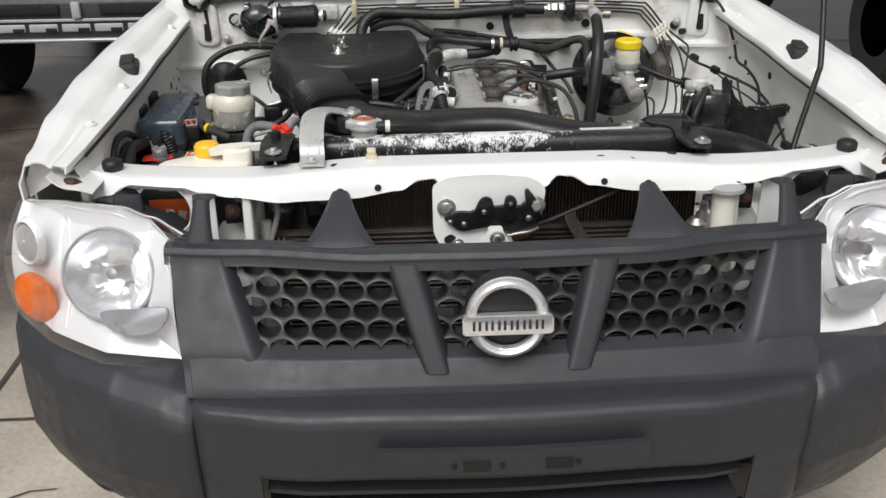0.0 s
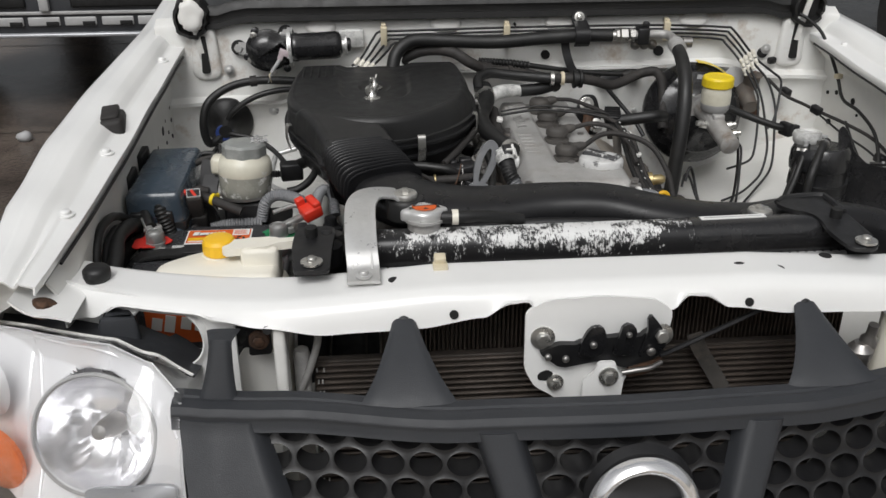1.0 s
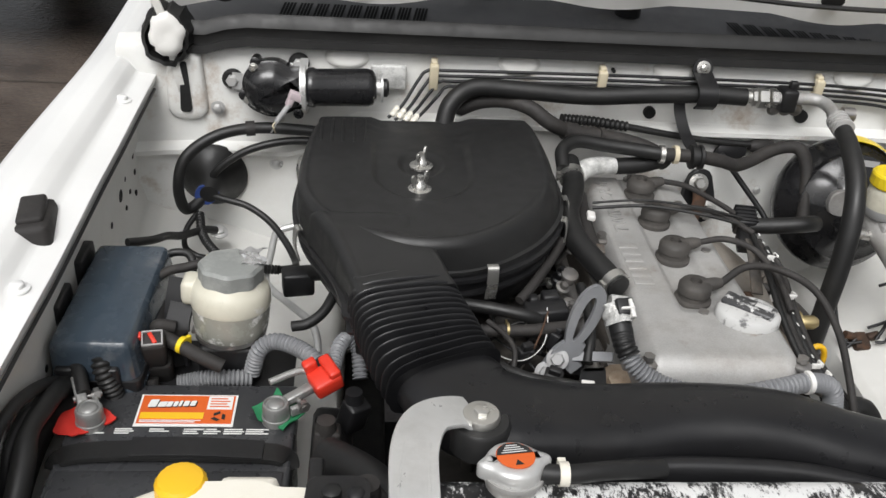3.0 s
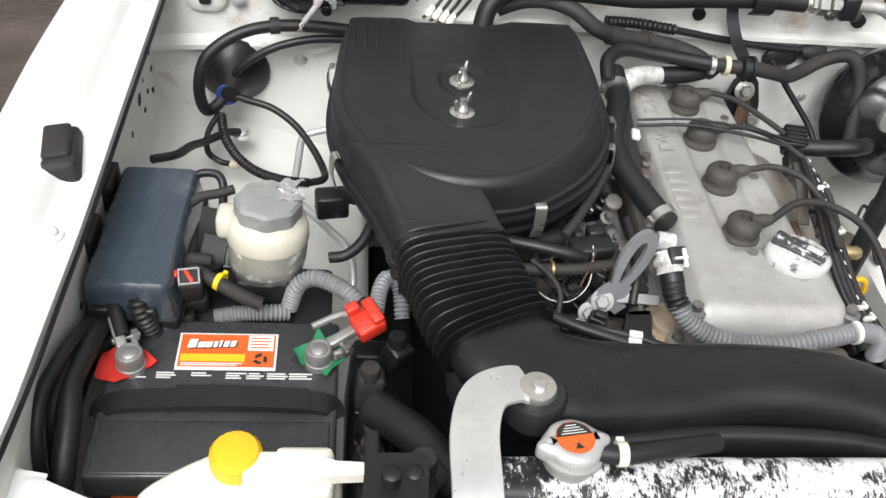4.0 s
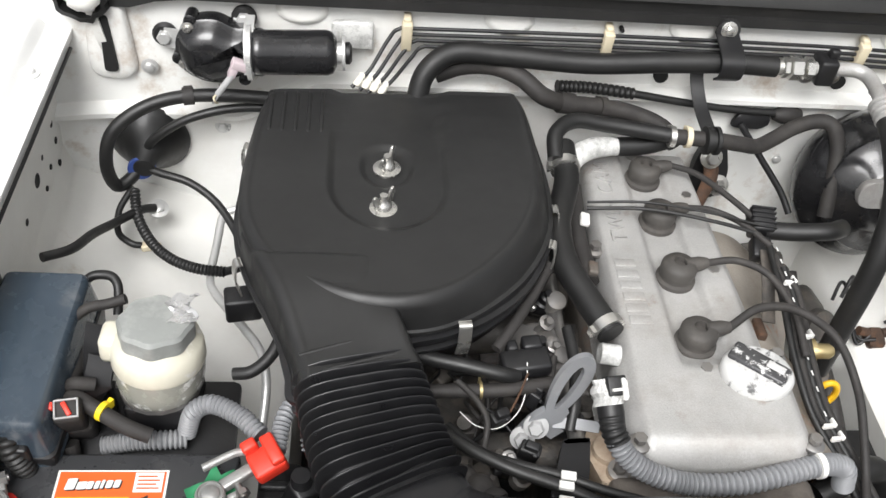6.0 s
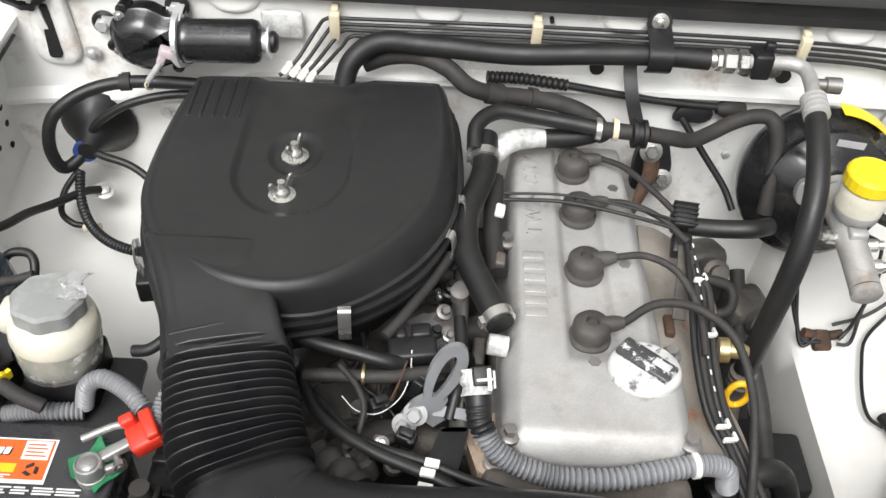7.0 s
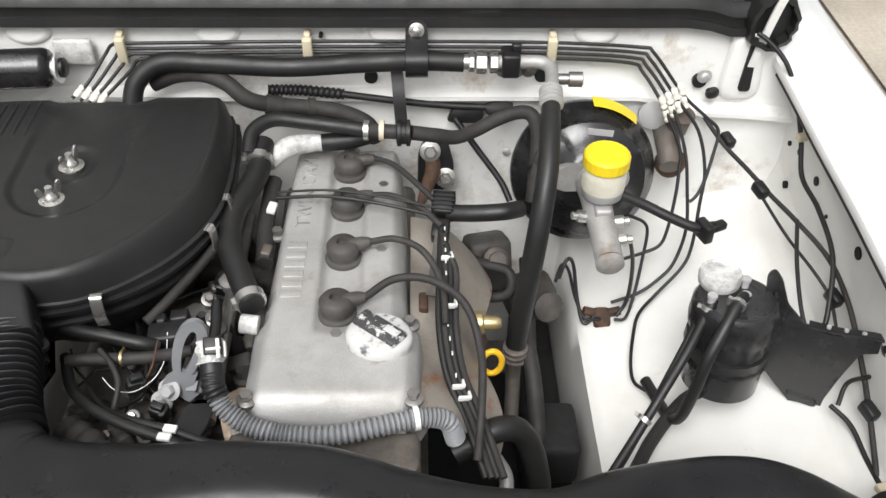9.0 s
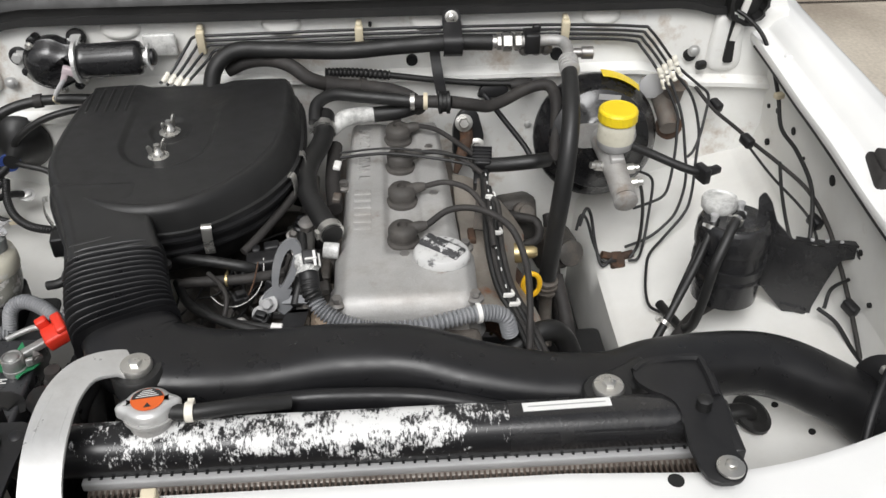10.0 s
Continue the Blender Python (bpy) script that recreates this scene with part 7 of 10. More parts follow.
        part("fan_blade", bm, "black", ob)
    # exhaust shield beside the head
    bm = B()
    sheet(bm, lambda u, v: (0.148 + (0.105 + 0.014 * math.sin(v * 9)) * u, 0.42 + 0.36 * v, 0.828 - 0.015 * u - 0.075 * u ** 2.5 + 0.007 * math.sin(v * 14 + u * 3)), 14, 26, 0.003)
    part("exhaust_shield", bm, "shield", ob, "stained exhaust heat shield", smooth=60)
    for y in (0.50, 0.58, 0.66, 0.74):
        bm = B()
        tube(bm, [(0.15, y, 0.76), (0.20, y, 0.75), (0.24, y - 0.01, 0.70)], 0.022, 12)
        part("exhaust_runner", bm, "rust", ob, "rusty exhaust runner")
    bm = B()
    lathe(bm, [(0.016, 0), (0.016, 0.012), (0.010, 0.014), (0.010, 0.03), (0.006, 0.036)], axis((0.232, 0.60, 0.80), (1, -0.1, 0.1)), 12)
    part("oxygen_sensor", bm, "brass", ob)
    # intake side: runners, rail, injectors, plenum
    for y in (0.46, 0.55, 0.64, 0.73):
        bm = B()
        tube(bm, [(-0.03, y, 0.755), (-0.10, y, 0.775), (-0.17, y + 0.01, 0.765), (-0.23, y + 0.03, 0.72)], [0.026, 0.024, 0.026, 0.030], 12)
        part("intake_runner", bm, "grime", ob, "greasy intake runner")
    bm = B()
    box(bm, (-0.23, 0.60, 0.69), (0.14, 0.34, 0.12), bev=0.03)
    part("plenum", bm, "grime", ob)
    bm = B()
    tube(bm, [(-0.085, 0.42, 0.825), (-0.085, 0.60, 0.83), (-0.083, 0.78, 0.835)], 0.010, 10)
    part("fuel_rail", bm, "steel", ob)
    for i, y in enumerate((0.47, 0.56, 0.65, 0.74)):
        bm = B()
        lathe(bm, [(0.012, 0), (0.014, 0.02), (0.010, 0.03), (0.010, 0.05)], axis((-0.075, y, 0.785), (-0.2, 0, 1)), 14)
        box(bm, (-0.10, y, 0.822), (0.030, 0.018, 0.022), (0, 20, 0), bev=0.003)
        part("injector", bm, "black", ob)
    ax_a, ax_b, mid = Vector((0.33, 0.16, 0.93)).normalized(), Vector((0.94, 0.0, -0.33)).normalized(), Vector((-0.104, 0.468, 0.893))
    nrm = ax_a.cross(ax_b)
    bm = B()
    loops = []
    for ra, rb, dn in ((0.046, 0.0175, -0.004), (0.046, 0.0175, 0.003), (0.044, 0.0155, 0.0045), (0.033, 0.0085, 0.0045), (0.031, 0.0065, 0.003), (0.031, 0.0065, -0.004)):
        loops.append(ring(bm, [mid + ax_a * (ra * math.cos(a)) + ax_b * (rb * math.sin(a) * (1.0 + 0.25 * math.cos(a))) + nrm * dn for a in (2 * math.pi * k / 40 for k in range(40))]))
    loops.append(loops[0])
    bridge(bm, loops, cap=False)
    hk = part("lifting_hook", bm, "greygrey", ob, "grey cast lifting hook", smooth=50)
    bm = B()
    strap(bm, [mid - ax_a * 0.036, mid - ax_a * 0.052 - ax_b * 0.010, Vector((-0.140, 0.462, 0.824)), Vector((-0.146, 0.460, 0.812))], 0.017, 0.008, 6, up=tuple(nrm))
    part("hook_leg", bm, "greygrey", hk)
    bm = B()
    strap(bm, [mid - ax_a * 0.030 + ax_b * 0.008, mid - ax_a * 0.056 + ax_b * 0.008, Vector((-0.106, 0.458, 0.826))], 0.018, 0.008, 6, up=tuple(nrm))
    part("hook_leg", bm, "greygrey", hk)
    bm = B()
    strap(bm, [Vector((-0.112, 0.460, 0.842)), Vector((-0.090, 0.455, 0.846)), Vector((-0.066, 0.446, 0.852))], 0.012, 0.006, 6, up=(0, -0.6, 0.8))
    part("hook_arm", bm, "greygrey", hk)
    for p in ((-0.131, 0.455, 0.842), (-0.143, 0.454, 0.822)):
        bm = B()
        bolt(bm, p, (-0.2, -0.8, 0.5), 0.0085, 0.010)
        part("hook_bolt", bm, "lightgrey", hk)
    # stained casting under the loom, black plate, valve block and grey cover by the intake
    bm = B()
    prism(bm, rounded([(-0.066, 0.476), (-0.034, 0.478), (-0.018, 0.433), (-0.012, 0.398), (-0.062, 0.396), (-0.078, 0.446)], 0.008), pose(0, 0, 0.792), 0.026, 0.004)
    lathe(bm, [(0.020, 0.815), (0.018, 0.824), (0.011, 0.827)], pose(-0.050, 0.440, 0), 18)
    lathe(bm, [(0.013, 0.815), (0.012, 0.823), (0.008, 0.825)], pose(-0.046, 0.412, 0), 16)
    part("water_outlet", bm, "beigecast", ob, "stained beige casting below the loom")
    for p in ((-0.046, 0.412, 0.824), (-0.030, 0.462, 0.817)):
        bm = B()
        bolt(bm, p, (0, -0.2, 1), 0.0075, 0.008)
        part("outlet_bolt", bm, "steel", ob)
    bm = B()
    prism(bm, rounded([(-0.104, 0.440), (-0.074, 0.442), (-0.082, 0.400), (-0.090, 0.372), (-0.128, 0.370), (-0.116, 0.402)], 0.006), pose(0, 0, 0.836), 0.004, 0.001)
    prism(bm, rounded([(-0.104, 0.440), (-0.074, 0.442), (-0.076, 0.436), (-0.104, 0.434)], 0.002), pose(0, 0, 0.800), 0.040, 0.001)
    part("bracket_plate", bm, "black", ob)
    bm = B()
    box(bm, (-0.138, 0.520, 0.866), (0.054, 0.030, 0.020), (0, -4, 6), bev=0.004)
    box(bm, (-0.130, 0.541, 0.872), (0.022, 0.018, 0.018), (0, -4, 6), bev=0.003)
    box(bm, (-0.152, 0.538, 0.870), (0.012, 0.014, 0.016), (0, -4, 6), bev=0.003)
    part("valve_block", bm, "black", ob, "black valve block on the fuel rail")
    bm = B()
    prism(bm, rounded([(-0.160, 0.530), (-0.078, 0.536), (-0.086, 0.606), (-0.118, 0.612), (-0.156, 0.580)], 0.014), pose(0, 0, 0.812), 0.026, 0.008, 3)
    part("throttle_cover", bm, "dullgrey", ob, "dull grey moulded cover by the intake")
    for x, y, z, r, h in ((-0.100, 0.566, 0.842, 0.008, 0.014), (-0.090, 0.552, 0.838, 0.010, 0.013), (-0.088, 0.628, 0.846, 0.012, 0.015)):
        bm = B()
        lathe(bm, [(r * 0.8, -0.01), (r * 0.8, h * 0.5), (r, h * 0.52), (r, h * 0.85), (r * 0.7, h), (r * 0.2, h * 1.04)], axis((x, y, z), (0.1, -0.35, 1)), 16)
        part("vacuum_cap", bm, "dullgrey", ob, "grey rounded cap")
    bm = B()
    random.seed(21)
    for i in range(26):
        x, y, z = random.uniform(-0.25, -0.06), random.uniform(0.36, 0.66), random.uniform(0.745, 0.80)
        if i % 3 == 0:
            box(bm, (x, y, z), (random.uniform(0.02, 0.045), random.uniform(0.015, 0.03), random.uniform(0.015, 0.03)), (random.uniform(-25, 25), random.uniform(-25, 25), random.uniform(0, 90)), bev=0.003)
        elif i % 3 == 1:
            lathe(bm, [(0.014, 0), (0.014, 0.02), (0.009, 0.024), (0.009, 0.034)], axis((x, y, z), (random.uniform(-0.5, 0.5), random.uniform(-0.5, 0.5), 1)), 12)
        else:
            lathe(bm, [(0.010, 0), (0.010, 0.008), (0.006, 0.010), (0.006, 0.02)], axis((x, y, z + 0.01), (random.uniform(-0.3, 0.3), -0.3, 1)), 6)
    tagged(part("intake_fitting", bm, "grime", ob, "greasy small valves, bolts and plugs"), kind="stuff")


make_engine()


def make_engine_small():
    # plugs, sensors and bolts that catch the light on the intake side
    for x, y, z, mat, lab in ((-0.152, 0.405, 0.835, "grime", "grey sensor with a bolt"), (-0.120, 0.505, 0.830, "black", "small grey vacuum valve"), (-0.145, 0.560, 0.825, "steel", "bolt with a bright head"),
                              (-0.116, 0.575, 0.842, "black", "grey plastic vacuum cap"), (-0.175, 0.440, 0.815, "grime", "dark sensor plug"), (-0.205, 0.420, 0.805, "steel", "metal hose fitting"), (-0.100, 0.640, 0.850, "black", "grey solenoid valve")):
        bm = B()
        m = axis((x, y, z - 0.02), (0.15, -0.3, 1))
        lathe(bm, [(0.011, 0), (0.011, 0.014), (0.008, 0.016), (0.008, 0.026), (0.005, 0.028), (0.005, 0.034)], m, 12)
        box(bm, (0, 0, 0), (0.024, 0.012, 0.010), bev=0.003, m=m @ pose(0.012, 0, 0.010))
        solo("sensor", bm, mat, lab + " on the intake", "sensor", "intake sensors")
    w = [(-0.212, 0.470, 0.846), (-0.195, 0.455, 0.842), (-0.172, 0.452, 0.842), (-0.150, 0.468, 0.848), (-0.140, 0.490, 0.860), (-0.139, 0.512, 0.878)]
    hose("white_wire", w, 0.0006, "thin white wire looped beside the intake", "white", cat="wire", seg=6)
    hose("brown_wire", [(-0.165, 0.46, 0.84), (-0.152, 0.475, 0.862), (-0.143, 0.487, 0.890)], 0.0012, "thin brown wire beside the intake", "rust", cat="wire", seg=6)
    hose("fuel_hose", [(-0.265, 0.522, 0.878), (-0.24, 0.513, 0.880), (-0.205, 0.504, 0.880), (-0.168, 0.497, 0.876), (-0.150, 0.502, 0.866)], 0.0082, "black fuel hose below the air cleaner")
    hose("fuel_hose", [(-0.255, 0.487, 0.856), (-0.231, 0.487, 0.859), (-0.168, 0.488, 0.860), (-0.111, 0.498, 0.860)], 0.0078, "dusty black hose with a bright band", "oldrub")
    bm = B()
    clamp(bm, (-0.190, 0.488, 0.860), (1, 0.02, 0.01), 0.0081, 0.003)
    solo("hose_clamp", bm, "brass", "dull yellow band on the fuel hose", "clamp", "hose clamps")
    hose("vacuum_hose", [(-0.20, 0.56, 0.865), (-0.17, 0.60, 0.880), (-0.13, 0.66, 0.892), (-0.10, 0.70, 0.895)], 0.009, "black vacuum hose under the air cleaner", "oldrub")
    hose("vacuum_hose", [(-0.262, 0.50, 0.850), (-0.240, 0.448, 0.856), (-0.214, 0.419, 0.860), (-0.189, 0.402, 0.861), (-0.163, 0.388, 0.861), (-0.121, 0.371, 0.860), (-0.084, 0.356, 0.855), (-0.03, 0.342, 0.840)], 0.0066, "black hose running in front of the engine")
    hose("vacuum_hose", [(-0.225, 0.455, 0.842), (-0.195, 0.418, 0.850), (-0.161, 0.399, 0.856), (-0.118, 0.384, 0.859), (-0.076, 0.368, 0.857), (-0.037, 0.360, 0.850), (0.01, 0.352, 0.835)], 0.0048, "thin black hose running in front of the engine")
    bm = B()
    tube(bm, [(-0.232, 0.395, 0.838), (-0.205, 0.375, 0.843), (-0.185, 0.352, 0.842)], [0.020, 0.019, 0.021], 14, 6, (0.018, 0.004))
    solo("corrugated_boot", bm, "oldrub", "dusty ribbed rubber boot", "boot")
    for p in ((-0.112, 0.379, 0.8655), (-0.116, 0.367, 0.8665), (-0.118, 0.352, 0.864)):
        bm = B()
        box(bm, p, (0.015, 0.009, 0.005), (0, 0, -10), bev=0.001)
        solo("wire_clip", bm, "white", "small white plastic wire clip", "clip", "white wire clips")
    # hose beside the cam cover, with foil tape and clamps
    breather = thing("breather_hose", "thick black breather hose along the cam cover with bright clamps", "hose", (-0.06, 0.68, 0.90))
    bm = B()
    tube(bm, [(-0.060, 0.835, 0.925), (-0.062, 0.775, 0.915), (-0.082, 0.705, 0.908), (-0.082, 0.645, 0.902), (-0.064, 0.595, 0.895), (-0.042, 0.545, 0.888)], 0.0160, 16)
    part("hose_body", bm, "rubber", breather)
    for at, d in (((-0.0455, 0.554, 0.8895), (-0.42, 1, 0.12)), ((-0.0612, 0.800, 0.919), (0.02, 1, 0.15))):
        bm = B()
        clamp(bm, at, d, 0.0172, 0.012)
        part("clamp", bm, "zinc", breather, "bright hose clamp")
    bm = B()
    lathe(bm, [(0.011, -0.010), (0.0120, -0.008), (0.0120, 0.012)], axis((-0.046, 0.528, 0.874), (1, -0.08, -0.10)), 18)
    solo("breather_pipe", bm, "foil", "pale foil covered breather pipe", "pipe")
    bm = B()
    tube(bm, [(-0.052, 0.815, 0.905), (-0.030, 0.842, 0.912), (0.004, 0.856, 0.912), (0.022, 0.858, 0.910)], [0.012, 0.015, 0.014, 0.012], 12, 6)
    solo("taped_joint", bm, "foil", "hose joint wrapped in torn foil tape", "tape")
    hose("short_hose", [(0.020, 0.858, 0.910), (0.060, 0.862, 0.912), (0.092, 0.868, 0.918)], 0.013, "short black hose with a connector", seg=12)
    hose("wire_loom", [(-0.045, 0.80, 0.885), (-0.048, 0.72, 0.872), (-0.043, 0.65, 0.862)], 0.012, "black taped wire loom beside the cam cover", "oldrub", cat="wire loom")
    for y, z in ((0.735, 0.888), (0.660, 0.876)):
        bm = B()
        box(bm, (-0.040, y, z), (0.012, 0.020, 0.008), (0, 10, -8), bev=0.002)
        solo("loom_clip", bm, "white" if y > 0.7 else "dirtyalu", "pale clip on the wire loom", "clip", "loom clips")
    # corrugated grey loom across the front of the cover
    bm = B()
    tube(bm, [(-0.064, 0.408, 0.890), (-0.055, 0.397, 0.878), (-0.036, 0.387, 0.866), (-0.012, 0.380, 0.859), (0.02, 0.376, 0.854), (0.07, 0.378, 0.853), (0.12, 0.388, 0.856), (0.160, 0.398, 0.856), (0.190, 0.402, 0.845), (0.200, 0.400, 0.815)], 0.0100, 16, 8, (0.0040, 0.0044))
    loom = thing("corrugated_loom", "grey corrugated wire loom in front of the cam cover", "wire loom", (0.06, 0.378, 0.85))
    part("conduit", bm, "greygrey", loom, smooth=80)
    bm = B()
    tube(bm, [(-0.069, 0.424, 0.903), (-0.067, 0.413, 0.895), (-0.061, 0.404, 0.886)], 0.0122, 14, 6, (0.005, 0.002))
    part("sleeve", bm, "rubber", loom, "black rubber sleeve")
    bm = B()
    m = axis((-0.069, 0.430, 0.906), (0.1, -0.7, -0.5))
    lathe(bm, [(0.012, -0.024), (0.0135, -0.018), (0.0135, 0.004), (0.0125, 0.022)], m, 14)
    box(bm, (0, 0, 0), (0.020, 0.018, 0.020), bev=0.002, m=m @ pose(0.004, 0.010, -0.022))
    sp = solo("sensor_plug", bm, "black", "black plug with white clips on the loom end", "plug")
    bm = B()
    sheet(bm, lambda u, v: m @ Vector((0.016 * math.cos(3.6 * u + 0.4) + 0.002 * math.sin(v * 11), 0.016 * math.sin(3.6 * u + 0.4) + 0.003 * math.sin(u * 9 + v * 6), -0.030 + 0.026 * v)), 10, 6, 0.001)
    part("foil_wrap", bm, "foil", sp, "torn white foil round the plug", smooth=0)
    for a, b, w, h in ((0.016, 0.008, 0.003, 0.018), (0.005, 0.019, 0.016, 0.003), (-0.008, 0.010, 0.003, 0.014), (0.010, 0.018, 0.004, 0.022)):
        bm = B()
        box(bm, (0, 0, 0), (w, 0.009, h), bev=0.001, m=m @ pose(a, b, -0.018))
        part("clip", bm, "white", sp, "white plug clip")
    bm = B()
    clamp(bm, (0.155, 0.397, 0.857), (1, 0.2, 0), 0.0125, 0.006)
    solo("cable_tie", bm, "white", "white cable tie round the loom", "cable tie")
    # ignition leads and their loom
    hose("ignition_lead", [(0.095, 0.843, 0.894), (0.125, 0.82, 0.898), (0.160, 0.775, 0.895), (0.190, 0.735, 0.888)], 0.0042, "dusty black ignition lead", "oldrub", "ignition leads", cat="wire")
    hose("ignition_lead", [(0.096, 0.756, 0.894), (0.125, 0.748, 0.898), (0.160, 0.728, 0.895), (0.190, 0.695, 0.888)], 0.0042, "dusty ignition lead with white print", "oldrub", "ignition leads", cat="wire")
    hose("ignition_lead", [(0.096, 0.656, 0.894), (0.130, 0.652, 0.902), (0.165, 0.632, 0.898), (0.188, 0.590, 0.880), (0.192, 0.54, 0.86)], 0.0045, "dusty black ignition lead", "oldrub", "ignition leads", cat="wire")
    hose("ignition_lead", [(0.094, 0.553, 0.894), (0.130, 0.570, 0.908), (0.175, 0.570, 0.905), (0.215, 0.540, 0.893), (0.232, 0.49, 0.865), (0.232, 0.44, 0.835), (0.225, 0.38, 0.80)], 0.005, "long dusty ignition lead curving forward", "oldrub", "ignition leads", cat="wire")
    for i in range(4):
        off = 0.007 * i
        hose("lead_run", [(0.190 + off * 0.4, 0.70 - i * 0.02, 0.885), (0.186 + off, 0.62, 0.872), (0.184 + off, 0.55, 0.850), (0.192 + off, 0.49, 0.825), (0.212 + off, 0.44, 0.805), (0.235 + off, 0.37, 0.78)], 0.0045, "dark ignition lead in a bundle", "oldrub" if i % 2 else "rubber", "lead bundle", cat="wire")
    for y, x, z in ((0.635, 0.195, 0.884), (0.565, 0.198, 0.866), (0.455, 0.212, 0.820), (0.468, 0.205, 0.826)):
        bm = B()
        box(bm, (x, y, z), (0.014, 0.004, 0.007), (0, 10, 12), bev=0.001)
        box(bm, (x + 0.007, y + 0.004, z + 0.001), (0.003, 0.011, 0.006), (0, 10, 12), bev=0.001)
        solo("lead_clip", bm, "white", "white plastic lead clip", "clip", "white lead clips")
    bm = B()
    for i in range(24):
        u = i / 23
        p = spline([(0.190, 0.695, 0.889), (0.190, 0.62, 0.878), (0.190, 0.55, 0.857), (0.199, 0.48, 0.829)], 8)
        q = p[int(u * (len(p) - 1))]
        if i % 2:
            box(bm, (q.x + 0.004, q.y, q.z + 0.0038), (0.0018, 0.007, 0.0006))
    tagged(part("lead_print", bm, "skid", None), "fine white print marks on a lead", "print", kind="stuff")
    # connector block and pipes behind it
    bm = B()
    m = pose(0.194, 0.745, 0.882, 20, 0, -8)
    box(bm, (0, 0, 0), (0.030, 0.036, 0.030), bev=0.004, m=m)
    for i in range(5):
        box(bm, (0, 0, 0), (0.031, 0.002, 0.028), m=m @ pose(0, -0.014 + i * 0.007, 0.003))
    box(bm, (0, 0, 0), (0.024, 0.030, 0.022), bev=0.003, m=m @ pose(0, -0.036, -0.006))
    solo("connector_block", bm, "black", "ribbed black connector block", "connector")
    bm = B()
    strap(bm, [(0.190, 0.700, 0.875), (0.184, 0.66, 0.862), (0.176, 0.61, 0.84)], 0.016, 0.003)
    solo("rusty_bracket", bm, "grime", "rusty brown bracket beside the cam cover", "bracket")
    bm = B()
    box(bm, (0.165, 0.605, 0.832), (0.012, 0.030, 0.014), bev=0.003)
    solo("red_plug", bm, "rust", "rusty red plug by the exhaust", "plug")
    hose("vacuum_pipe", [(0.200, 0.735, 0.878), (0.235, 0.725, 0.885), (0.275, 0.722, 0.890), (0.300, 0.735, 0.885)], 0.012, "black vacuum hose to the brake booster", seg=12)
    hose("throttle_cable", [(-0.035, 0.752, 0.892), (0.04, 0.738, 0.905), (0.12, 0.722, 0.902), (0.180, 0.712, 0.892)], 0.0026, "black throttle cable across the cam cover", cat="cable")
    hose("throttle_cable", [(-0.035, 0.757, 0.898), (0.04, 0.744, 0.911), (0.12, 0.730, 0.908), (0.180, 0.722, 0.898)], 0.0018, "black throttle cable across the cam cover", cat="cable")
    # dipstick
    ob = thing("dipstick", "oil dipstick with a yellow ring handle", "dipstick", (0.254, 0.555, 0.70))
    bm = B()
    c = Vector((0.254, 0.555, 0.772))
    tube(bm, [c + Vector((0.013 * math.cos(a), 0, 0.021 * math.sin(a))) for a in (2 * math.pi * k / 24 for k in range(25))], 0.0042, 8, 1, raw=True)
    part("ring_handle", bm, "orange_cap", ob, "yellow plastic ring")
    bm = B()
    tube(bm, [c + Vector((-0.010, 0, -0.012)), c + Vector((-0.04, 0.0, -0.025)), c + Vector((-0.06, 0, -0.10))], 0.003, 6)
    part("blade", bm, "brass", ob)


make_engine_small()


def make_intake_clutter():
    """Dark small hoses, wires and bright bolt heads crowded under the air cleaner."""
    g = "intake hoses"
    for pts, r, mat in (([(-0.215, 0.492, 0.870), (-0.196, 0.470, 0.866), (-0.186, 0.448, 0.858), (-0.190, 0.425, 0.840)], 0.0035, "oldrub"),
                        ([(-0.170, 0.535, 0.872), (-0.150, 0.560, 0.880), (-0.120, 0.605, 0.892), (-0.100, 0.640, 0.900)], 0.0065, "oldrub"),
                        ([(-0.088, 0.560, 0.880), (-0.085, 0.520, 0.872), (-0.088, 0.480, 0.860), (-0.095, 0.450, 0.840)], 0.007, "rubber"),
                        ([(-0.105, 0.530, 0.866), (-0.112, 0.500, 0.858), (-0.118, 0.470, 0.845)], 0.004, "oldrub")):
        hose("small_hose", pts, r, "small dark hose in the crowded intake side", mat, g)
    for x, y, z, d, r in ((-0.105, 0.585, 0.860, (0.3, -0.4, 1), 0.006), (-0.098, 0.560, 0.848, (0.2, -0.5, 1), 0.005), (-0.135, 0.520, 0.838, (0, -0.4, 1), 0.006), (-0.165, 0.415, 0.842, (0.1, -0.6, 1), 0.005), (-0.085, 0.665, 0.872, (0.4, -0.3, 1), 0.006)):
        bm = B()
        bolt(bm, (x, y, z), d, r, 0.008)
        tube(bm, [Vector((x, y, z)), Vector((x, y, z)) - Vector(d).normalized() * 0.03], r * 0.7, 8, 2)
        solo("stud_bolt", bm, "steel", "bright bolt head among the intake hoses", "bolt", "intake bolts")
    for x, y, z, a in ((-0.172, 0.462, 0.842, 30), (-0.140, 0.430, 0.832, -20), (-0.128, 0.492, 0.845, 60)):
        bm = B()
        m = pose(x, y, z, 12, 8, a)
        box(bm, (0, 0, 0), (0.022, 0.014, 0.022), bev=0.002, m=m)
        box(bm, (0, 0, 0), (0.015, 0.009, 0.010), bev=0.0015, m=m @ pose(0, 0, 0.014))
        box(bm, (0, 0, 0), (0.006, 0.017, 0.010), bev=0.0015, m=m @ pose(0.006, 0, 0.006))
        solo("wire_plug", bm, "black", "small black wire plug", "plug", "wire plugs")


make_intake_clutter()


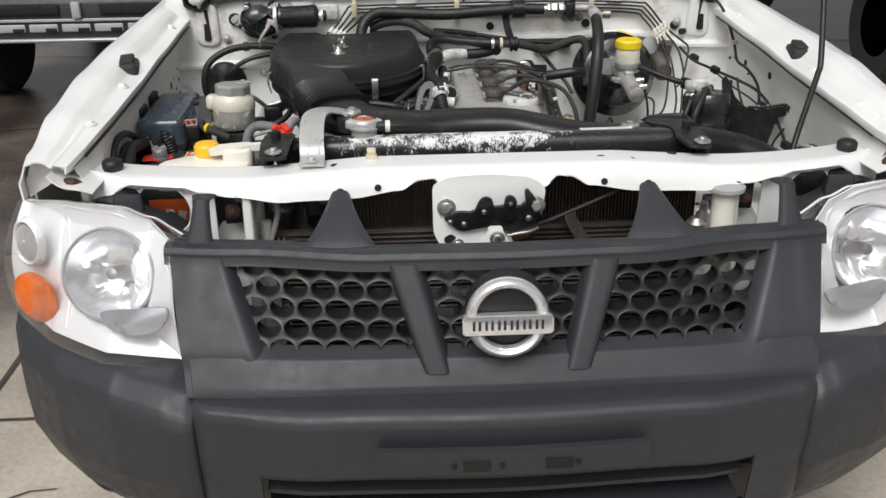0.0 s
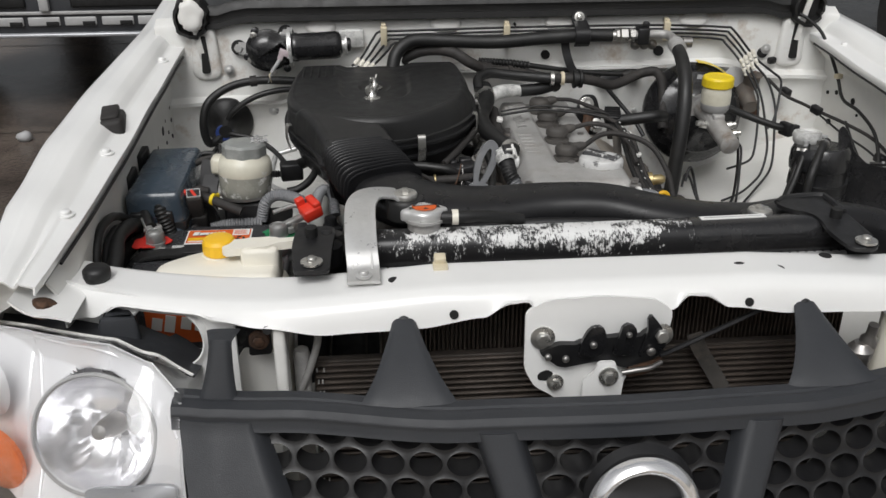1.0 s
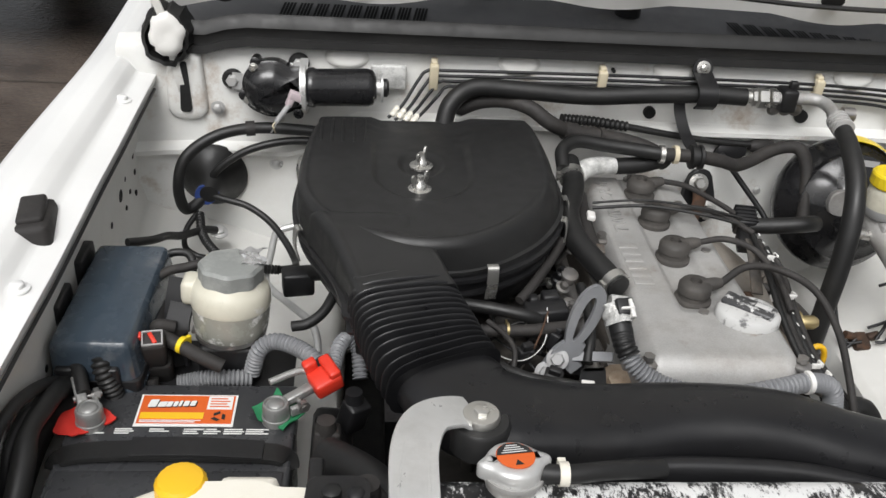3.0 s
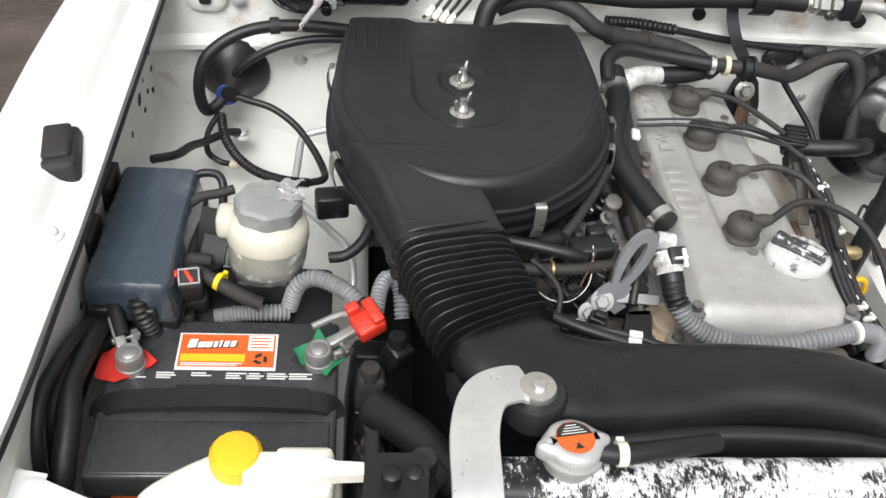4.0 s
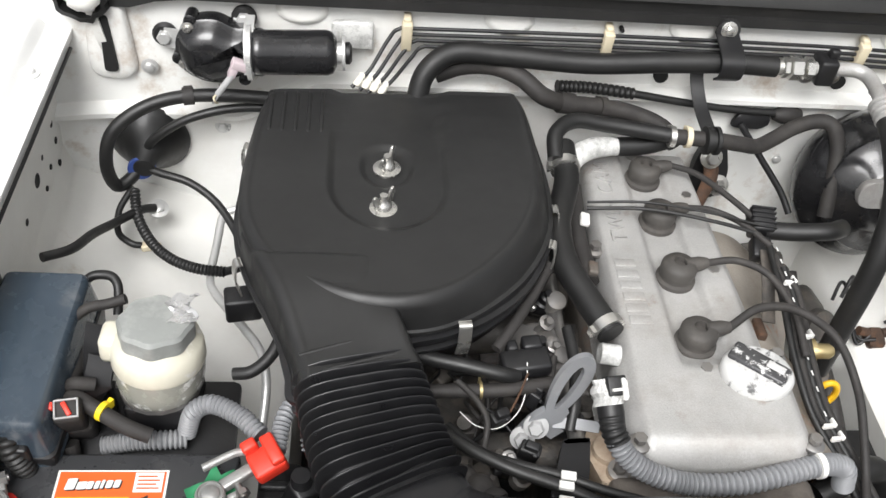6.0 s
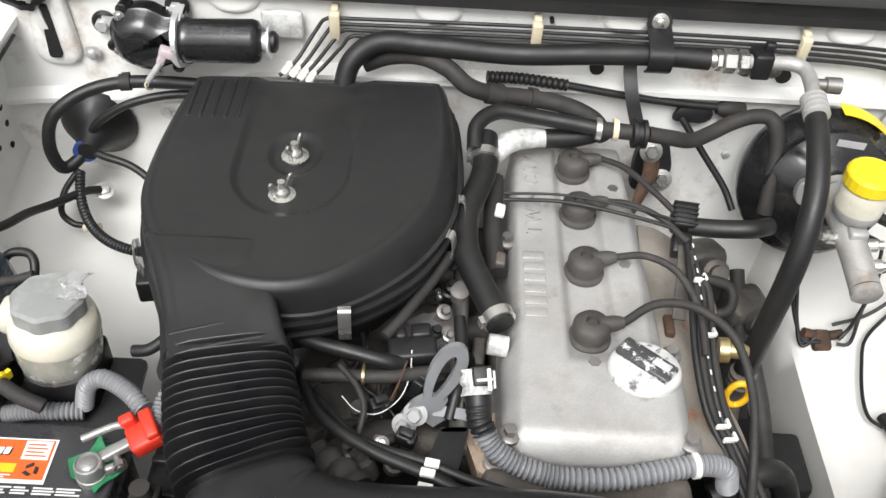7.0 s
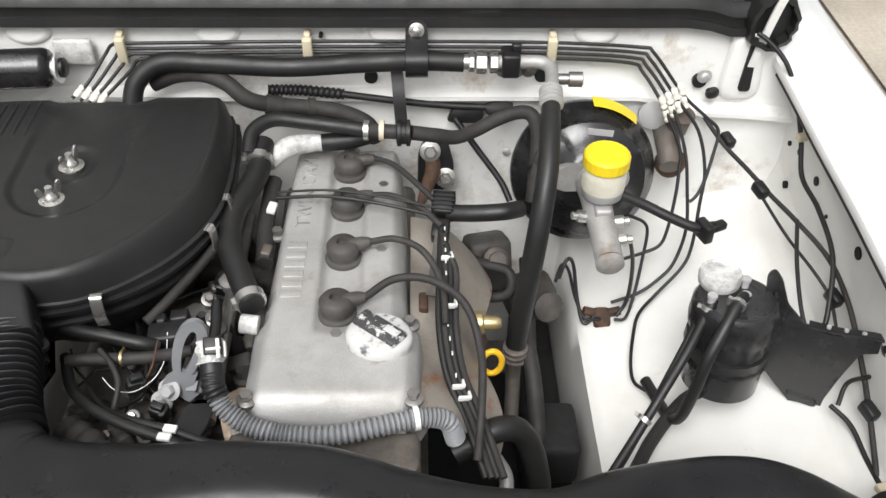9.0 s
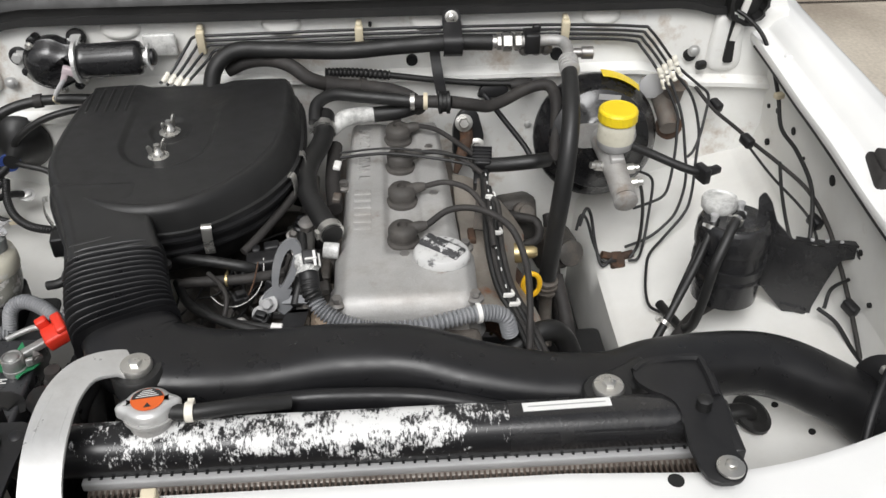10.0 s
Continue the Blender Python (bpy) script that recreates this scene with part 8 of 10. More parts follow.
# ---- pipes and hoses along the firewall ----
def make_firewall_lines():
    ob = thing("air_conditioning_hose", "thick black air conditioning hose with silver fittings", "hose", (0.1, 0.93, 0.9))
    bm = B()
    tube(bm, [(-0.252, 0.885, 0.945), (-0.240, 0.902, 0.985), (-0.205, 0.915, 1.008), (-0.14, 0.916, 1.007), (-0.03, 0.914, 1.002), (0.07, 0.914, 1.008), (0.16, 0.914, 1.012), (0.225, 0.912, 1.011)], 0.0140, 16)
    part("upper_hose", bm, "rubber", ob)
    bm = B()
    tube(bm, [(0.225, 0.912, 1.011), (0.240, 0.911, 1.011)], 0.011, 12, 2)
    for x, r, w in ((0.236, 0.014, 0.008), (0.250, 0.0165, 0.016), (0.268, 0.0155, 0.012)):
        lathe(bm, [(r * 0.9, -w / 2), (r, -w / 2 + 0.001), (r, w / 2 - 0.001), (r * 0.9, w / 2)], axis((x, 0.910, 1.012), (1, 0, 0)), 6)
    part("hex_fitting", bm, "zinc", ob, "bright hexagonal fitting")
    bm = B()
    tube(bm, [(0.270, 0.910, 1.012), (0.310, 0.910, 1.013), (0.335, 0.908, 1.013), (0.347, 0.895, 1.012), (0.346, 0.865, 1.012), (0.341, 0.835, 1.011)], 0.0095, 12)
    part("pipe_elbow", bm, "alu", ob, "aluminium pipe elbow")
    bm = B()
    box(bm, (0.292, 0.914, 1.010), (0.026, 0.034, 0.036), bev=0.004)
    box(bm, (0.300, 0.916, 1.032), (0.014, 0.012, 0.014), bev=0.003)
    part("pipe_clip", bm, "black", ob)
    bm = B()
    for i in range(4):
        lathe(bm, [(0.0125, 0), (0.0165, 0.002), (0.0165, 0.006), (0.0125, 0.008)], axis((0.341 - 0.0006 * i, 0.838 - i * 0.009, 1.0105 - i * 0.001), (0, -1, -0.15)), 18)
    part("crimp_collar", bm, "alu", ob, "ribbed aluminium collar")
    bm = B()
    tube(bm, [(0.339, 0.812, 1.006), (0.334, 0.765, 0.995), (0.328, 0.715, 0.968), (0.320, 0.680, 0.925), (0.312, 0.660, 0.865), (0.303, 0.648, 0.79), (0.296, 0.640, 0.715)], [0.0130, 0.0138, 0.0142, 0.0146, 0.0148, 0.0146, 0.0145], 16)
    part("lower_hose", bm, "rubber", ob)
    bm = B()
    for i in range(3):
        lathe(bm, [(0.014, 0), (0.018, 0.002), (0.018, 0.006), (0.014, 0.008)], axis((0.296, 0.640, 0.712 - i * 0.010), (0, 0, -1)), 18)
    tube(bm, [(0.295, 0.638, 0.69), (0.295, 0.632, 0.65), (0.293, 0.60, 0.60)], 0.011, 12)
    part("lower_fitting", bm, "dirtyalu", ob)
    bm = B()
    lathe(bm, [(0.008, 0), (0.008, 0.02), (0.011, 0.021), (0.011, 0.040), (0.009, 0.041)], axis((0.352, 0.885, 1.000), (1, -0.05, 0)), 14)
    part("service_port", bm, "steel", ob)
    bm = B()
    strap(bm, [(0.158, 0.945, 1.040), (0.158, 0.930, 1.036), (0.158, 0.896, 1.026), (0.158, 0.893, 1.005), (0.158, 0.905, 0.992)], 0.032, 0.003, 6, up=(0, -1, 0.2))
    lathe(bm, [(0.016, 0), (0.016, 0.004)], axis((0.158, 0.944, 1.044), (0, -1, 0.3)), 18)
    part("hose_bracket", bm, "black", ob, "black hose bracket")
    bm = B()
    bolt(bm, (0.158, 0.940, 1.046), (0, -1, 0.3), 0.007)
    part("bracket_bolt", bm, "zinc", ob)
    for x in (0.285, 0.305, 0.322):
        bm = B()
        bolt(bm, (x, 0.935, 0.985), (0, -1, 0), 0.007)
        part("plate_bolt", bm, "steel", ob)
    # strap bracket hanging below, tee and heater hoses
    bm = B()
    strap(bm, [(0.128, 0.935, 0.995), (0.130, 0.925, 0.975), (0.133, 0.895, 0.955), (0.136, 0.855, 0.945)], 0.018, 0.003, 8, up=(0, -1, 0))
    solo("hose_hanger", bm, "black", "black steel strap holding the heater hose", "bracket")
    hose("heater_hose", [(-0.075, 0.800, 0.930), (-0.072, 0.835, 0.945), (-0.045, 0.858, 0.950), (0.00, 0.860, 0.944), (0.050, 0.855, 0.940), (0.090, 0.848, 0.938)], 0.0105, "black heater hose behind the engine", seg=12)
    bm = B()
    tube(bm, [(0.085, 0.848, 0.938), (0.12, 0.845, 0.938), (0.150, 0.844, 0.937)], 0.0105, 12)
    solo("hose_tee", bm, "oldrub", "dusty brown plastic hose joint", "joint")
    bm = B()
    lathe(bm, [(0.010, -0.010), (0.019, -0.008), (0.019, -0.003), (0.016, -0.002), (0.016, 0.004), (0.019, 0.005), (0.019, 0.010), (0.010, 0.012)], axis((0.138, 0.843, 0.937), (1, 0, 0)), 18)
    solo("hose_grommet", bm, "rubber", "round black rubber hose grommet", "grommet")
    for x in (0.086, 0.108):
        bm = B()
        clamp(bm, (x, 0.8475, 0.938), (1, -0.05, 0), 0.0125, 0.007)
        solo("hose_clamp", bm, "beige" if x > 0.1 else "zinc", "hose clamp on the heater hose", "clamp", "hose clamps")
    hose("booster_vacuum_hose", [(0.150, 0.844, 0.937), (0.185, 0.850, 0.928), (0.215, 0.863, 0.916), (0.245, 0.882, 0.916), (0.275, 0.897, 0.924), (0.305, 0.903, 0.932), (0.326, 0.896, 0.933), (0.334, 0.875, 0.918), (0.333, 0.850, 0.88), (0.328, 0.82, 0.83)], 0.0105, "dusty black vacuum hose curving to the booster", "oldrub", seg=12)
    hose("heater_pipe", [(-0.225, 0.925, 0.968), (-0.190, 0.926, 0.982), (-0.150, 0.922, 0.986), (-0.115, 0.905, 0.982), (-0.085, 0.888, 0.966), (-0.05, 0.900, 0.948), (0.003, 0.910, 0.937), (0.05, 0.907, 0.930), (0.085, 0.886, 0.925), (0.10, 0.86, 0.915)], 0.0118, "taped black hose behind the air cleaner", "oldrub", seg=14)
    hose("wire_loom", [(-0.06, 0.925, 0.958), (-0.01, 0.932, 0.953), (0.05, 0.934, 0.945)], 0.0075, "black corrugated wire loom on the firewall", cat="wire loom", ribs=(0.006, 0.0022))
    hose("control_cable", [(0.05, 0.934, 0.945), (0.13, 0.936, 0.932), (0.21, 0.938, 0.922), (0.275, 0.940, 0.918)], 0.0055, "straight black control cable along the firewall", cat="cable")
    bm = B()
    lathe(bm, [(0.008, -0.02), (0.013, -0.008), (0.013, 0.008), (0.009, 0.02)], axis((0.283, 0.940, 0.916), (1, 0.05, -0.02)), 14)
    solo("cable_end", bm, "oldrub", "brown cable end grommet", "grommet")
    for x, y, z, w in ((-0.05, 0.900, 0.948, 0.022), (0.003, 0.910, 0.937, 0.010)):
        bm = B()
        clamp(bm, (x, y, z), (1, 0.2, -0.25), 0.0125, w)
        solo("hose_band", bm, "oldrub", "dusty dark band round the hose", "clamp", "hose bands")
    # lifting eye and ground strap at the back of the head
    bm = B()
    prism(bm, rounded([(-0.028, -0.045), (0.020, -0.050), (0.030, -0.01), (0.018, 0.04), (-0.012, 0.042), (-0.026, 0.01)], 0.01), axis((0.185, 0.925, 0.835), (0.1, -1, 0.25)), 0.012, 0.003)
    solo("mount_bracket", bm, "black", "black bracket on the firewall", "bracket")
    bm = B()
    tube(bm, [(0.180, 0.910, 0.855), (0.182, 0.895, 0.835), (0.172, 0.88, 0.81), (0.160, 0.86, 0.785)], [0.012, 0.012, 0.010, 0.005], 10, flat=0.5)
    solo("ground_strap", bm, "rust", "braided brown ground strap", "strap")
    for p in ((0.178, 0.905, 0.862), (0.202, 0.905, 0.812)):
        bm = B()
        bolt(bm, p, (0, -1, 0.4), 0.010, 0.010)
        solo("bracket_bolt", bm, "zinc", "bright bolt on the firewall bracket", "bolt", "firewall bracket bolts")
    bm = B()
    tube(bm, [(0.215, 0.93, 0.905), (0.250, 0.905, 0.865), (0.285, 0.88, 0.825), (0.300, 0.86, 0.80)], 0.005, 8)
    solo("clutch_cable", bm, "black", "thin black cable running down the firewall", "cable")
    bm = B()
    prism(bm, rounded([(-0.03, -0.012), (0.02, -0.014), (0.03, 0.0), (0.02, 0.012), (-0.02, 0.010)], 0.008), axis((0.232, 0.942, 0.907), (0, -1, 0.2)), 0.008, 0.002)
    solo("cable_bracket", bm, "black", "small black cable bracket", "bracket")
    # brake lines
    for i in range(4):
        z = 0.996 + 0.0085 * i
        x0 = -0.301 + 0.0105 * (3 - i)
        ob = thing("brake_line", "thin dark steel brake line with pale unions", "brake line", (0, 0.94, 0.99), "brake lines")
        pts = [(x0 - 0.034, 0.896, 0.950 + 0.004 * i), (x0 - 0.012, 0.910, 0.966 + 0.004 * i), (x0 + 0.012, 0.940, z - 0.014), (x0 + 0.026, 0.945, z), (x0 + 0.06, 0.946, z + 0.001), (0.0, 0.946, z + 0.004), (0.20, 0.946, z + 0.004), (0.36, 0.946, z + 0.002), (0.470 + 0.004 * i, 0.944, z - 0.004), (0.492 + 0.004 * i, 0.936, z - 0.016 + 0.002 * i)]
        con = Vector((0.524 + 0.0088 * i, 0.904 + 0.003 * i, 0.939 + 0.0060 * i))
        pts.append(tuple(con))
        tail = ([(0.550, 0.872, 0.887), (0.550, 0.856, 0.859), (0.546, 0.836, 0.824), (0.536, 0.811, 0.781), (0.525, 0.800, 0.760), (0.499, 0.794, 0.750), (0.470, 0.788, 0.744)],
                [(0.557, 0.872, 0.887), (0.564, 0.840, 0.831), (0.565, 0.812, 0.781), (0.549, 0.787, 0.737), (0.527, 0.774, 0.715), (0.496, 0.763, 0.696), (0.455, 0.757, 0.682)],
                [(0.576, 0.886, 0.911), (0.589, 0.856, 0.859), (0.584, 0.832, 0.817), (0.575, 0.799, 0.760), (0.560, 0.780, 0.732), (0.521, 0.756, 0.699), (0.491, 0.726, 0.687), (0.476, 0.684, 0.681), (0.465, 0.637, 0.676), (0.464, 0.604, 0.674), (0.477, 0.586, 0.676)],
                [(0.586, 0.896, 0.929), (0.606, 0.886, 0.911), (0.600, 0.868, 0.880), (0.590, 0.850, 0.849), (0.579, 0.838, 0.828), (0.568, 0.833, 0.818)])[i]
        bm = B()
        tube(bm, pts + tail, 0.0026, 8, 6)
        part("pipe", bm, "black", ob)
        for nm, at, d in (("union_left", Vector((x0 - 0.024, 0.902, 0.9575 + 0.004 * i)), (0.5, 0.6, 0.5)), ("union_right", con, (0.35, -0.25, -0.9))):
            for k in ((0.0,) if nm == "union_left" else (-0.009, 0.012)):
                bm = B()
                m = axis(at + Vector(d).normalized() * k, d)
                lathe(bm, [(0.0035, -0.009), (0.0050, -0.007), (0.0050, 0.001), (0.0042, 0.002), (0.0042, 0.004), (0.0050, 0.005), (0.0050, 0.008), (0.0035, 0.010)], m, 10)
                part("union", bm, "cream", ob, "pale brake line union")
    for pts in ([(0.470, 0.824, 0.803), (0.486, 0.821, 0.798), (0.501, 0.817, 0.791), (0.506, 0.809, 0.777), (0.499, 0.786, 0.737), (0.488, 0.757, 0.696), (0.472, 0.726, 0.680), (0.456, 0.728, 0.674)],
                [(0.436, 0.732, 0.672), (0.414, 0.740, 0.666), (0.399, 0.760, 0.691), (0.388, 0.781, 0.727), (0.377, 0.785, 0.735), (0.368, 0.772, 0.712)]):
        hose("brake_line", pts, 0.0026, "thin dark steel brake line by the master cylinder", "black", "brake lines", 8, 6, cat="brake line")
    for x in (-0.265, 0.001, 0.355):
        bm = B()
        box(bm, (x, 0.945, 1.012), (0.014, 0.014, 0.042), (8, 0, 0), bev=0.002)
        box(bm, (x, 0.950, 1.034), (0.010, 0.016, 0.010), (8, 0, 0), bev=0.002)
        solo("line_clip", bm, "beige", "beige plastic brake line clip", "clip", "brake line clips")


make_firewall_lines()


# ---- wiper motor ----
def make_wiper_motor():
    ob = thing("wiper_motor", "glossy black wiper motor on the firewall", "motor", (-0.45, 0.92, 0.98))
    bm = B()
    d = Vector((1, 0.02, 0.03))
    lathe(bm, [(0.025, 0.0), (0.029, 0.004), (0.030, 0.014), (0.028, 0.018), (0.0285, 0.096), (0.026, 0.103), (0.018, 0.108)], axis((-0.462, 0.905, 1.002), d), 30)
    part("motor_can", bm, "gloss", ob)
    gm = axis((-0.502, 0.944, 0.992), (0, -1, 0.12))
    bm = B()
    case = smooth_outline([(-0.054, -0.004), (-0.044, -0.032), (-0.010, -0.046), (0.022, -0.036), (0.042, -0.024), (0.043, 0.026), (0.020, 0.030), (-0.004, 0.040), (-0.032, 0.036), (-0.050, 0.020)], 5)
    shells(bm, case, [(0, 0), (0.026, 0.0), (0.028, 0.003), (0.038, 0.008), (0.045, 0.016), (0.049, 0.026)], gm)
    for x, z in ((-0.034, 0.037), (-0.052, -0.014), (0.030, -0.040)):
        lathe(bm, [(0.008, 0.0), (0.008, 0.027), (0.006, 0.028)], gm @ pose(x, z, 0), 12)
    part("gear_case", bm, "gloss", ob, smooth=50)
    bm = B()
    lathe(bm, [(0.030, -0.004), (0.035, -0.003), (0.035, 0.003), (0.030, 0.004)], axis((-0.462, 0.905, 1.002), d), 34)
    part("flange_plate", bm, "bracket", ob, "silver flange plate")
    for a, b in (((-0.575, 0.948, 0.992), (-0.530, 0.943, 0.990)), ((-0.473, 0.948, 1.022), (-0.478, 0.938, 0.998))):
        bm = B()
        strap(bm, [a, tuple((p + q) / 2 for p, q in zip(a, b)), b], 0.026, 0.004, 5, up=(0, -1, 0.1))
        part("mount_arm", bm, "bracket", ob, "silver mounting arm")
    for x, z in ((-0.548, 0.975), (-0.500, 0.947), (-0.462, 1.026), (-0.538, 1.026), (-0.462, 0.962)):
        bm = B()
        bolt(bm, (x, 0.916, z), (0, -1, 0.1), 0.0045, 0.006)
        part("case_screw", bm, "zinc", ob)
    bm = B()
    box(bm, (-0.474, 0.884, 0.996), (0.020, 0.014, 0.012), (0, 25, 10), bev=0.002)
    box(bm, (-0.482, 0.882, 0.988), (0.010, 0.012, 0.016), (0, 25, 10), bev=0.002)
    part("plug", bm, material("pale_pink_plastic", (0.52, 0.44, 0.46), 0.45, var=0.1), ob, "pale pink plug")
    bm = B()
    tube(bm, [(-0.482, 0.880, 0.985), (-0.492, 0.875, 0.972), (-0.502, 0.874, 0.958)], 0.0042, 8)
    part("sleeve", bm, "lightgrey", ob, "pale wire sleeve")
    for k in range(2):
        bm = B()
        tube(bm, [(-0.500, 0.875, 0.960), (-0.503 - 0.004 * k, 0.874, 0.953), (-0.506, 0.878 - 0.004 * k, 0.946), (-0.512 + 0.006 * k, 0.892, 0.932)], 0.0013, 6)
        part("wire", bm, "beige" if k else "lightgrey", ob)
    bm = B()
    strap(bm, [(-0.463, 0.935, 1.036), (-0.463, 0.905, 1.030), (-0.462, 0.885, 1.010), (-0.462, 0.88, 0.985)], 0.012, 0.003, 6, up=(0, -1, 0))
    part("motor_strap", bm, "bracket", ob)
    bm = B()
    lathe(bm, [(0.013, -0.010), (0.013, 0.004), (0.022, 0.005), (0.022, 0.008), (0.013, 0.009)], axis((-0.352, 0.907, 1.005), d), 26)
    ec = part("end_ring", bm, "bracket", ob, "silver end ring")
    bm = B()
    lathe(bm, [(0.014, 0.003), (0.014, 0.012), (0.010, 0.015)], axis((-0.350, 0.907, 1.005), d), 18)
    part("end_cap", bm, "black", ec)
    bm = B()
    box(bm, (-0.335, 0.948, 1.008), (0.055, 0.010, 0.040), bev=0.004)
    part("foil_patch", bm, "foil", ob, "torn silver foil patch")


make_wiper_motor()


# ---- brake booster and master cylinder ----
def make_brakes():
    ob = thing("brake_booster", "round glossy black brake booster on the firewall", "brake booster", (0.405, 0.90, 0.78))
    m = axis((0.408, 0.876, 0.846), (0.0, -1, 0.34))
    bm = B()
    lathe(bm, [(0.085, -0.06), (0.106, -0.02), (0.110, 0.0), (0.108, 0.010), (0.102, 0.016), (0.100, 0.024), (0.090, 0.032), (0.086, 0.044), (0.056, 0.054), (0.048, 0.068), (0.030, 0.072)], m, 48)
    part("shell", bm, "gloss", ob, smooth=50)
    bm = B()
    sheet(bm, lambda u, v: m @ Vector(((0.1145 - 0.0080 * v) * math.cos(radians(48 + 38 * u)), (0.1145 - 0.0080 * v) * math.sin(radians(48 + 38 * u)), 0.000 + 0.026 * v)), 16, 3, 0.001)
    part("yellow_label", bm, "yellow", ob, "yellow warning label")
    bm = B()
    box(bm, (0, 0, 0), (0.038, 0.010, 0.001), m=m @ pose(0.014, 0.073, 0.0505, 14, 0, -6))
    part("small_plate", bm, "lightgrey", ob, "small grey printed plate")
    mc = thing("master_cylinder", "cast brake master cylinder with a yellow capped reservoir", "master cylinder", (0.413, 0.74, 0.80))
    bm = B()
    tube(bm, [(0.408, 0.825, 0.880), (0.411, 0.770, 0.870), (0.414, 0.720, 0.858), (0.417, 0.672, 0.846)], [0.026, 0.021, 0.019, 0.019], 18)
    lathe(bm, [(0.0195, 0), (0.0195, 0.008), (0.015, 0.012)], axis((0.4172, 0.670, 0.8455), (0.02, -1, -0.25)), 18)
    prism(bm, rounded([(-0.055, -0.02), (0.055, -0.02), (0.055, 0.02), (-0.055, 0.02)], 0.018), axis((0.408, 0.818, 0.880), (0, -1, 0.17)), 0.012, 0.002)
    part("cylinder", bm, "alu", mc)
    for s, y, z in ((-1, 0.745, 0.862), (1, 0.735, 0.860), (1, 0.705, 0.852)):
        bm = B()
        lathe(bm, [(0.009, 0), (0.009, 0.014), (0.006, 0.016), (0.006, 0.022)], axis((0.413 + s * 0.018, y, z), (s, -0.1, 0.2)), 8)
        part("pipe_union", bm, "zinc", mc)
    bm = B()
    lathe(bm, [(0.012, -0.01), (0.014, 0.005), (0.020, 0.012)], axis((0.414, 0.752, 0.882), (0, 0.05, 1)), 16)
    box(bm, (0.414, 0.735, 0.872), (0.024, 0.02, 0.03), bev=0.004)
    part("reservoir_seat", bm, "alu", mc)
    bm = B()
    lathe(bm, [(0.022, 0.0), (0.029, 0.006), (0.030, 0.018)], pose(0.415, 0.763, 0.885), 28)
    part("reservoir_base", bm, "lightgrey", mc)
    bm = B()
    lathe(bm, [(0.030, 0.018), (0.0305, 0.036), (0.029, 0.050), (0.026, 0.056)], pose(0.415, 0.763, 0.885), 28)
    part("reservoir", bm, "milky", mc, "translucent fluid reservoir")
    bm = B()
    pts = [((0.0315 + 0.0007 * (k % 2)) * math.cos(a), (0.0315 + 0.0007 * (k % 2)) * math.sin(a)) for k, a in ((k, 2 * math.pi * k / 44) for k in range(44))]
    shells(bm, pts, [(0.938, 0.001), (0.940, 0.0), (0.955, 0.0), (0.958, 0.002), (0.9595, 0.005), (0.9585, 0.007)], pose(0.415, 0.763, 0))
    part("cap", bm, "yellow", mc, "bright yellow cap", smooth=25)
    hose("clutch_hose", [(0.440, 0.755, 0.893), (0.475, 0.748, 0.880), (0.510, 0.735, 0.868), (0.545, 0.725, 0.858), (0.575, 0.735, 0.852)], 0.0075, "black fluid hose with a plug end", seg=10)
    bm = B()
    box(bm, (0.557, 0.722, 0.855), (0.014, 0.030, 0.028), (0, 0, 20), bev=0.003)
    box(bm, (0.580, 0.735, 0.852), (0.024, 0.014, 0.012), (0, 0, 25), bev=0.003)
    solo("hose_plug", bm, "black", "black plug on the fluid hose", "plug")
    # clutch master at the side of the booster
    ob = thing("clutch_master", "small cast clutch master cylinder on the firewall", "clutch cylinder", (0.53, 0.92, 0.85))
    bm = B()
    tube(bm, [(0.545, 0.945, 0.880), (0.542, 0.905, 0.868), (0.540, 0.872, 0.855)], [0.022, 0.018, 0.016], 14)
    lathe(bm, [(0.018, 0), (0.018, 0.03), (0.022, 0.032)], axis((0.555, 0.93, 0.885), (0.1, -0.2, 1)), 16)
    part("cylinder", bm, "dirtyalu", ob)
    bm = B()
    lathe(bm, [(0.024, 0), (0.024, 0.010), (0.018, 0.014)], axis((0.548, 0.905, 0.842), (0.1, -1, 0.3)), 18)
    part("end_ring", bm, "rust", ob, "rusty end ring")
    bm = B()
    lathe(bm, [(0.020, 0), (0.023, 0.005), (0.023, 0.012), (0.012, 0.016)], axis((0.520, 0.945, 0.905), (-0.1, -1, 0.2)), 18)
    part("grommet", bm, "lightgrey", ob)
    bm = B()
    box(bm, (0.605, 0.945, 0.940), (0.020, 0.014, 0.016), (0, 0, 20), bev=0.005)
    solo("firewall_plug", bm, "rubber", "black rubber plug in the firewall", "plug")
    bm = B()
    prism(bm, rounded([(-0.012, -0.015), (0.012, -0.015), (0.012, 0.015), (-0.012, 0.015)], 0.005), axis((0.440, 0.748, 0.652), (0.0, -0.5, 0.9)), 0.022, 0.004)
    for s in (-1, 1):
        lathe(bm, [(0.007, 0), (0.007, 0.018)], axis((0.440 + s * 0.011, 0.745, 0.672), (s, 0, 0.3)), 8)
    solo("brake_union_block", bm, "rust", "rusty brown brake line block on the apron", "brake fitting")
    hose("brake_pipe", [(0.430, 0.74, 0.672), (0.412, 0.735, 0.660), (0.402, 0.76, 0.69), (0.395, 0.785, 0.735), (0.382, 0.775, 0.755), (0.370, 0.76, 0.73)], 0.003, "thin black brake pipe bent on the apron", "black", seg=8, cat="brake line")
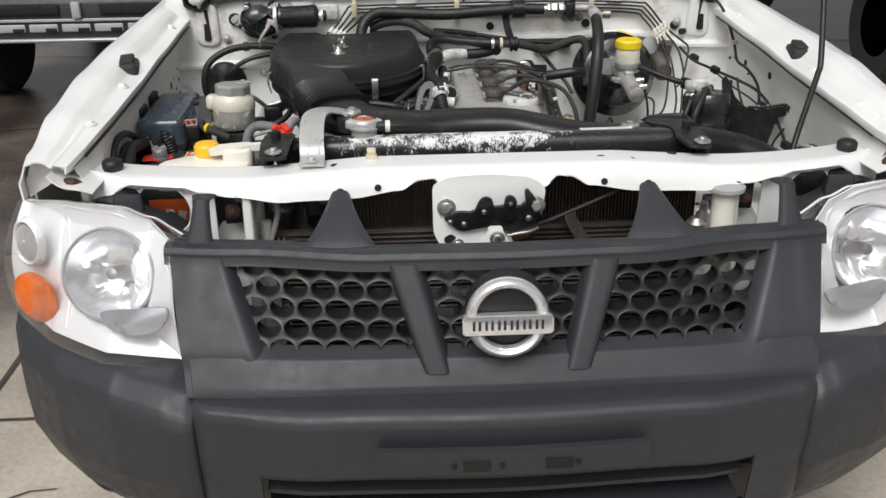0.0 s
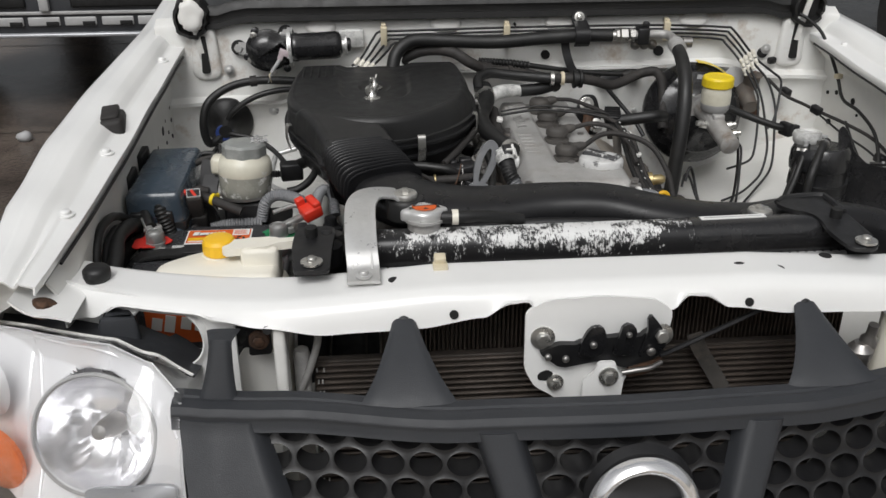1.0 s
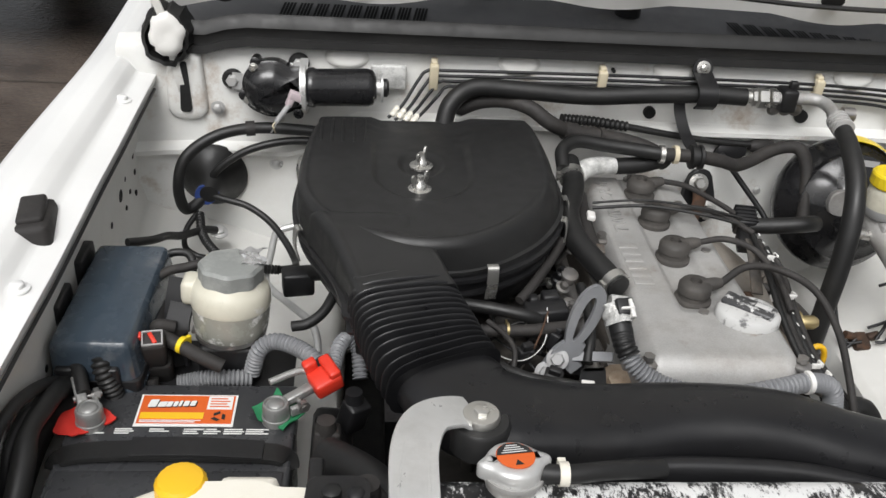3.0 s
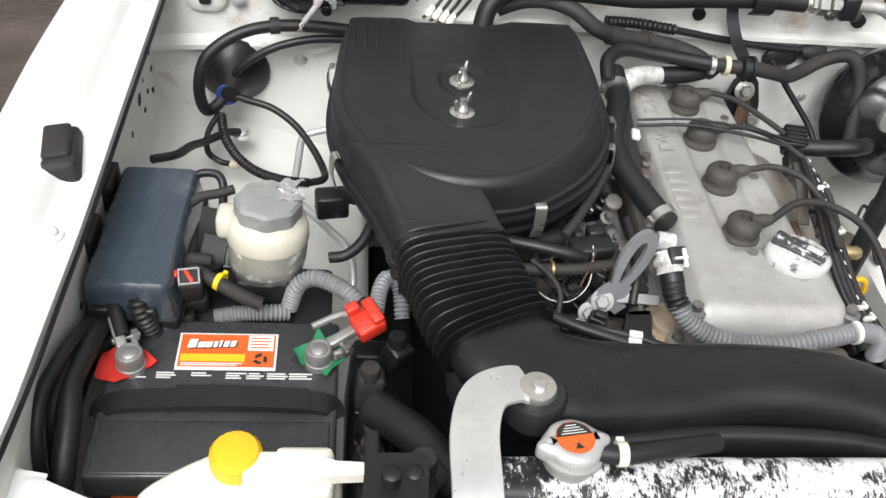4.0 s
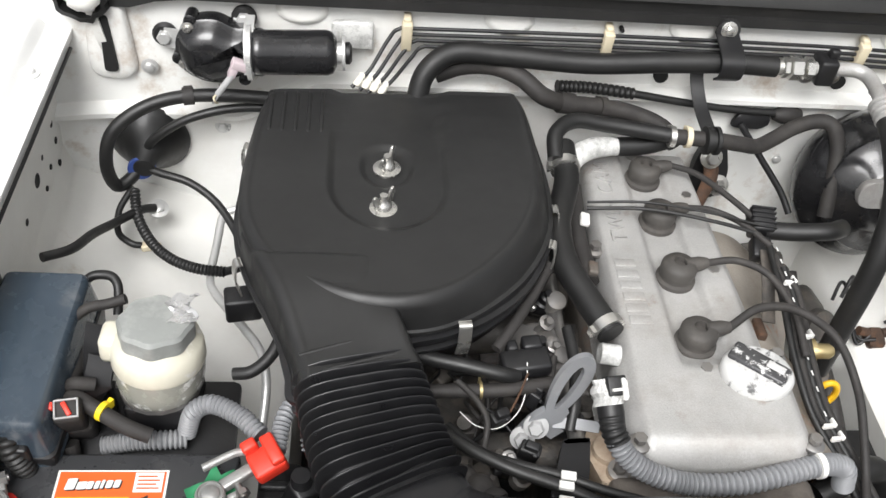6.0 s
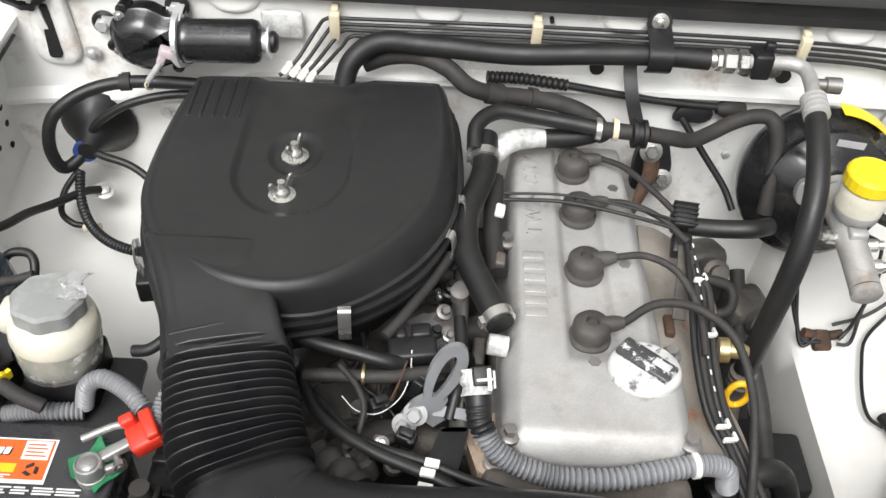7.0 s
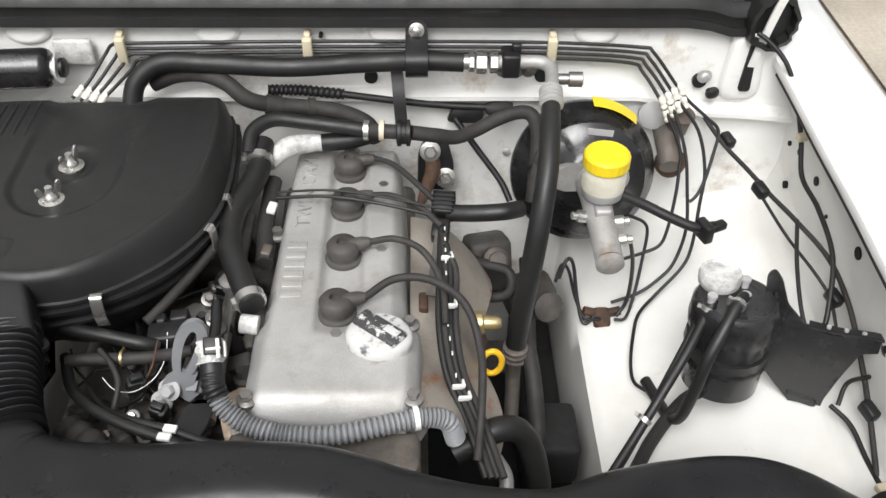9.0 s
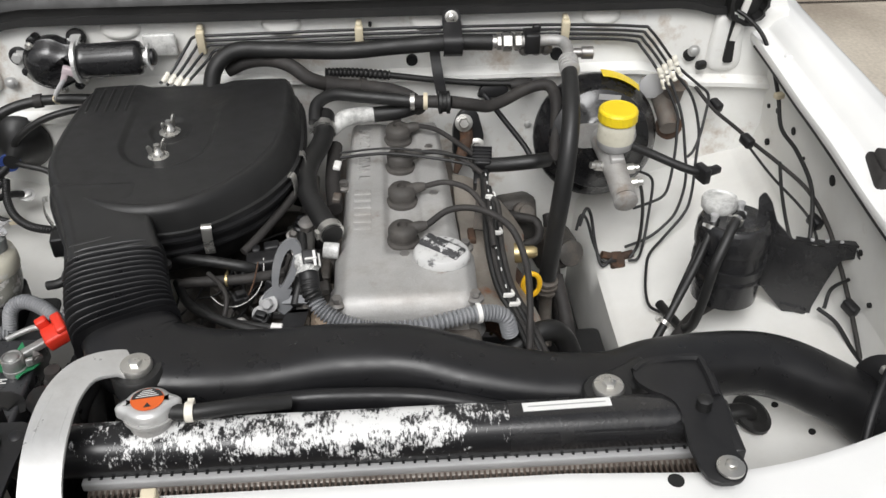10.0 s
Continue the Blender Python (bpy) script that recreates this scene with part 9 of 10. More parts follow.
    hose("brake_pipe", [(0.46, 0.735, 0.675), (0.475, 0.745, 0.70), (0.470, 0.735, 0.78), (0.452, 0.718, 0.845), (0.437, 0.712, 0.850)], 0.003, "thin black brake pipe to the master cylinder", "black", seg=8, cat="brake line")
    # things below: pump, alternator and hoses in the dark gap
    ob = thing("steering_box", "greasy steering box and column joint below the booster", "steering box", (0.29, 0.80, 0.6))
    bm = B()
    box(bm, (0.268, 0.832, 0.700), (0.070, 0.06, 0.09), (-20, 0, 12), bev=0.012)
    lathe(bm, [(0.020, 0), (0.020, 0.02), (0.013, 0.024), (0.013, 0.034)], axis((0.275, 0.80, 0.735), (0.1, -0.8, 0.6)), 14)
    part("sleeve", bm, "grime", ob, "greasy dark casting")
    bm = B()
    tube(bm, [(0.225, 0.80, 0.742), (0.262, 0.772, 0.748), (0.292, 0.765, 0.742), (0.298, 0.750, 0.728), (0.285, 0.738, 0.716), (0.235, 0.742, 0.708)], 0.008, 10)
    part("return_pipe", bm, "oldrub", ob, "dusty bent return pipe")
    bm = B()
    box(bm, (0.335, 0.80, 0.655), (0.070, 0.06, 0.07), (10, 8, 20), bev=0.014)
    lathe(bm, [(0.024, 0), (0.024, 0.014), (0.014, 0.018)], axis((0.355, 0.765, 0.67), (0.3, -0.8, 0.4)), 18)
    part("housing", bm, "grime", ob)
    bm = B()
    tube(bm, [(0.330, 0.84, 0.70), (0.330, 0.76, 0.65), (0.330, 0.66, 0.58)], 0.011, 12)
    part("column", bm, "oldrub", ob, "dark steering column joint")
    # no real part: black box painted as the shaded gap beside the engine
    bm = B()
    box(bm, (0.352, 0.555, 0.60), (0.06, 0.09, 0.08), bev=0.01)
    solo("gap_fill_box", bm, "void", "black box standing in for the dark gap below the booster", "box")
    hose("lower_hose", [(0.20, 0.42, 0.76), (0.255, 0.44, 0.78), (0.29, 0.45, 0.75), (0.31, 0.43, 0.68), (0.315, 0.40, 0.58)], 0.016, "black coolant hose beside the engine", seg=12)
    hose("lower_hose", [(0.315, 0.66, 0.70), (0.322, 0.60, 0.67), (0.325, 0.52, 0.62), (0.33, 0.44, 0.54)], 0.012, "dusty hose running down beside the engine", "oldrub", seg=12)
    hose("lower_hose", [(0.255, 0.44, 0.72), (0.265, 0.41, 0.72), (0.26, 0.37, 0.69)], 0.009, "pale metal pipe below the dipstick", "alu", seg=10, cat="pipe")
    hose("left_hose", [(-0.395, 0.43, 0.72), (-0.375, 0.37, 0.728), (-0.350, 0.30, 0.730), (-0.335, 0.22, 0.72)], 0.016, "black radiator hose beside the battery", seg=14)
    hose("left_hose", [(-0.40, 0.30, 0.83), (-0.36, 0.25, 0.85), (-0.33, 0.20, 0.86), (-0.29, 0.17, 0.87)], 0.020, "black top radiator hose", seg=14)


make_brakes()


# ---- charcoal canister ----
def make_canister():
    ob = thing("charcoal_canister", "black ribbed charcoal canister with hoses", "canister", (0.567, 0.575, 0.70))
    m = pose(0.560, 0.556, 0.733, -6, 0, 0)
    bm = B()
    lathe(bm, [(0.044, 0.0), (0.050, 0.004), (0.0515, 0.042), (0.0535, 0.044), (0.0535, 0.051), (0.052, 0.053), (0.052, 0.094), (0.0555, 0.097), (0.0565, 0.110), (0.0555, 0.118), (0.0545, 0.131), (0.050, 0.139), (0.046, 0.1405), (0.044, 0.1395), (0.027, 0.1415)], m, 40)
    part("can", bm, "tank", ob, smooth=40)
    bm = B()
    clamp(bm, m @ Vector((0, 0, 0.070)), (0, -0.1, 1), 0.0535, 0.020)
    part("band", bm, "black", ob)
    bm = B()
    lathe(bm, [(0.020, 0.133), (0.0225, 0.140), (0.0265, 0.145), (0.0275, 0.157), (0.0255, 0.1625), (0.0235, 0.1620), (0.0220, 0.1595), (0.0120, 0.1605), (0.004, 0.1600)], m @ pose(-0.018, 0.026, 0), 26)
    part("purge_valve", bm, "foil", ob, "foil wrapped purge valve")
    for x, y in ((-0.038, -0.014), (0.004, -0.012), (0.014, 0.020)):
        bm = B()
        lathe(bm, [(0.005, 0.130), (0.005, 0.150), (0.0065, 0.151), (0.0065, 0.155)], m @ pose(x, y, 0), 12)
        part("nipple", bm, "lightgrey", ob)
    hose("canister_hose", [(0.526, 0.560, 0.880), (0.516, 0.548, 0.862), (0.495, 0.525, 0.822), (0.466, 0.494, 0.786), (0.441, 0.467, 0.758), (0.400, 0.42, 0.725), (0.35, 0.36, 0.70)], 0.0062, "black hose from the canister", seg=12)
    hose("canister_hose", [(0.518, 0.566, 0.865), (0.500, 0.545, 0.822), (0.472, 0.512, 0.780), (0.447, 0.478, 0.752), (0.408, 0.43, 0.715), (0.36, 0.37, 0.695)], 0.0050, "thin black hose from the canister", seg=10)
    hose("canister_hose", [(0.563, 0.560, 0.884), (0.549, 0.543, 0.884), (0.529, 0.518, 0.864), (0.512, 0.499, 0.836), (0.504, 0.494, 0.780), (0.498, 0.500, 0.725), (0.494, 0.525, 0.694), (0.488, 0.560, 0.684), (0.478, 0.600, 0.682)], 0.0078, "thick black hose looping from the canister", seg=12)
    hose("canister_hose", [(0.545, 0.550, 0.722), (0.520, 0.548, 0.702), (0.490, 0.520, 0.694), (0.460, 0.482, 0.692), (0.432, 0.436, 0.698), (0.40, 0.39, 0.70), (0.36, 0.34, 0.69)], 0.0090, "black hose lying on the apron", "oldrub", seg=10)
    for p, d in (((0.520, 0.554, 0.869), (0.3, 0.4, 1)), ((0.551, 0.545, 0.884), (0.7, 0.8, 0.05)), ((0.441, 0.470, 0.757), (0.6, 0.5, 0.5))):
        bm = B()
        clamp(bm, p, d, 0.0082, 0.006)
        solo("hose_clamp", bm, "zinc", "bright spring clamp on the canister hose", "clamp", "hose clamps")
    # black bracket to the fender
    ob = thing("canister_bracket", "black steel bracket bolted to the apron", "bracket", (0.68, 0.53, 0.71))
    bm = B()

    lean = Matrix(((1, 0, 0.46, 0), (-0.52, 0.066, 0.886, 0.837), (0, 1, -0.06, 0), (0, 0, 0, 1)))
    outline = [(0.596, 0.897), (0.603, 0.907), (0.614, 0.893), (0.626, 0.860), (0.649, 0.838), (0.679, 0.834), (0.715, 0.847), (0.735, 0.852), (0.740, 0.834), (0.714, 0.820), (0.703, 0.775), (0.694, 0.728), (0.693, 0.697), (0.680, 0.690), (0.661, 0.702), (0.634, 0.730), (0.615, 0.752)]
    prism(bm, rounded(outline, 0.006), lean, 0.004)
    # folded side flange, pressed ribs and the top ledge
    prism(bm, rounded([(0.610, 0.880), (0.624, 0.856), (0.632, 0.800), (0.622, 0.745), (0.606, 0.760)], 0.004), lean @ pose(0, 0, -0.008), 0.008, 0.002)
    prism(bm, rounded([(0.655, 0.712), (0.688, 0.712), (0.688, 0.720), (0.652, 0.722)], 0.003), lean @ pose(0, 0, -0.004), 0.005, 0.0015)
    strap(bm, [(0.655, 0.556, 0.838), (0.690, 0.538, 0.842), (0.722, 0.520, 0.852), (0.742, 0.508, 0.852), (0.758, 0.500, 0.848)], 0.011, 0.004)
    part("plate", bm, "tank", ob, smooth=50)
    bm = B()
    prism(bm, rounded([(0.674, 0.704), (0.694, 0.706), (0.695, 0.692), (0.680, 0.685)], 0.003), lean @ pose(0, 0, -0.003), 0.009, 0.001)
    part("rusty_foot", bm, "rust", ob, "rusty bracket foot")
    for u in (0.1, 0.35, 0.6):
        bm = B()
        q = Vector((0.668, 0.548, 0.841)).lerp(Vector((0.740, 0.510, 0.8555)), u)
        lathe(bm, [(0.003, 0), (0.003, 0.003)], pose(*q), 10)
        part("bracket_hole", bm, "lightgrey", ob)
    bm = B()
    lathe(bm, [(0.008, -0.003), (0.017, -0.003), (0.018, 0.0), (0.017, 0.004), (0.008, 0.004)], pose(0.745, 0.504, 0.846, 20, -25, 0), 20)
    part("bracket_eye", bm, "dustyblack", ob, "dark bracket eyelet")
    bm = B()
    bolt(bm, (0.745, 0.502, 0.850), (-0.4, -0.35, 1), 0.007)
    part("bracket_bolt", bm, "steel", ob)


make_canister()


# ---- wiring on both sides of the bay ----
def make_wiring():
    g = "fender wiring"
    hose("fender_wire", [(0.648, 0.935, 1.045), (0.665, 0.925, 1.035), (0.690, 0.905, 1.010), (0.708, 0.880, 0.965), (0.712, 0.840, 0.925), (0.708, 0.795, 0.892), (0.712, 0.73, 0.885), (0.715, 0.66, 0.860), (0.700, 0.60, 0.82), (0.690, 0.575, 0.79)], 0.0036, "black wire running down the inner fender", group=g, cat="wire")
    hose("fender_wire", [(0.60, 0.94, 0.90), (0.628, 0.905, 0.872), (0.650, 0.850, 0.866), (0.670, 0.790, 0.862), (0.690, 0.740, 0.858), (0.716, 0.670, 0.848), (0.724, 0.60, 0.830), (0.724, 0.53, 0.800), (0.722, 0.47, 0.770), (0.718, 0.40, 0.73)], 0.0036, "black taped wire loom along the apron", "oldrub", g, cat="wire")
    hose("fender_wire", [(0.652, 0.792, 0.866), (0.675, 0.720, 0.845), (0.700, 0.655, 0.830), (0.712, 0.62, 0.815), (0.712, 0.57, 0.79)], 0.0023, "thin black wire with a plug", group=g, cat="wire")
    hose("fender_wire", [(0.690, 0.735, 0.862), (0.672, 0.665, 0.845), (0.664, 0.600, 0.82), (0.668, 0.56, 0.80)], 0.0030, "black wire behind the canister bracket", group=g, cat="wire")
    hose("fender_wire", [(0.690, 0.50, 0.745), (0.708, 0.47, 0.74), (0.715, 0.42, 0.73), (0.718, 0.36, 0.735), (0.720, 0.31, 0.75)], 0.0033, "black wire at the front of the apron", group=g, cat="wire")
    hose("fender_wire", [(0.724, 0.50, 0.80), (0.714, 0.52, 0.765), (0.70, 0.50, 0.745)], 0.0030, "short black wire loop", group=g, cat="wire")
    for p in ((0.634, 0.912, 0.876), (0.653, 0.795, 0.870), (0.714, 0.62, 0.822), (0.722, 0.47, 0.77)):
        bm = B()
        box(bm, p, (0.016, 0.026, 0.018), (10, 0, 20), bev=0.004)
        solo("wire_plug", bm, "black", "small black wire plug", "plug", "wire plugs")
    for p in ((0.712, 0.84, 0.93), (0.716, 0.38, 0.735)):
        bm = B()
        box(bm, p, (0.016, 0.012, 0.010), (0, 0, 15), bev=0.002)
        solo("wire_clip", bm, "beige", "beige wire clip on the fender", "clip", "wire clips")
    # prop rod on the driver's side
    hose("hood_prop", [(0.590, 0.150, 0.790), (0.618, 0.205, 0.855), (0.646, 0.232, 0.935), (0.664, 0.247, 0.990), (0.671, 0.258, 1.015), (0.692, 0.330, 1.118), (0.735, 0.48, 1.32), (0.775, 0.62, 1.52)], 0.0058, "black steel hood prop rod standing up", "black", cat="prop rod", seg=10)
    # black cables between the battery and the inner fender
    for pts, r in (([(-0.690, 0.470, 0.792), (-0.704, 0.446, 0.808), (-0.710, 0.400, 0.842), (-0.711, 0.355, 0.868), (-0.713, 0.310, 0.884), (-0.720, 0.275, 0.878), (-0.722, 0.245, 0.850), (-0.722, 0.230, 0.800), (-0.720, 0.225, 0.740)], 0.0068),
                   ([(-0.694, 0.462, 0.790), (-0.706, 0.430, 0.808), (-0.712, 0.380, 0.835), (-0.714, 0.330, 0.856), (-0.720, 0.290, 0.840), (-0.721, 0.262, 0.790), (-0.720, 0.250, 0.735)], 0.0055),
                   ([(-0.700, 0.450, 0.800), (-0.703, 0.400, 0.832), (-0.704, 0.353, 0.846), (-0.708, 0.318, 0.846), (-0.704, 0.284, 0.832), (-0.704, 0.240, 0.806), (-0.706, 0.200, 0.770)], 0.0125)):
        hose("battery_cable", pts, r, "black taped cable beside the battery", "rubber", "battery cables", 12, cat="cable")
    # left side: grommet, loops, ends
    ob = thing("firewall_grommet", "black rubber grommet where the loom passes the firewall", "grommet", (-0.61, 0.94, 0.82))
    bm = B()
    lathe(bm, [(0.054, 0), (0.054, 0.006), (0.048, 0.012), (0.040, 0.022), (0.027, 0.036), (0.017, 0.056), (0.014, 0.066)], axis((-0.612, 0.946, 0.832), (0.02, -1, -0.05)), 32)
    part("boot", bm, "rubber", ob, smooth=50)
    bm = B()
    clamp(bm, (-0.616, 0.884, 0.826), (0.1, -1, 0.0), 0.0150, 0.006)
    part("blue_tape", bm, "blue", ob, "blue tape band")
    g = "engine bay loom"
    hose("wire_loom", [(-0.40, 0.925, 0.915), (-0.47, 0.915, 0.928), (-0.545, 0.905, 0.932), (-0.600, 0.890, 0.922), (-0.640, 0.870, 0.895), (-0.652, 0.860, 0.850), (-0.645, 0.865, 0.810), (-0.625, 0.885, 0.815), (-0.614, 0.905, 0.832)], 0.0088, "thick black taped loom looping to the grommet", "rubber", g, cat="wire loom", seg=12)
    hose("wire_loom", [(-0.42, 0.925, 0.905), (-0.49, 0.915, 0.908), (-0.55, 0.905, 0.895), (-0.595, 0.90, 0.865), (-0.613, 0.905, 0.835)], 0.0062, "black loom from the air cleaner side", "rubber", g, cat="wire loom")
    hose("wire_loom", [(-0.613, 0.890, 0.825), (-0.590, 0.880, 0.822), (-0.550, 0.870, 0.815), (-0.515, 0.850, 0.800), (-0.488, 0.815, 0.785), (-0.470, 0.775, 0.775), (-0.470, 0.745, 0.782), (-0.490, 0.728, 0.788)], 0.0055, "black loom loop on the apron", "rubber", g, cat="wire loom")
    hose("wire_loom", [(-0.490, 0.728, 0.788), (-0.525, 0.735, 0.786), (-0.560, 0.755, 0.782), (-0.590, 0.785, 0.782), (-0.615, 0.83, 0.785), (-0.625, 0.870, 0.800)], 0.0064, "corrugated black loom on the apron", "rubber", g, ribs=(0.0045, 0.0022), cat="wire loom")
    hose("wire_loom", [(-0.628, 0.875, 0.800), (-0.642, 0.845, 0.785), (-0.640, 0.815, 0.772), (-0.622, 0.800, 0.766), (-0.608, 0.800, 0.762)], 0.0045, "short black wire with an open end", "rubber", g, cat="wire loom")
    bm = B()
    box(bm, (-0.600, 0.801, 0.760), (0.018, 0.012, 0.010), (0, 0, 10), bev=0.002)
    box(bm, (-0.588, 0.803, 0.759), (0.010, 0.008, 0.007), (0, 0, 20), bev=0.002)
    solo("wire_end", bm, "beige", "pale bare connector at a wire end", "connector")
    hose("wire_loom", [(-0.600, 0.862, 0.775), (-0.615, 0.845, 0.785), (-0.640, 0.80, 0.800), (-0.650, 0.75, 0.828), (-0.660, 0.70, 0.850), (-0.685, 0.672, 0.862)], 0.0060, "black loom from the fuse box to a bolt", "rubber", g, cat="wire loom")
    bm = B()
    bolt(bm, (-0.597, 0.868, 0.768), (0.2, -0.3, 1), 0.009, 0.007)
    solo("ground_bolt", bm, "bracket", "pale ground bolt on the apron", "bolt")
    # steel pipe beside the air cleaner
    hose("steel_pipe", [(-0.46, 0.845, 0.800), (-0.492, 0.842, 0.792), (-0.504, 0.835, 0.787), (-0.508, 0.79, 0.775), (-0.510, 0.735, 0.768), (-0.498, 0.705, 0.768), (-0.462, 0.650, 0.775), (-0.435, 0.605, 0.780), (-0.425, 0.565, 0.770), (-0.428, 0.52, 0.74)], 0.0055, "bare bent steel pipe", "bracket", cat="pipe", seg=10)
    bm = B()
    box(bm, (-0.455, 0.635, 0.830), (0.042, 0.03, 0.034), (0, 0, 10), bev=0.004)
    solo("square_plug", bm, "black", "square black plug by the air cleaner", "plug")
    hose("wire_loom", [(-0.44, 0.64, 0.84), (-0.41, 0.60, 0.865), (-0.385, 0.545, 0.880), (-0.37, 0.50, 0.875)], 0.011, "black loom under the air cleaner edge", "rubber", g, cat="wire loom")
    hose("wire_loom", [(-0.455, 0.53, 0.83), (-0.435, 0.53, 0.835), (-0.415, 0.545, 0.845), (-0.40, 0.575, 0.86)], 0.007, "black wire by the reservoir", "rubber", g, cat="wire loom")
    # around the reservoir and fuse box
    hose("wire_loom", [(-0.635, 0.60, 0.83), (-0.628, 0.635, 0.862), (-0.605, 0.640, 0.868), (-0.592, 0.630, 0.862), (-0.590, 0.605, 0.84)], 0.0055, "black wire arch behind the reservoir", "rubber", g, cat="wire loom")
    hose("wire_loom", [(-0.635, 0.50, 0.83), (-0.632, 0.555, 0.865), (-0.615, 0.580, 0.875), (-0.590, 0.585, 0.880), (-0.572, 0.588, 0.885)], 0.006, "black wire arch beside the fuse box", "oldrub", g, cat="wire loom")
    hose("wire_loom", [(-0.630, 0.49, 0.825), (-0.610, 0.485, 0.845), (-0.585, 0.470, 0.845), (-0.555, 0.455, 0.838), (-0.530, 0.450, 0.828)], 0.0085, "black taped loom in front of the reservoir", "oldrub", g, cat="wire loom")
    bm = B()
    clamp(bm, (-0.578, 0.468, 0.845), (1, -0.5, -0.1), 0.0088, 0.006)
    solo("yellow_tape", bm, "yellow", "yellow tape round the loom", "tape")
    ob = thing("red_connector", "dark connector with a red lock", "connector", (-0.613, 0.475, 0.80))
    bm = B()
    cm = pose(-0.612, 0.472, 0.832, 24, 0, 10)
    box(bm, (0, 0, 0), (0.028, 0.026, 0.062), bev=0.005, m=cm)
    box(bm, (0, 0, 0), (0.034, 0.030, 0.046), bev=0.007, m=cm @ pose(0.002, 0, -0.036))
    box(bm, (0, 0, 0), (0.030, 0.026, 0.010), bev=0.003, m=cm @ pose(0, 0, -0.018))
    part("body", bm, "oldrub", ob)
    bm = B()
    for a, b, w, h in ((0, 0.009, 0.024, 0.002), (0, -0.009, 0.024, 0.002), (0.0110, 0, 0.002, 0.020), (-0.0110, 0, 0.002, 0.020)):
        box(bm, (0, 0, 0), (w, h, 0.004), bev=0.0008, m=cm @ pose(a, b, 0.032))
    part("rim", bm, "lightgrey", ob, "pale rim of the connector")
    bm = B()
    box(bm, (0, 0, 0), (0.005, 0.016, 0.004), bev=0.001, m=cm @ pose(0, 0, 0.032, 0, 0, 25))
    box(bm, (0, 0, 0), (0.004, 0.008, 0.016), bev=0.001, m=cm @ pose(-0.014, 0.004, 0.028))
    part("lock", bm, "redplas", ob, "red lock")
    # black plate below the reservoir, with its bolt and a dark loom
    ob = thing("reservoir_plate", "black steel plate under the fluid reservoir", "bracket", (-0.53, 0.49, 0.76))
    bm = B()
    prism(bm, rounded([(-0.085, -0.038), (0.085, -0.034), (0.085, 0.060), (-0.090, 0.060)], 0.008), pose(-0.535, 0.492, 0.776, 8, 0, 0), 0.006, 0.002)
    strap(bm, [(-0.592, 0.505, 0.785), (-0.596, 0.515, 0.82), (-0.594, 0.53, 0.862), (-0.590, 0.545, 0.890)], 0.030, 0.003)
    part("plate", bm, "black", ob)
    bm = B()
    bolt(bm, (-0.562, 0.482, 0.780), (0, -0.1, 1), 0.007)
    part("plate_bolt", bm, "steel", ob)
    hose("wire_loom", [(-0.628, 0.600, 0.850), (-0.622, 0.570, 0.838), (-0.618, 0.535, 0.836), (-0.622, 0.505, 0.840), (-0.610, 0.498, 0.852), (-0.592, 0.500, 0.848)], 0.0075, "dark taped wire bundle beside the fuse box", "oldrub", g, cat="wire loom")
    hose("wire_loom", [(-0.618, 0.460, 0.800), (-0.612, 0.448, 0.775), (-0.590, 0.448, 0.765), (-0.560, 0.452, 0.77)], 0.010, "dark loom under the connector", "oldrub", g, cat="wire loom")
    hose("fuse_box_loom", [(-0.664, 0.440, 0.850), (-0.660, 0.428, 0.838), (-0.652, 0.424, 0.815), (-0.648, 0.430, 0.785)], 0.011, "black corrugated loom leaving the fuse box", "rubber", cat="wire loom", ribs=(0.005, 0.0028), seg=12)
    bm = B()
    clamp(bm, (-0.545, 0.905, 0.932), (1, 0.15, 0.05), 0.0098, 0.014)
    solo("loom_band", bm, "oldrub", "dusty band clipped round the loom", "clamp")
    hose("battery_loom", [(-0.500, 0.475, 0.800), (-0.490, 0.478, 0.832), (-0.470, 0.478, 0.845), (-0.440, 0.462, 0.846), (-0.418, 0.442, 0.842)], 0.0094, "grey corrugated battery loom", "greygrey", "battery looms", cat="wire loom", ribs=(0.004, 0.0028), seg=12)
    hose("battery_loom", [(-0.400, 0.420, 0.846), (-0.395, 0.452, 0.855), (-0.385, 0.472, 0.855), (-0.372, 0.465, 0.845), (-0.368, 0.440, 0.82)], 0.0082, "grey corrugated battery loom", "greygrey", "battery looms", cat="wire loom", ribs=(0.004, 0.0028), seg=12)
    hose("battery_loom", [(-0.585, 0.462, 0.792), (-0.555, 0.464, 0.798), (-0.525, 0.466, 0.798), (-0.50, 0.470, 0.795)], 0.0094, "grey corrugated loom behind the battery", "greygrey", "battery looms", cat="wire loom", ribs=(0.004, 0.0028), seg=12)
    hose("ground_cable", [(-0.674, 0.395, 0.830), (-0.690, 0.430, 0.838), (-0.712, 0.435, 0.815), (-0.728, 0.40, 0.790), (-0.732, 0.34, 0.765), (-0.725, 0.27, 0.74), (-0.70, 0.22, 0.70)], 0.008, "black battery ground cable", cat="cable")
    hose("ground_cable", [(-0.695, 0.42, 0.80), (-0.720, 0.38, 0.785), (-0.725, 0.30, 0.76), (-0.715, 0.22, 0.73)], 0.011, "black cable along the inner fender", "oldrub", cat="cable")
    bm = B()
    tube(bm, [(-0.470, 0.40, 0.846), (-0.44, 0.415, 0.850), (-0.425, 0.418, 0.848)], 0.0042, 8)
    solo("positive_link", bm, "lead", "metal terminal link on the battery", "terminal")
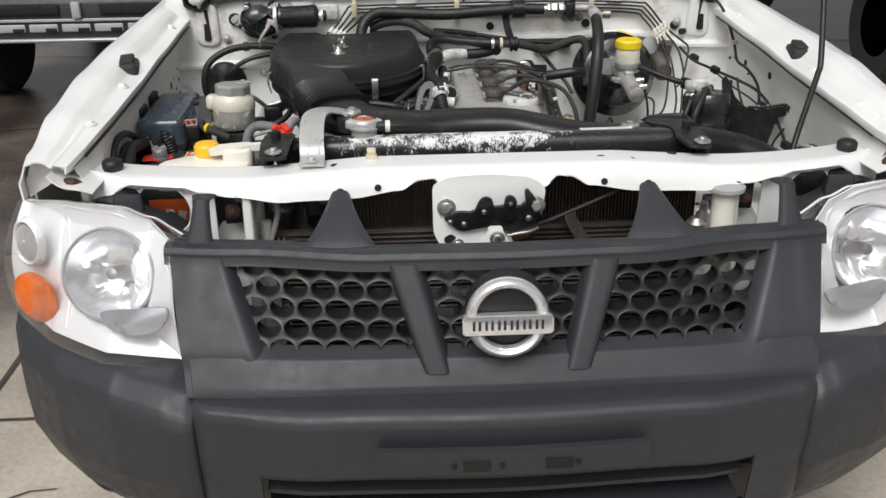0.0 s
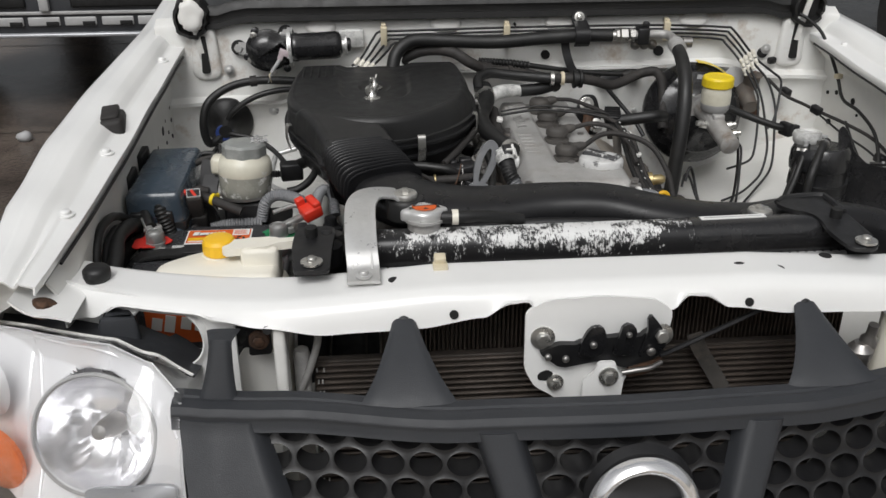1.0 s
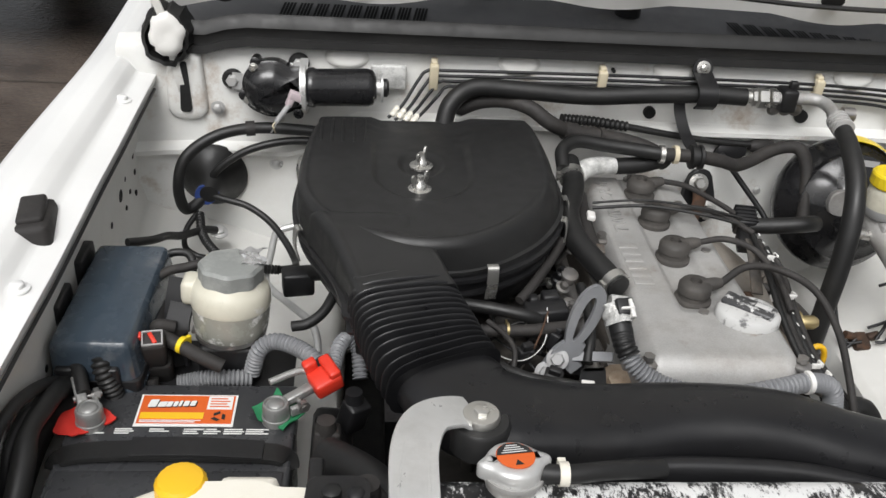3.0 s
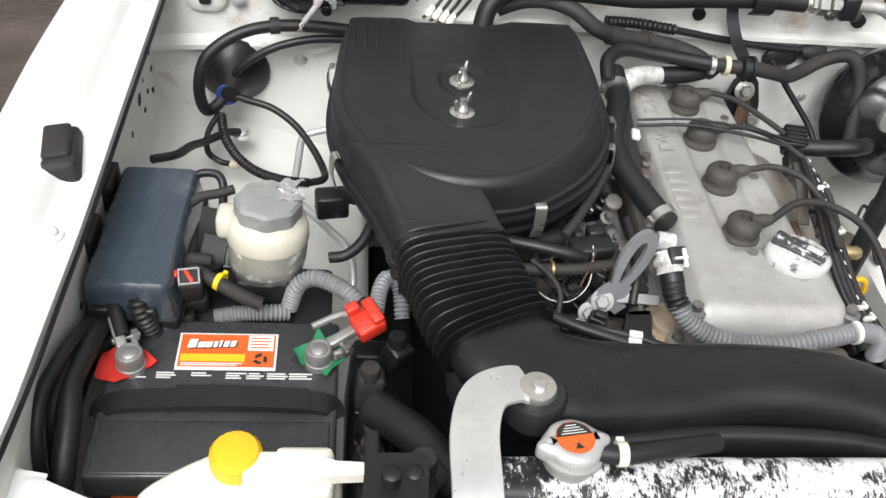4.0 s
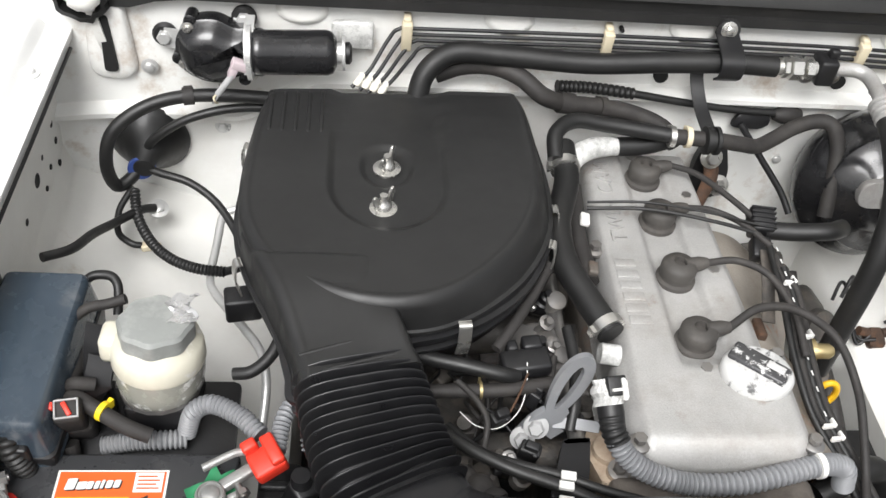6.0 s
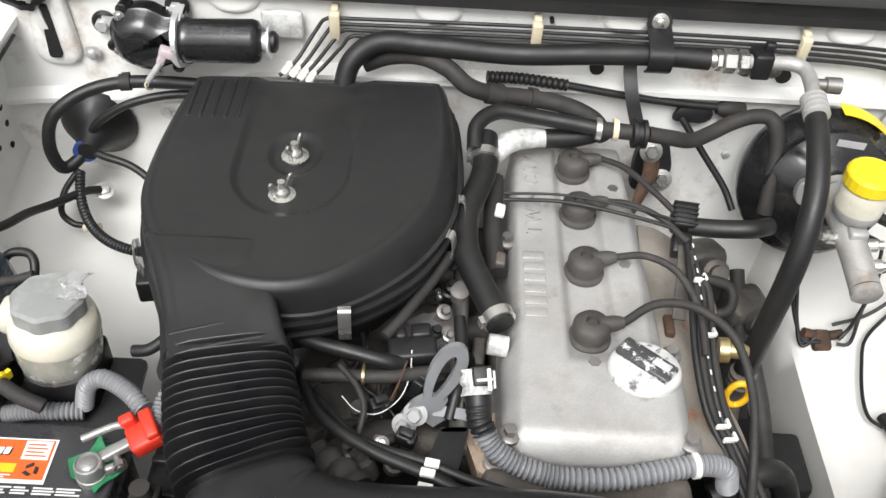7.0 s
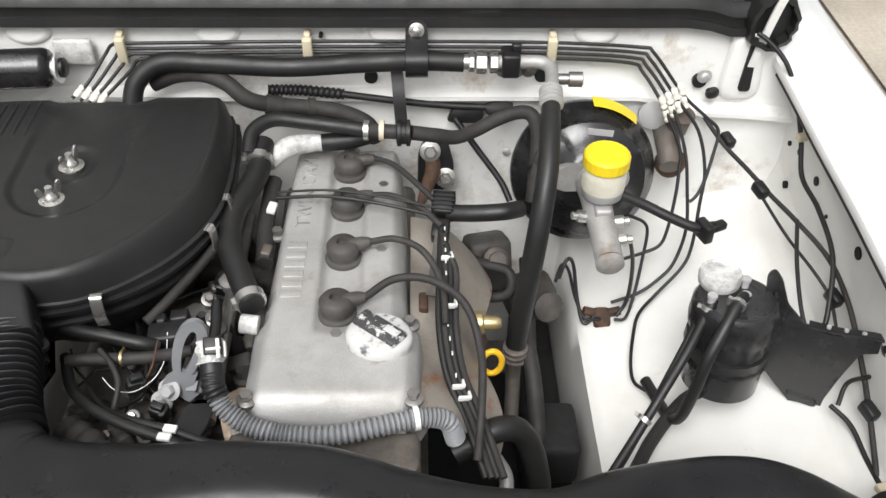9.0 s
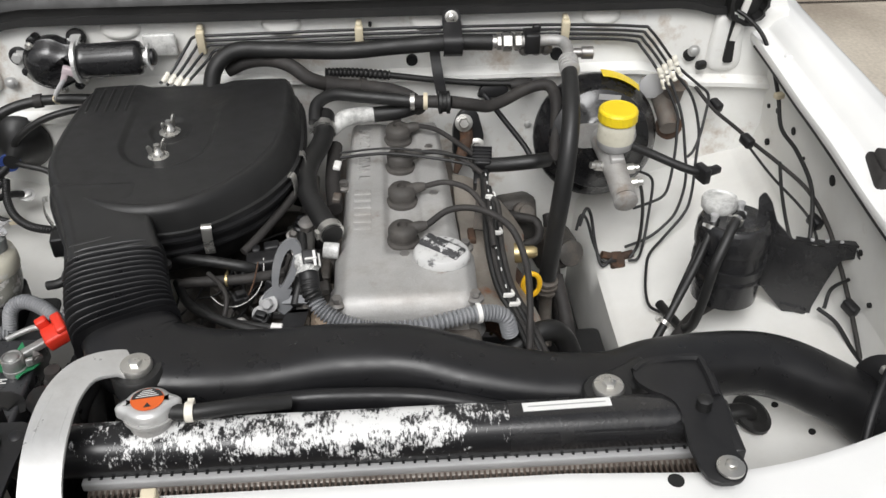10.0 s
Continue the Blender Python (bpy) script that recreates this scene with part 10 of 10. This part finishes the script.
    # relay block and clutter between the battery and the duct
    for i, (x, y, z, s) in enumerate(((-0.405, 0.36, 0.79, 0.03), (-0.400, 0.31, 0.775, 0.034), (-0.405, 0.27, 0.78, 0.028), (-0.375, 0.40, 0.80, 0.028), (-0.36, 0.19, 0.86, 0.034))):
        bm = B()
        box(bm, (x, y, z), (s, s * 0.9, s * 1.5), (8 * i - 10, 5, 12 * i), bev=0.004)
        lathe(bm, [(s * 0.4, 0), (s * 0.35, s * 0.5)], pose(x, y, z + s * 0.7), 12)
        solo("relay", bm, "black" if i % 2 else "oldrub", "small dark relay beside the battery", "relay", "relays")
    bm = B()
    lathe(bm, [(0.020, 0), (0.022, 0.01), (0.022, 0.03), (0.010, 0.036), (0.008, 0.05), (0.005, 0.052)], pose(-0.37, 0.165, 0.865), 18)
    solo("vent_valve", bm, "black", "black valve between tank and radiator", "valve")


make_wiring()


bm = B()
lathe(bm, [(0.030, 0), (0.030, 0.006), (0.022, 0.010), (0.014, 0.006)], axis((0.545, 0.345, 0.684), (0.2, 0, 1)) @ Matrix.Diagonal((1.2, 0.9, 1, 1)), 24)
tube(bm, [(0.500, 0.345, 0.690), (0.530, 0.345, 0.692), (0.545, 0.345, 0.684)], 0.014, 10)
solo("apron_grommet", bm, "rubber", "black rubber grommet and hose in the apron", "grommet")
bm = B()
lathe(bm, [(0.047, 0), (0.051, 0.003), (0.051, 0.018), (0.047, 0.021)], axis((0.683, 0.284, 0.783), (0.75, 0.35, -0.35)), 30)
solo("duct_band", bm, "black", "black clamp band round the intake duct", "clamp")
bm = B()
box(bm, (0.676, 0.268, 0.832), (0.016, 0.034, 0.012), (0, 20, 30), bev=0.003)
solo("duct_clip", bm, "zinc", "bright metal clip on the duct band", "clip")
# apron holes: flat black discs stand for shaded openings
for px_, py_ in ((0.470, 0.30), (0.585, 0.36), (0.50, 0.385), (0.615, 0.30)):
    bm = B()
    lathe(bm, [(0.005, 0), (0.005, 0.003)], pose(px_, py_, 0.645 + 0.25 * (px_ - 0.415) - 0.001), 10)
    part("apron_hole", bm, "void", truck, "black disc for a shaded hole in the apron")


# thin wires and small plugs tangled beside the intake
random.seed(77)
for i in range(16):
    x, y, z = random.uniform(-0.25, -0.12), random.uniform(0.43, 0.62), random.uniform(0.785, 0.825)
    a = random.uniform(0, 6.28)
    pts = [(x, y, z - 0.01)]
    for k in range(4):
        a += random.uniform(-0.7, 0.7)
        x, y, z = max(-0.27, min(-0.105, x + 0.026 * math.cos(a))), max(0.42, min(0.64, y + 0.026 * math.sin(a))), max(0.775, min(0.835, z + random.uniform(-0.014, 0.016)))
        pts.append((x, y, z))
    hose("intake_wire", pts, random.choice((0.0016, 0.0022, 0.003)), "thin greasy wire tangled beside the intake", random.choice(("oldrub", "rubber", "oldrub", "rubber", "black")), "intake wires", cat="wire")
    if i % 2 == 0:
        bm = B()
        box(bm, (x, y, z), (0.009, 0.015, 0.009), (20 * i, 15, 40 * i), bev=0.002)
        box(bm, (x, y, z + 0.004), (0.006, 0.006, 0.006), (20 * i, 15, 40 * i), bev=0.001)
        solo("intake_plug", bm, ("black", "zinc", "oldrub", "lightgrey")[i // 2 % 4], "small plug on a wire beside the intake", "plug", "intake plugs")


# ---- other vehicles in the yard ----
def make_parked_truck(at, turn, name, label):
    ob = thing(name, label, "truck", at)
    m = pose(*at, 0, 0, turn)

    def p(nm, items, mat, parent=None, label=""):
        bm = B()
        for c, s, bv in items:
            box(bm, (0, 0, 0), s, bev=bv, m=m @ pose(*c))
        return part(nm, bm, mat, parent or ob, label)

    p("body", [((0, 1.2, 0.78), (1.72, 2.4, 0.46), 0.08), ((0, 2.6, 0.95), (1.7, 1.6, 0.8), 0.1)], "darkpaint")
    p("cab", [((0, 2.4, 1.45), (1.5, 1.5, 0.6), 0.15)], "darkpaint")
    p("bumper", [((0, -0.08, 0.545), (1.70, 0.20, 0.24), 0.04)], "bumper")
    p("grille_back", [((0, -0.005, 0.80), (1.0, 0.03, 0.20), 0.01)], "void")
    for z in (0.74, 0.80, 0.86):
        p("grille_bar", [((0, -0.03, z), (1.0, 0.03, 0.022), 0.006)], "steel")
    for x in (-0.68, 0.68):
        p("headlamp", [((x, -0.01, 0.80), (0.30, 0.05, 0.18), 0.02)], "steel")
    p("air_dam", [((0, -0.15, 0.44), (1.56, 0.10, 0.02), 0.008)], "shade")
    p("bumper_lip", [((0, -0.185, 0.545), (1.50, 0.012, 0.016), 0.004)], "lightgrey")
    for x in (-0.55, -0.375, -0.205, -0.035, 0.135, 0.31, 0.48):
        p("bumper_slot", [((x, -0.186, 0.505), (0.150, 0.012, 0.042), 0.006)], "lightgrey")
        p("slot_shadow", [((x + 0.04, -0.194, 0.496), (0.060, 0.006, 0.020), 0.003)], "void")
    for x in (-0.37, 0.36):
        # upper slots: black boxes stand for the shade inside
        p("upper_slot", [((x, -0.184, 0.598), (0.52, 0.012, 0.060), 0.010)], "void")
    p("tow_bar", [((-0.02, -0.195, 0.598), (0.045, 0.03, 0.085), 0.006)], "lightgrey")
    for x in (-0.76, 0.76):
        for y in (0.55, 2.9):
            bm = B()
            mm = m @ axis((x, y, 0.36), (1 if x > 0 else -1, 0, 0))
            lathe(bm, [(0.20, -0.10), (0.32, -0.115), (0.36, -0.08), (0.36, 0.08), (0.32, 0.115), (0.20, 0.10)], mm, 36)
            t = part("tyre", bm, "tyre", ob, "black tyre")
            bm = B()
            lathe(bm, [(0.20, 0.10), (0.19, 0.06), (0.08, 0.07), (0.02, 0.09)], mm, 24)
            part("rim", bm, "steel", t)


make_parked_truck((-1.80, 3.75, 0), 0, "parked_truck", "dark parked pickup truck with a chrome barred grille")
make_parked_truck((3.62, 3.45, 0), 0, "parked_truck", "dark parked pickup truck on the wet yard")

# pale pebble on the wet yard
bm = B()
bmesh.ops.create_icosphere(bm, subdivisions=2, radius=0.035)
for v in bm.verts:
    v.co = Vector((v.co.x * 1.1 - 1.94, v.co.y * 0.9 + 3.30, v.co.z * 0.75 * (1 + 0.2 * math.sin(v.co.x * 90)) + 0.022))
solo("pebble", bm, "lightgrey", "pale pebble on the wet yard", "stone")
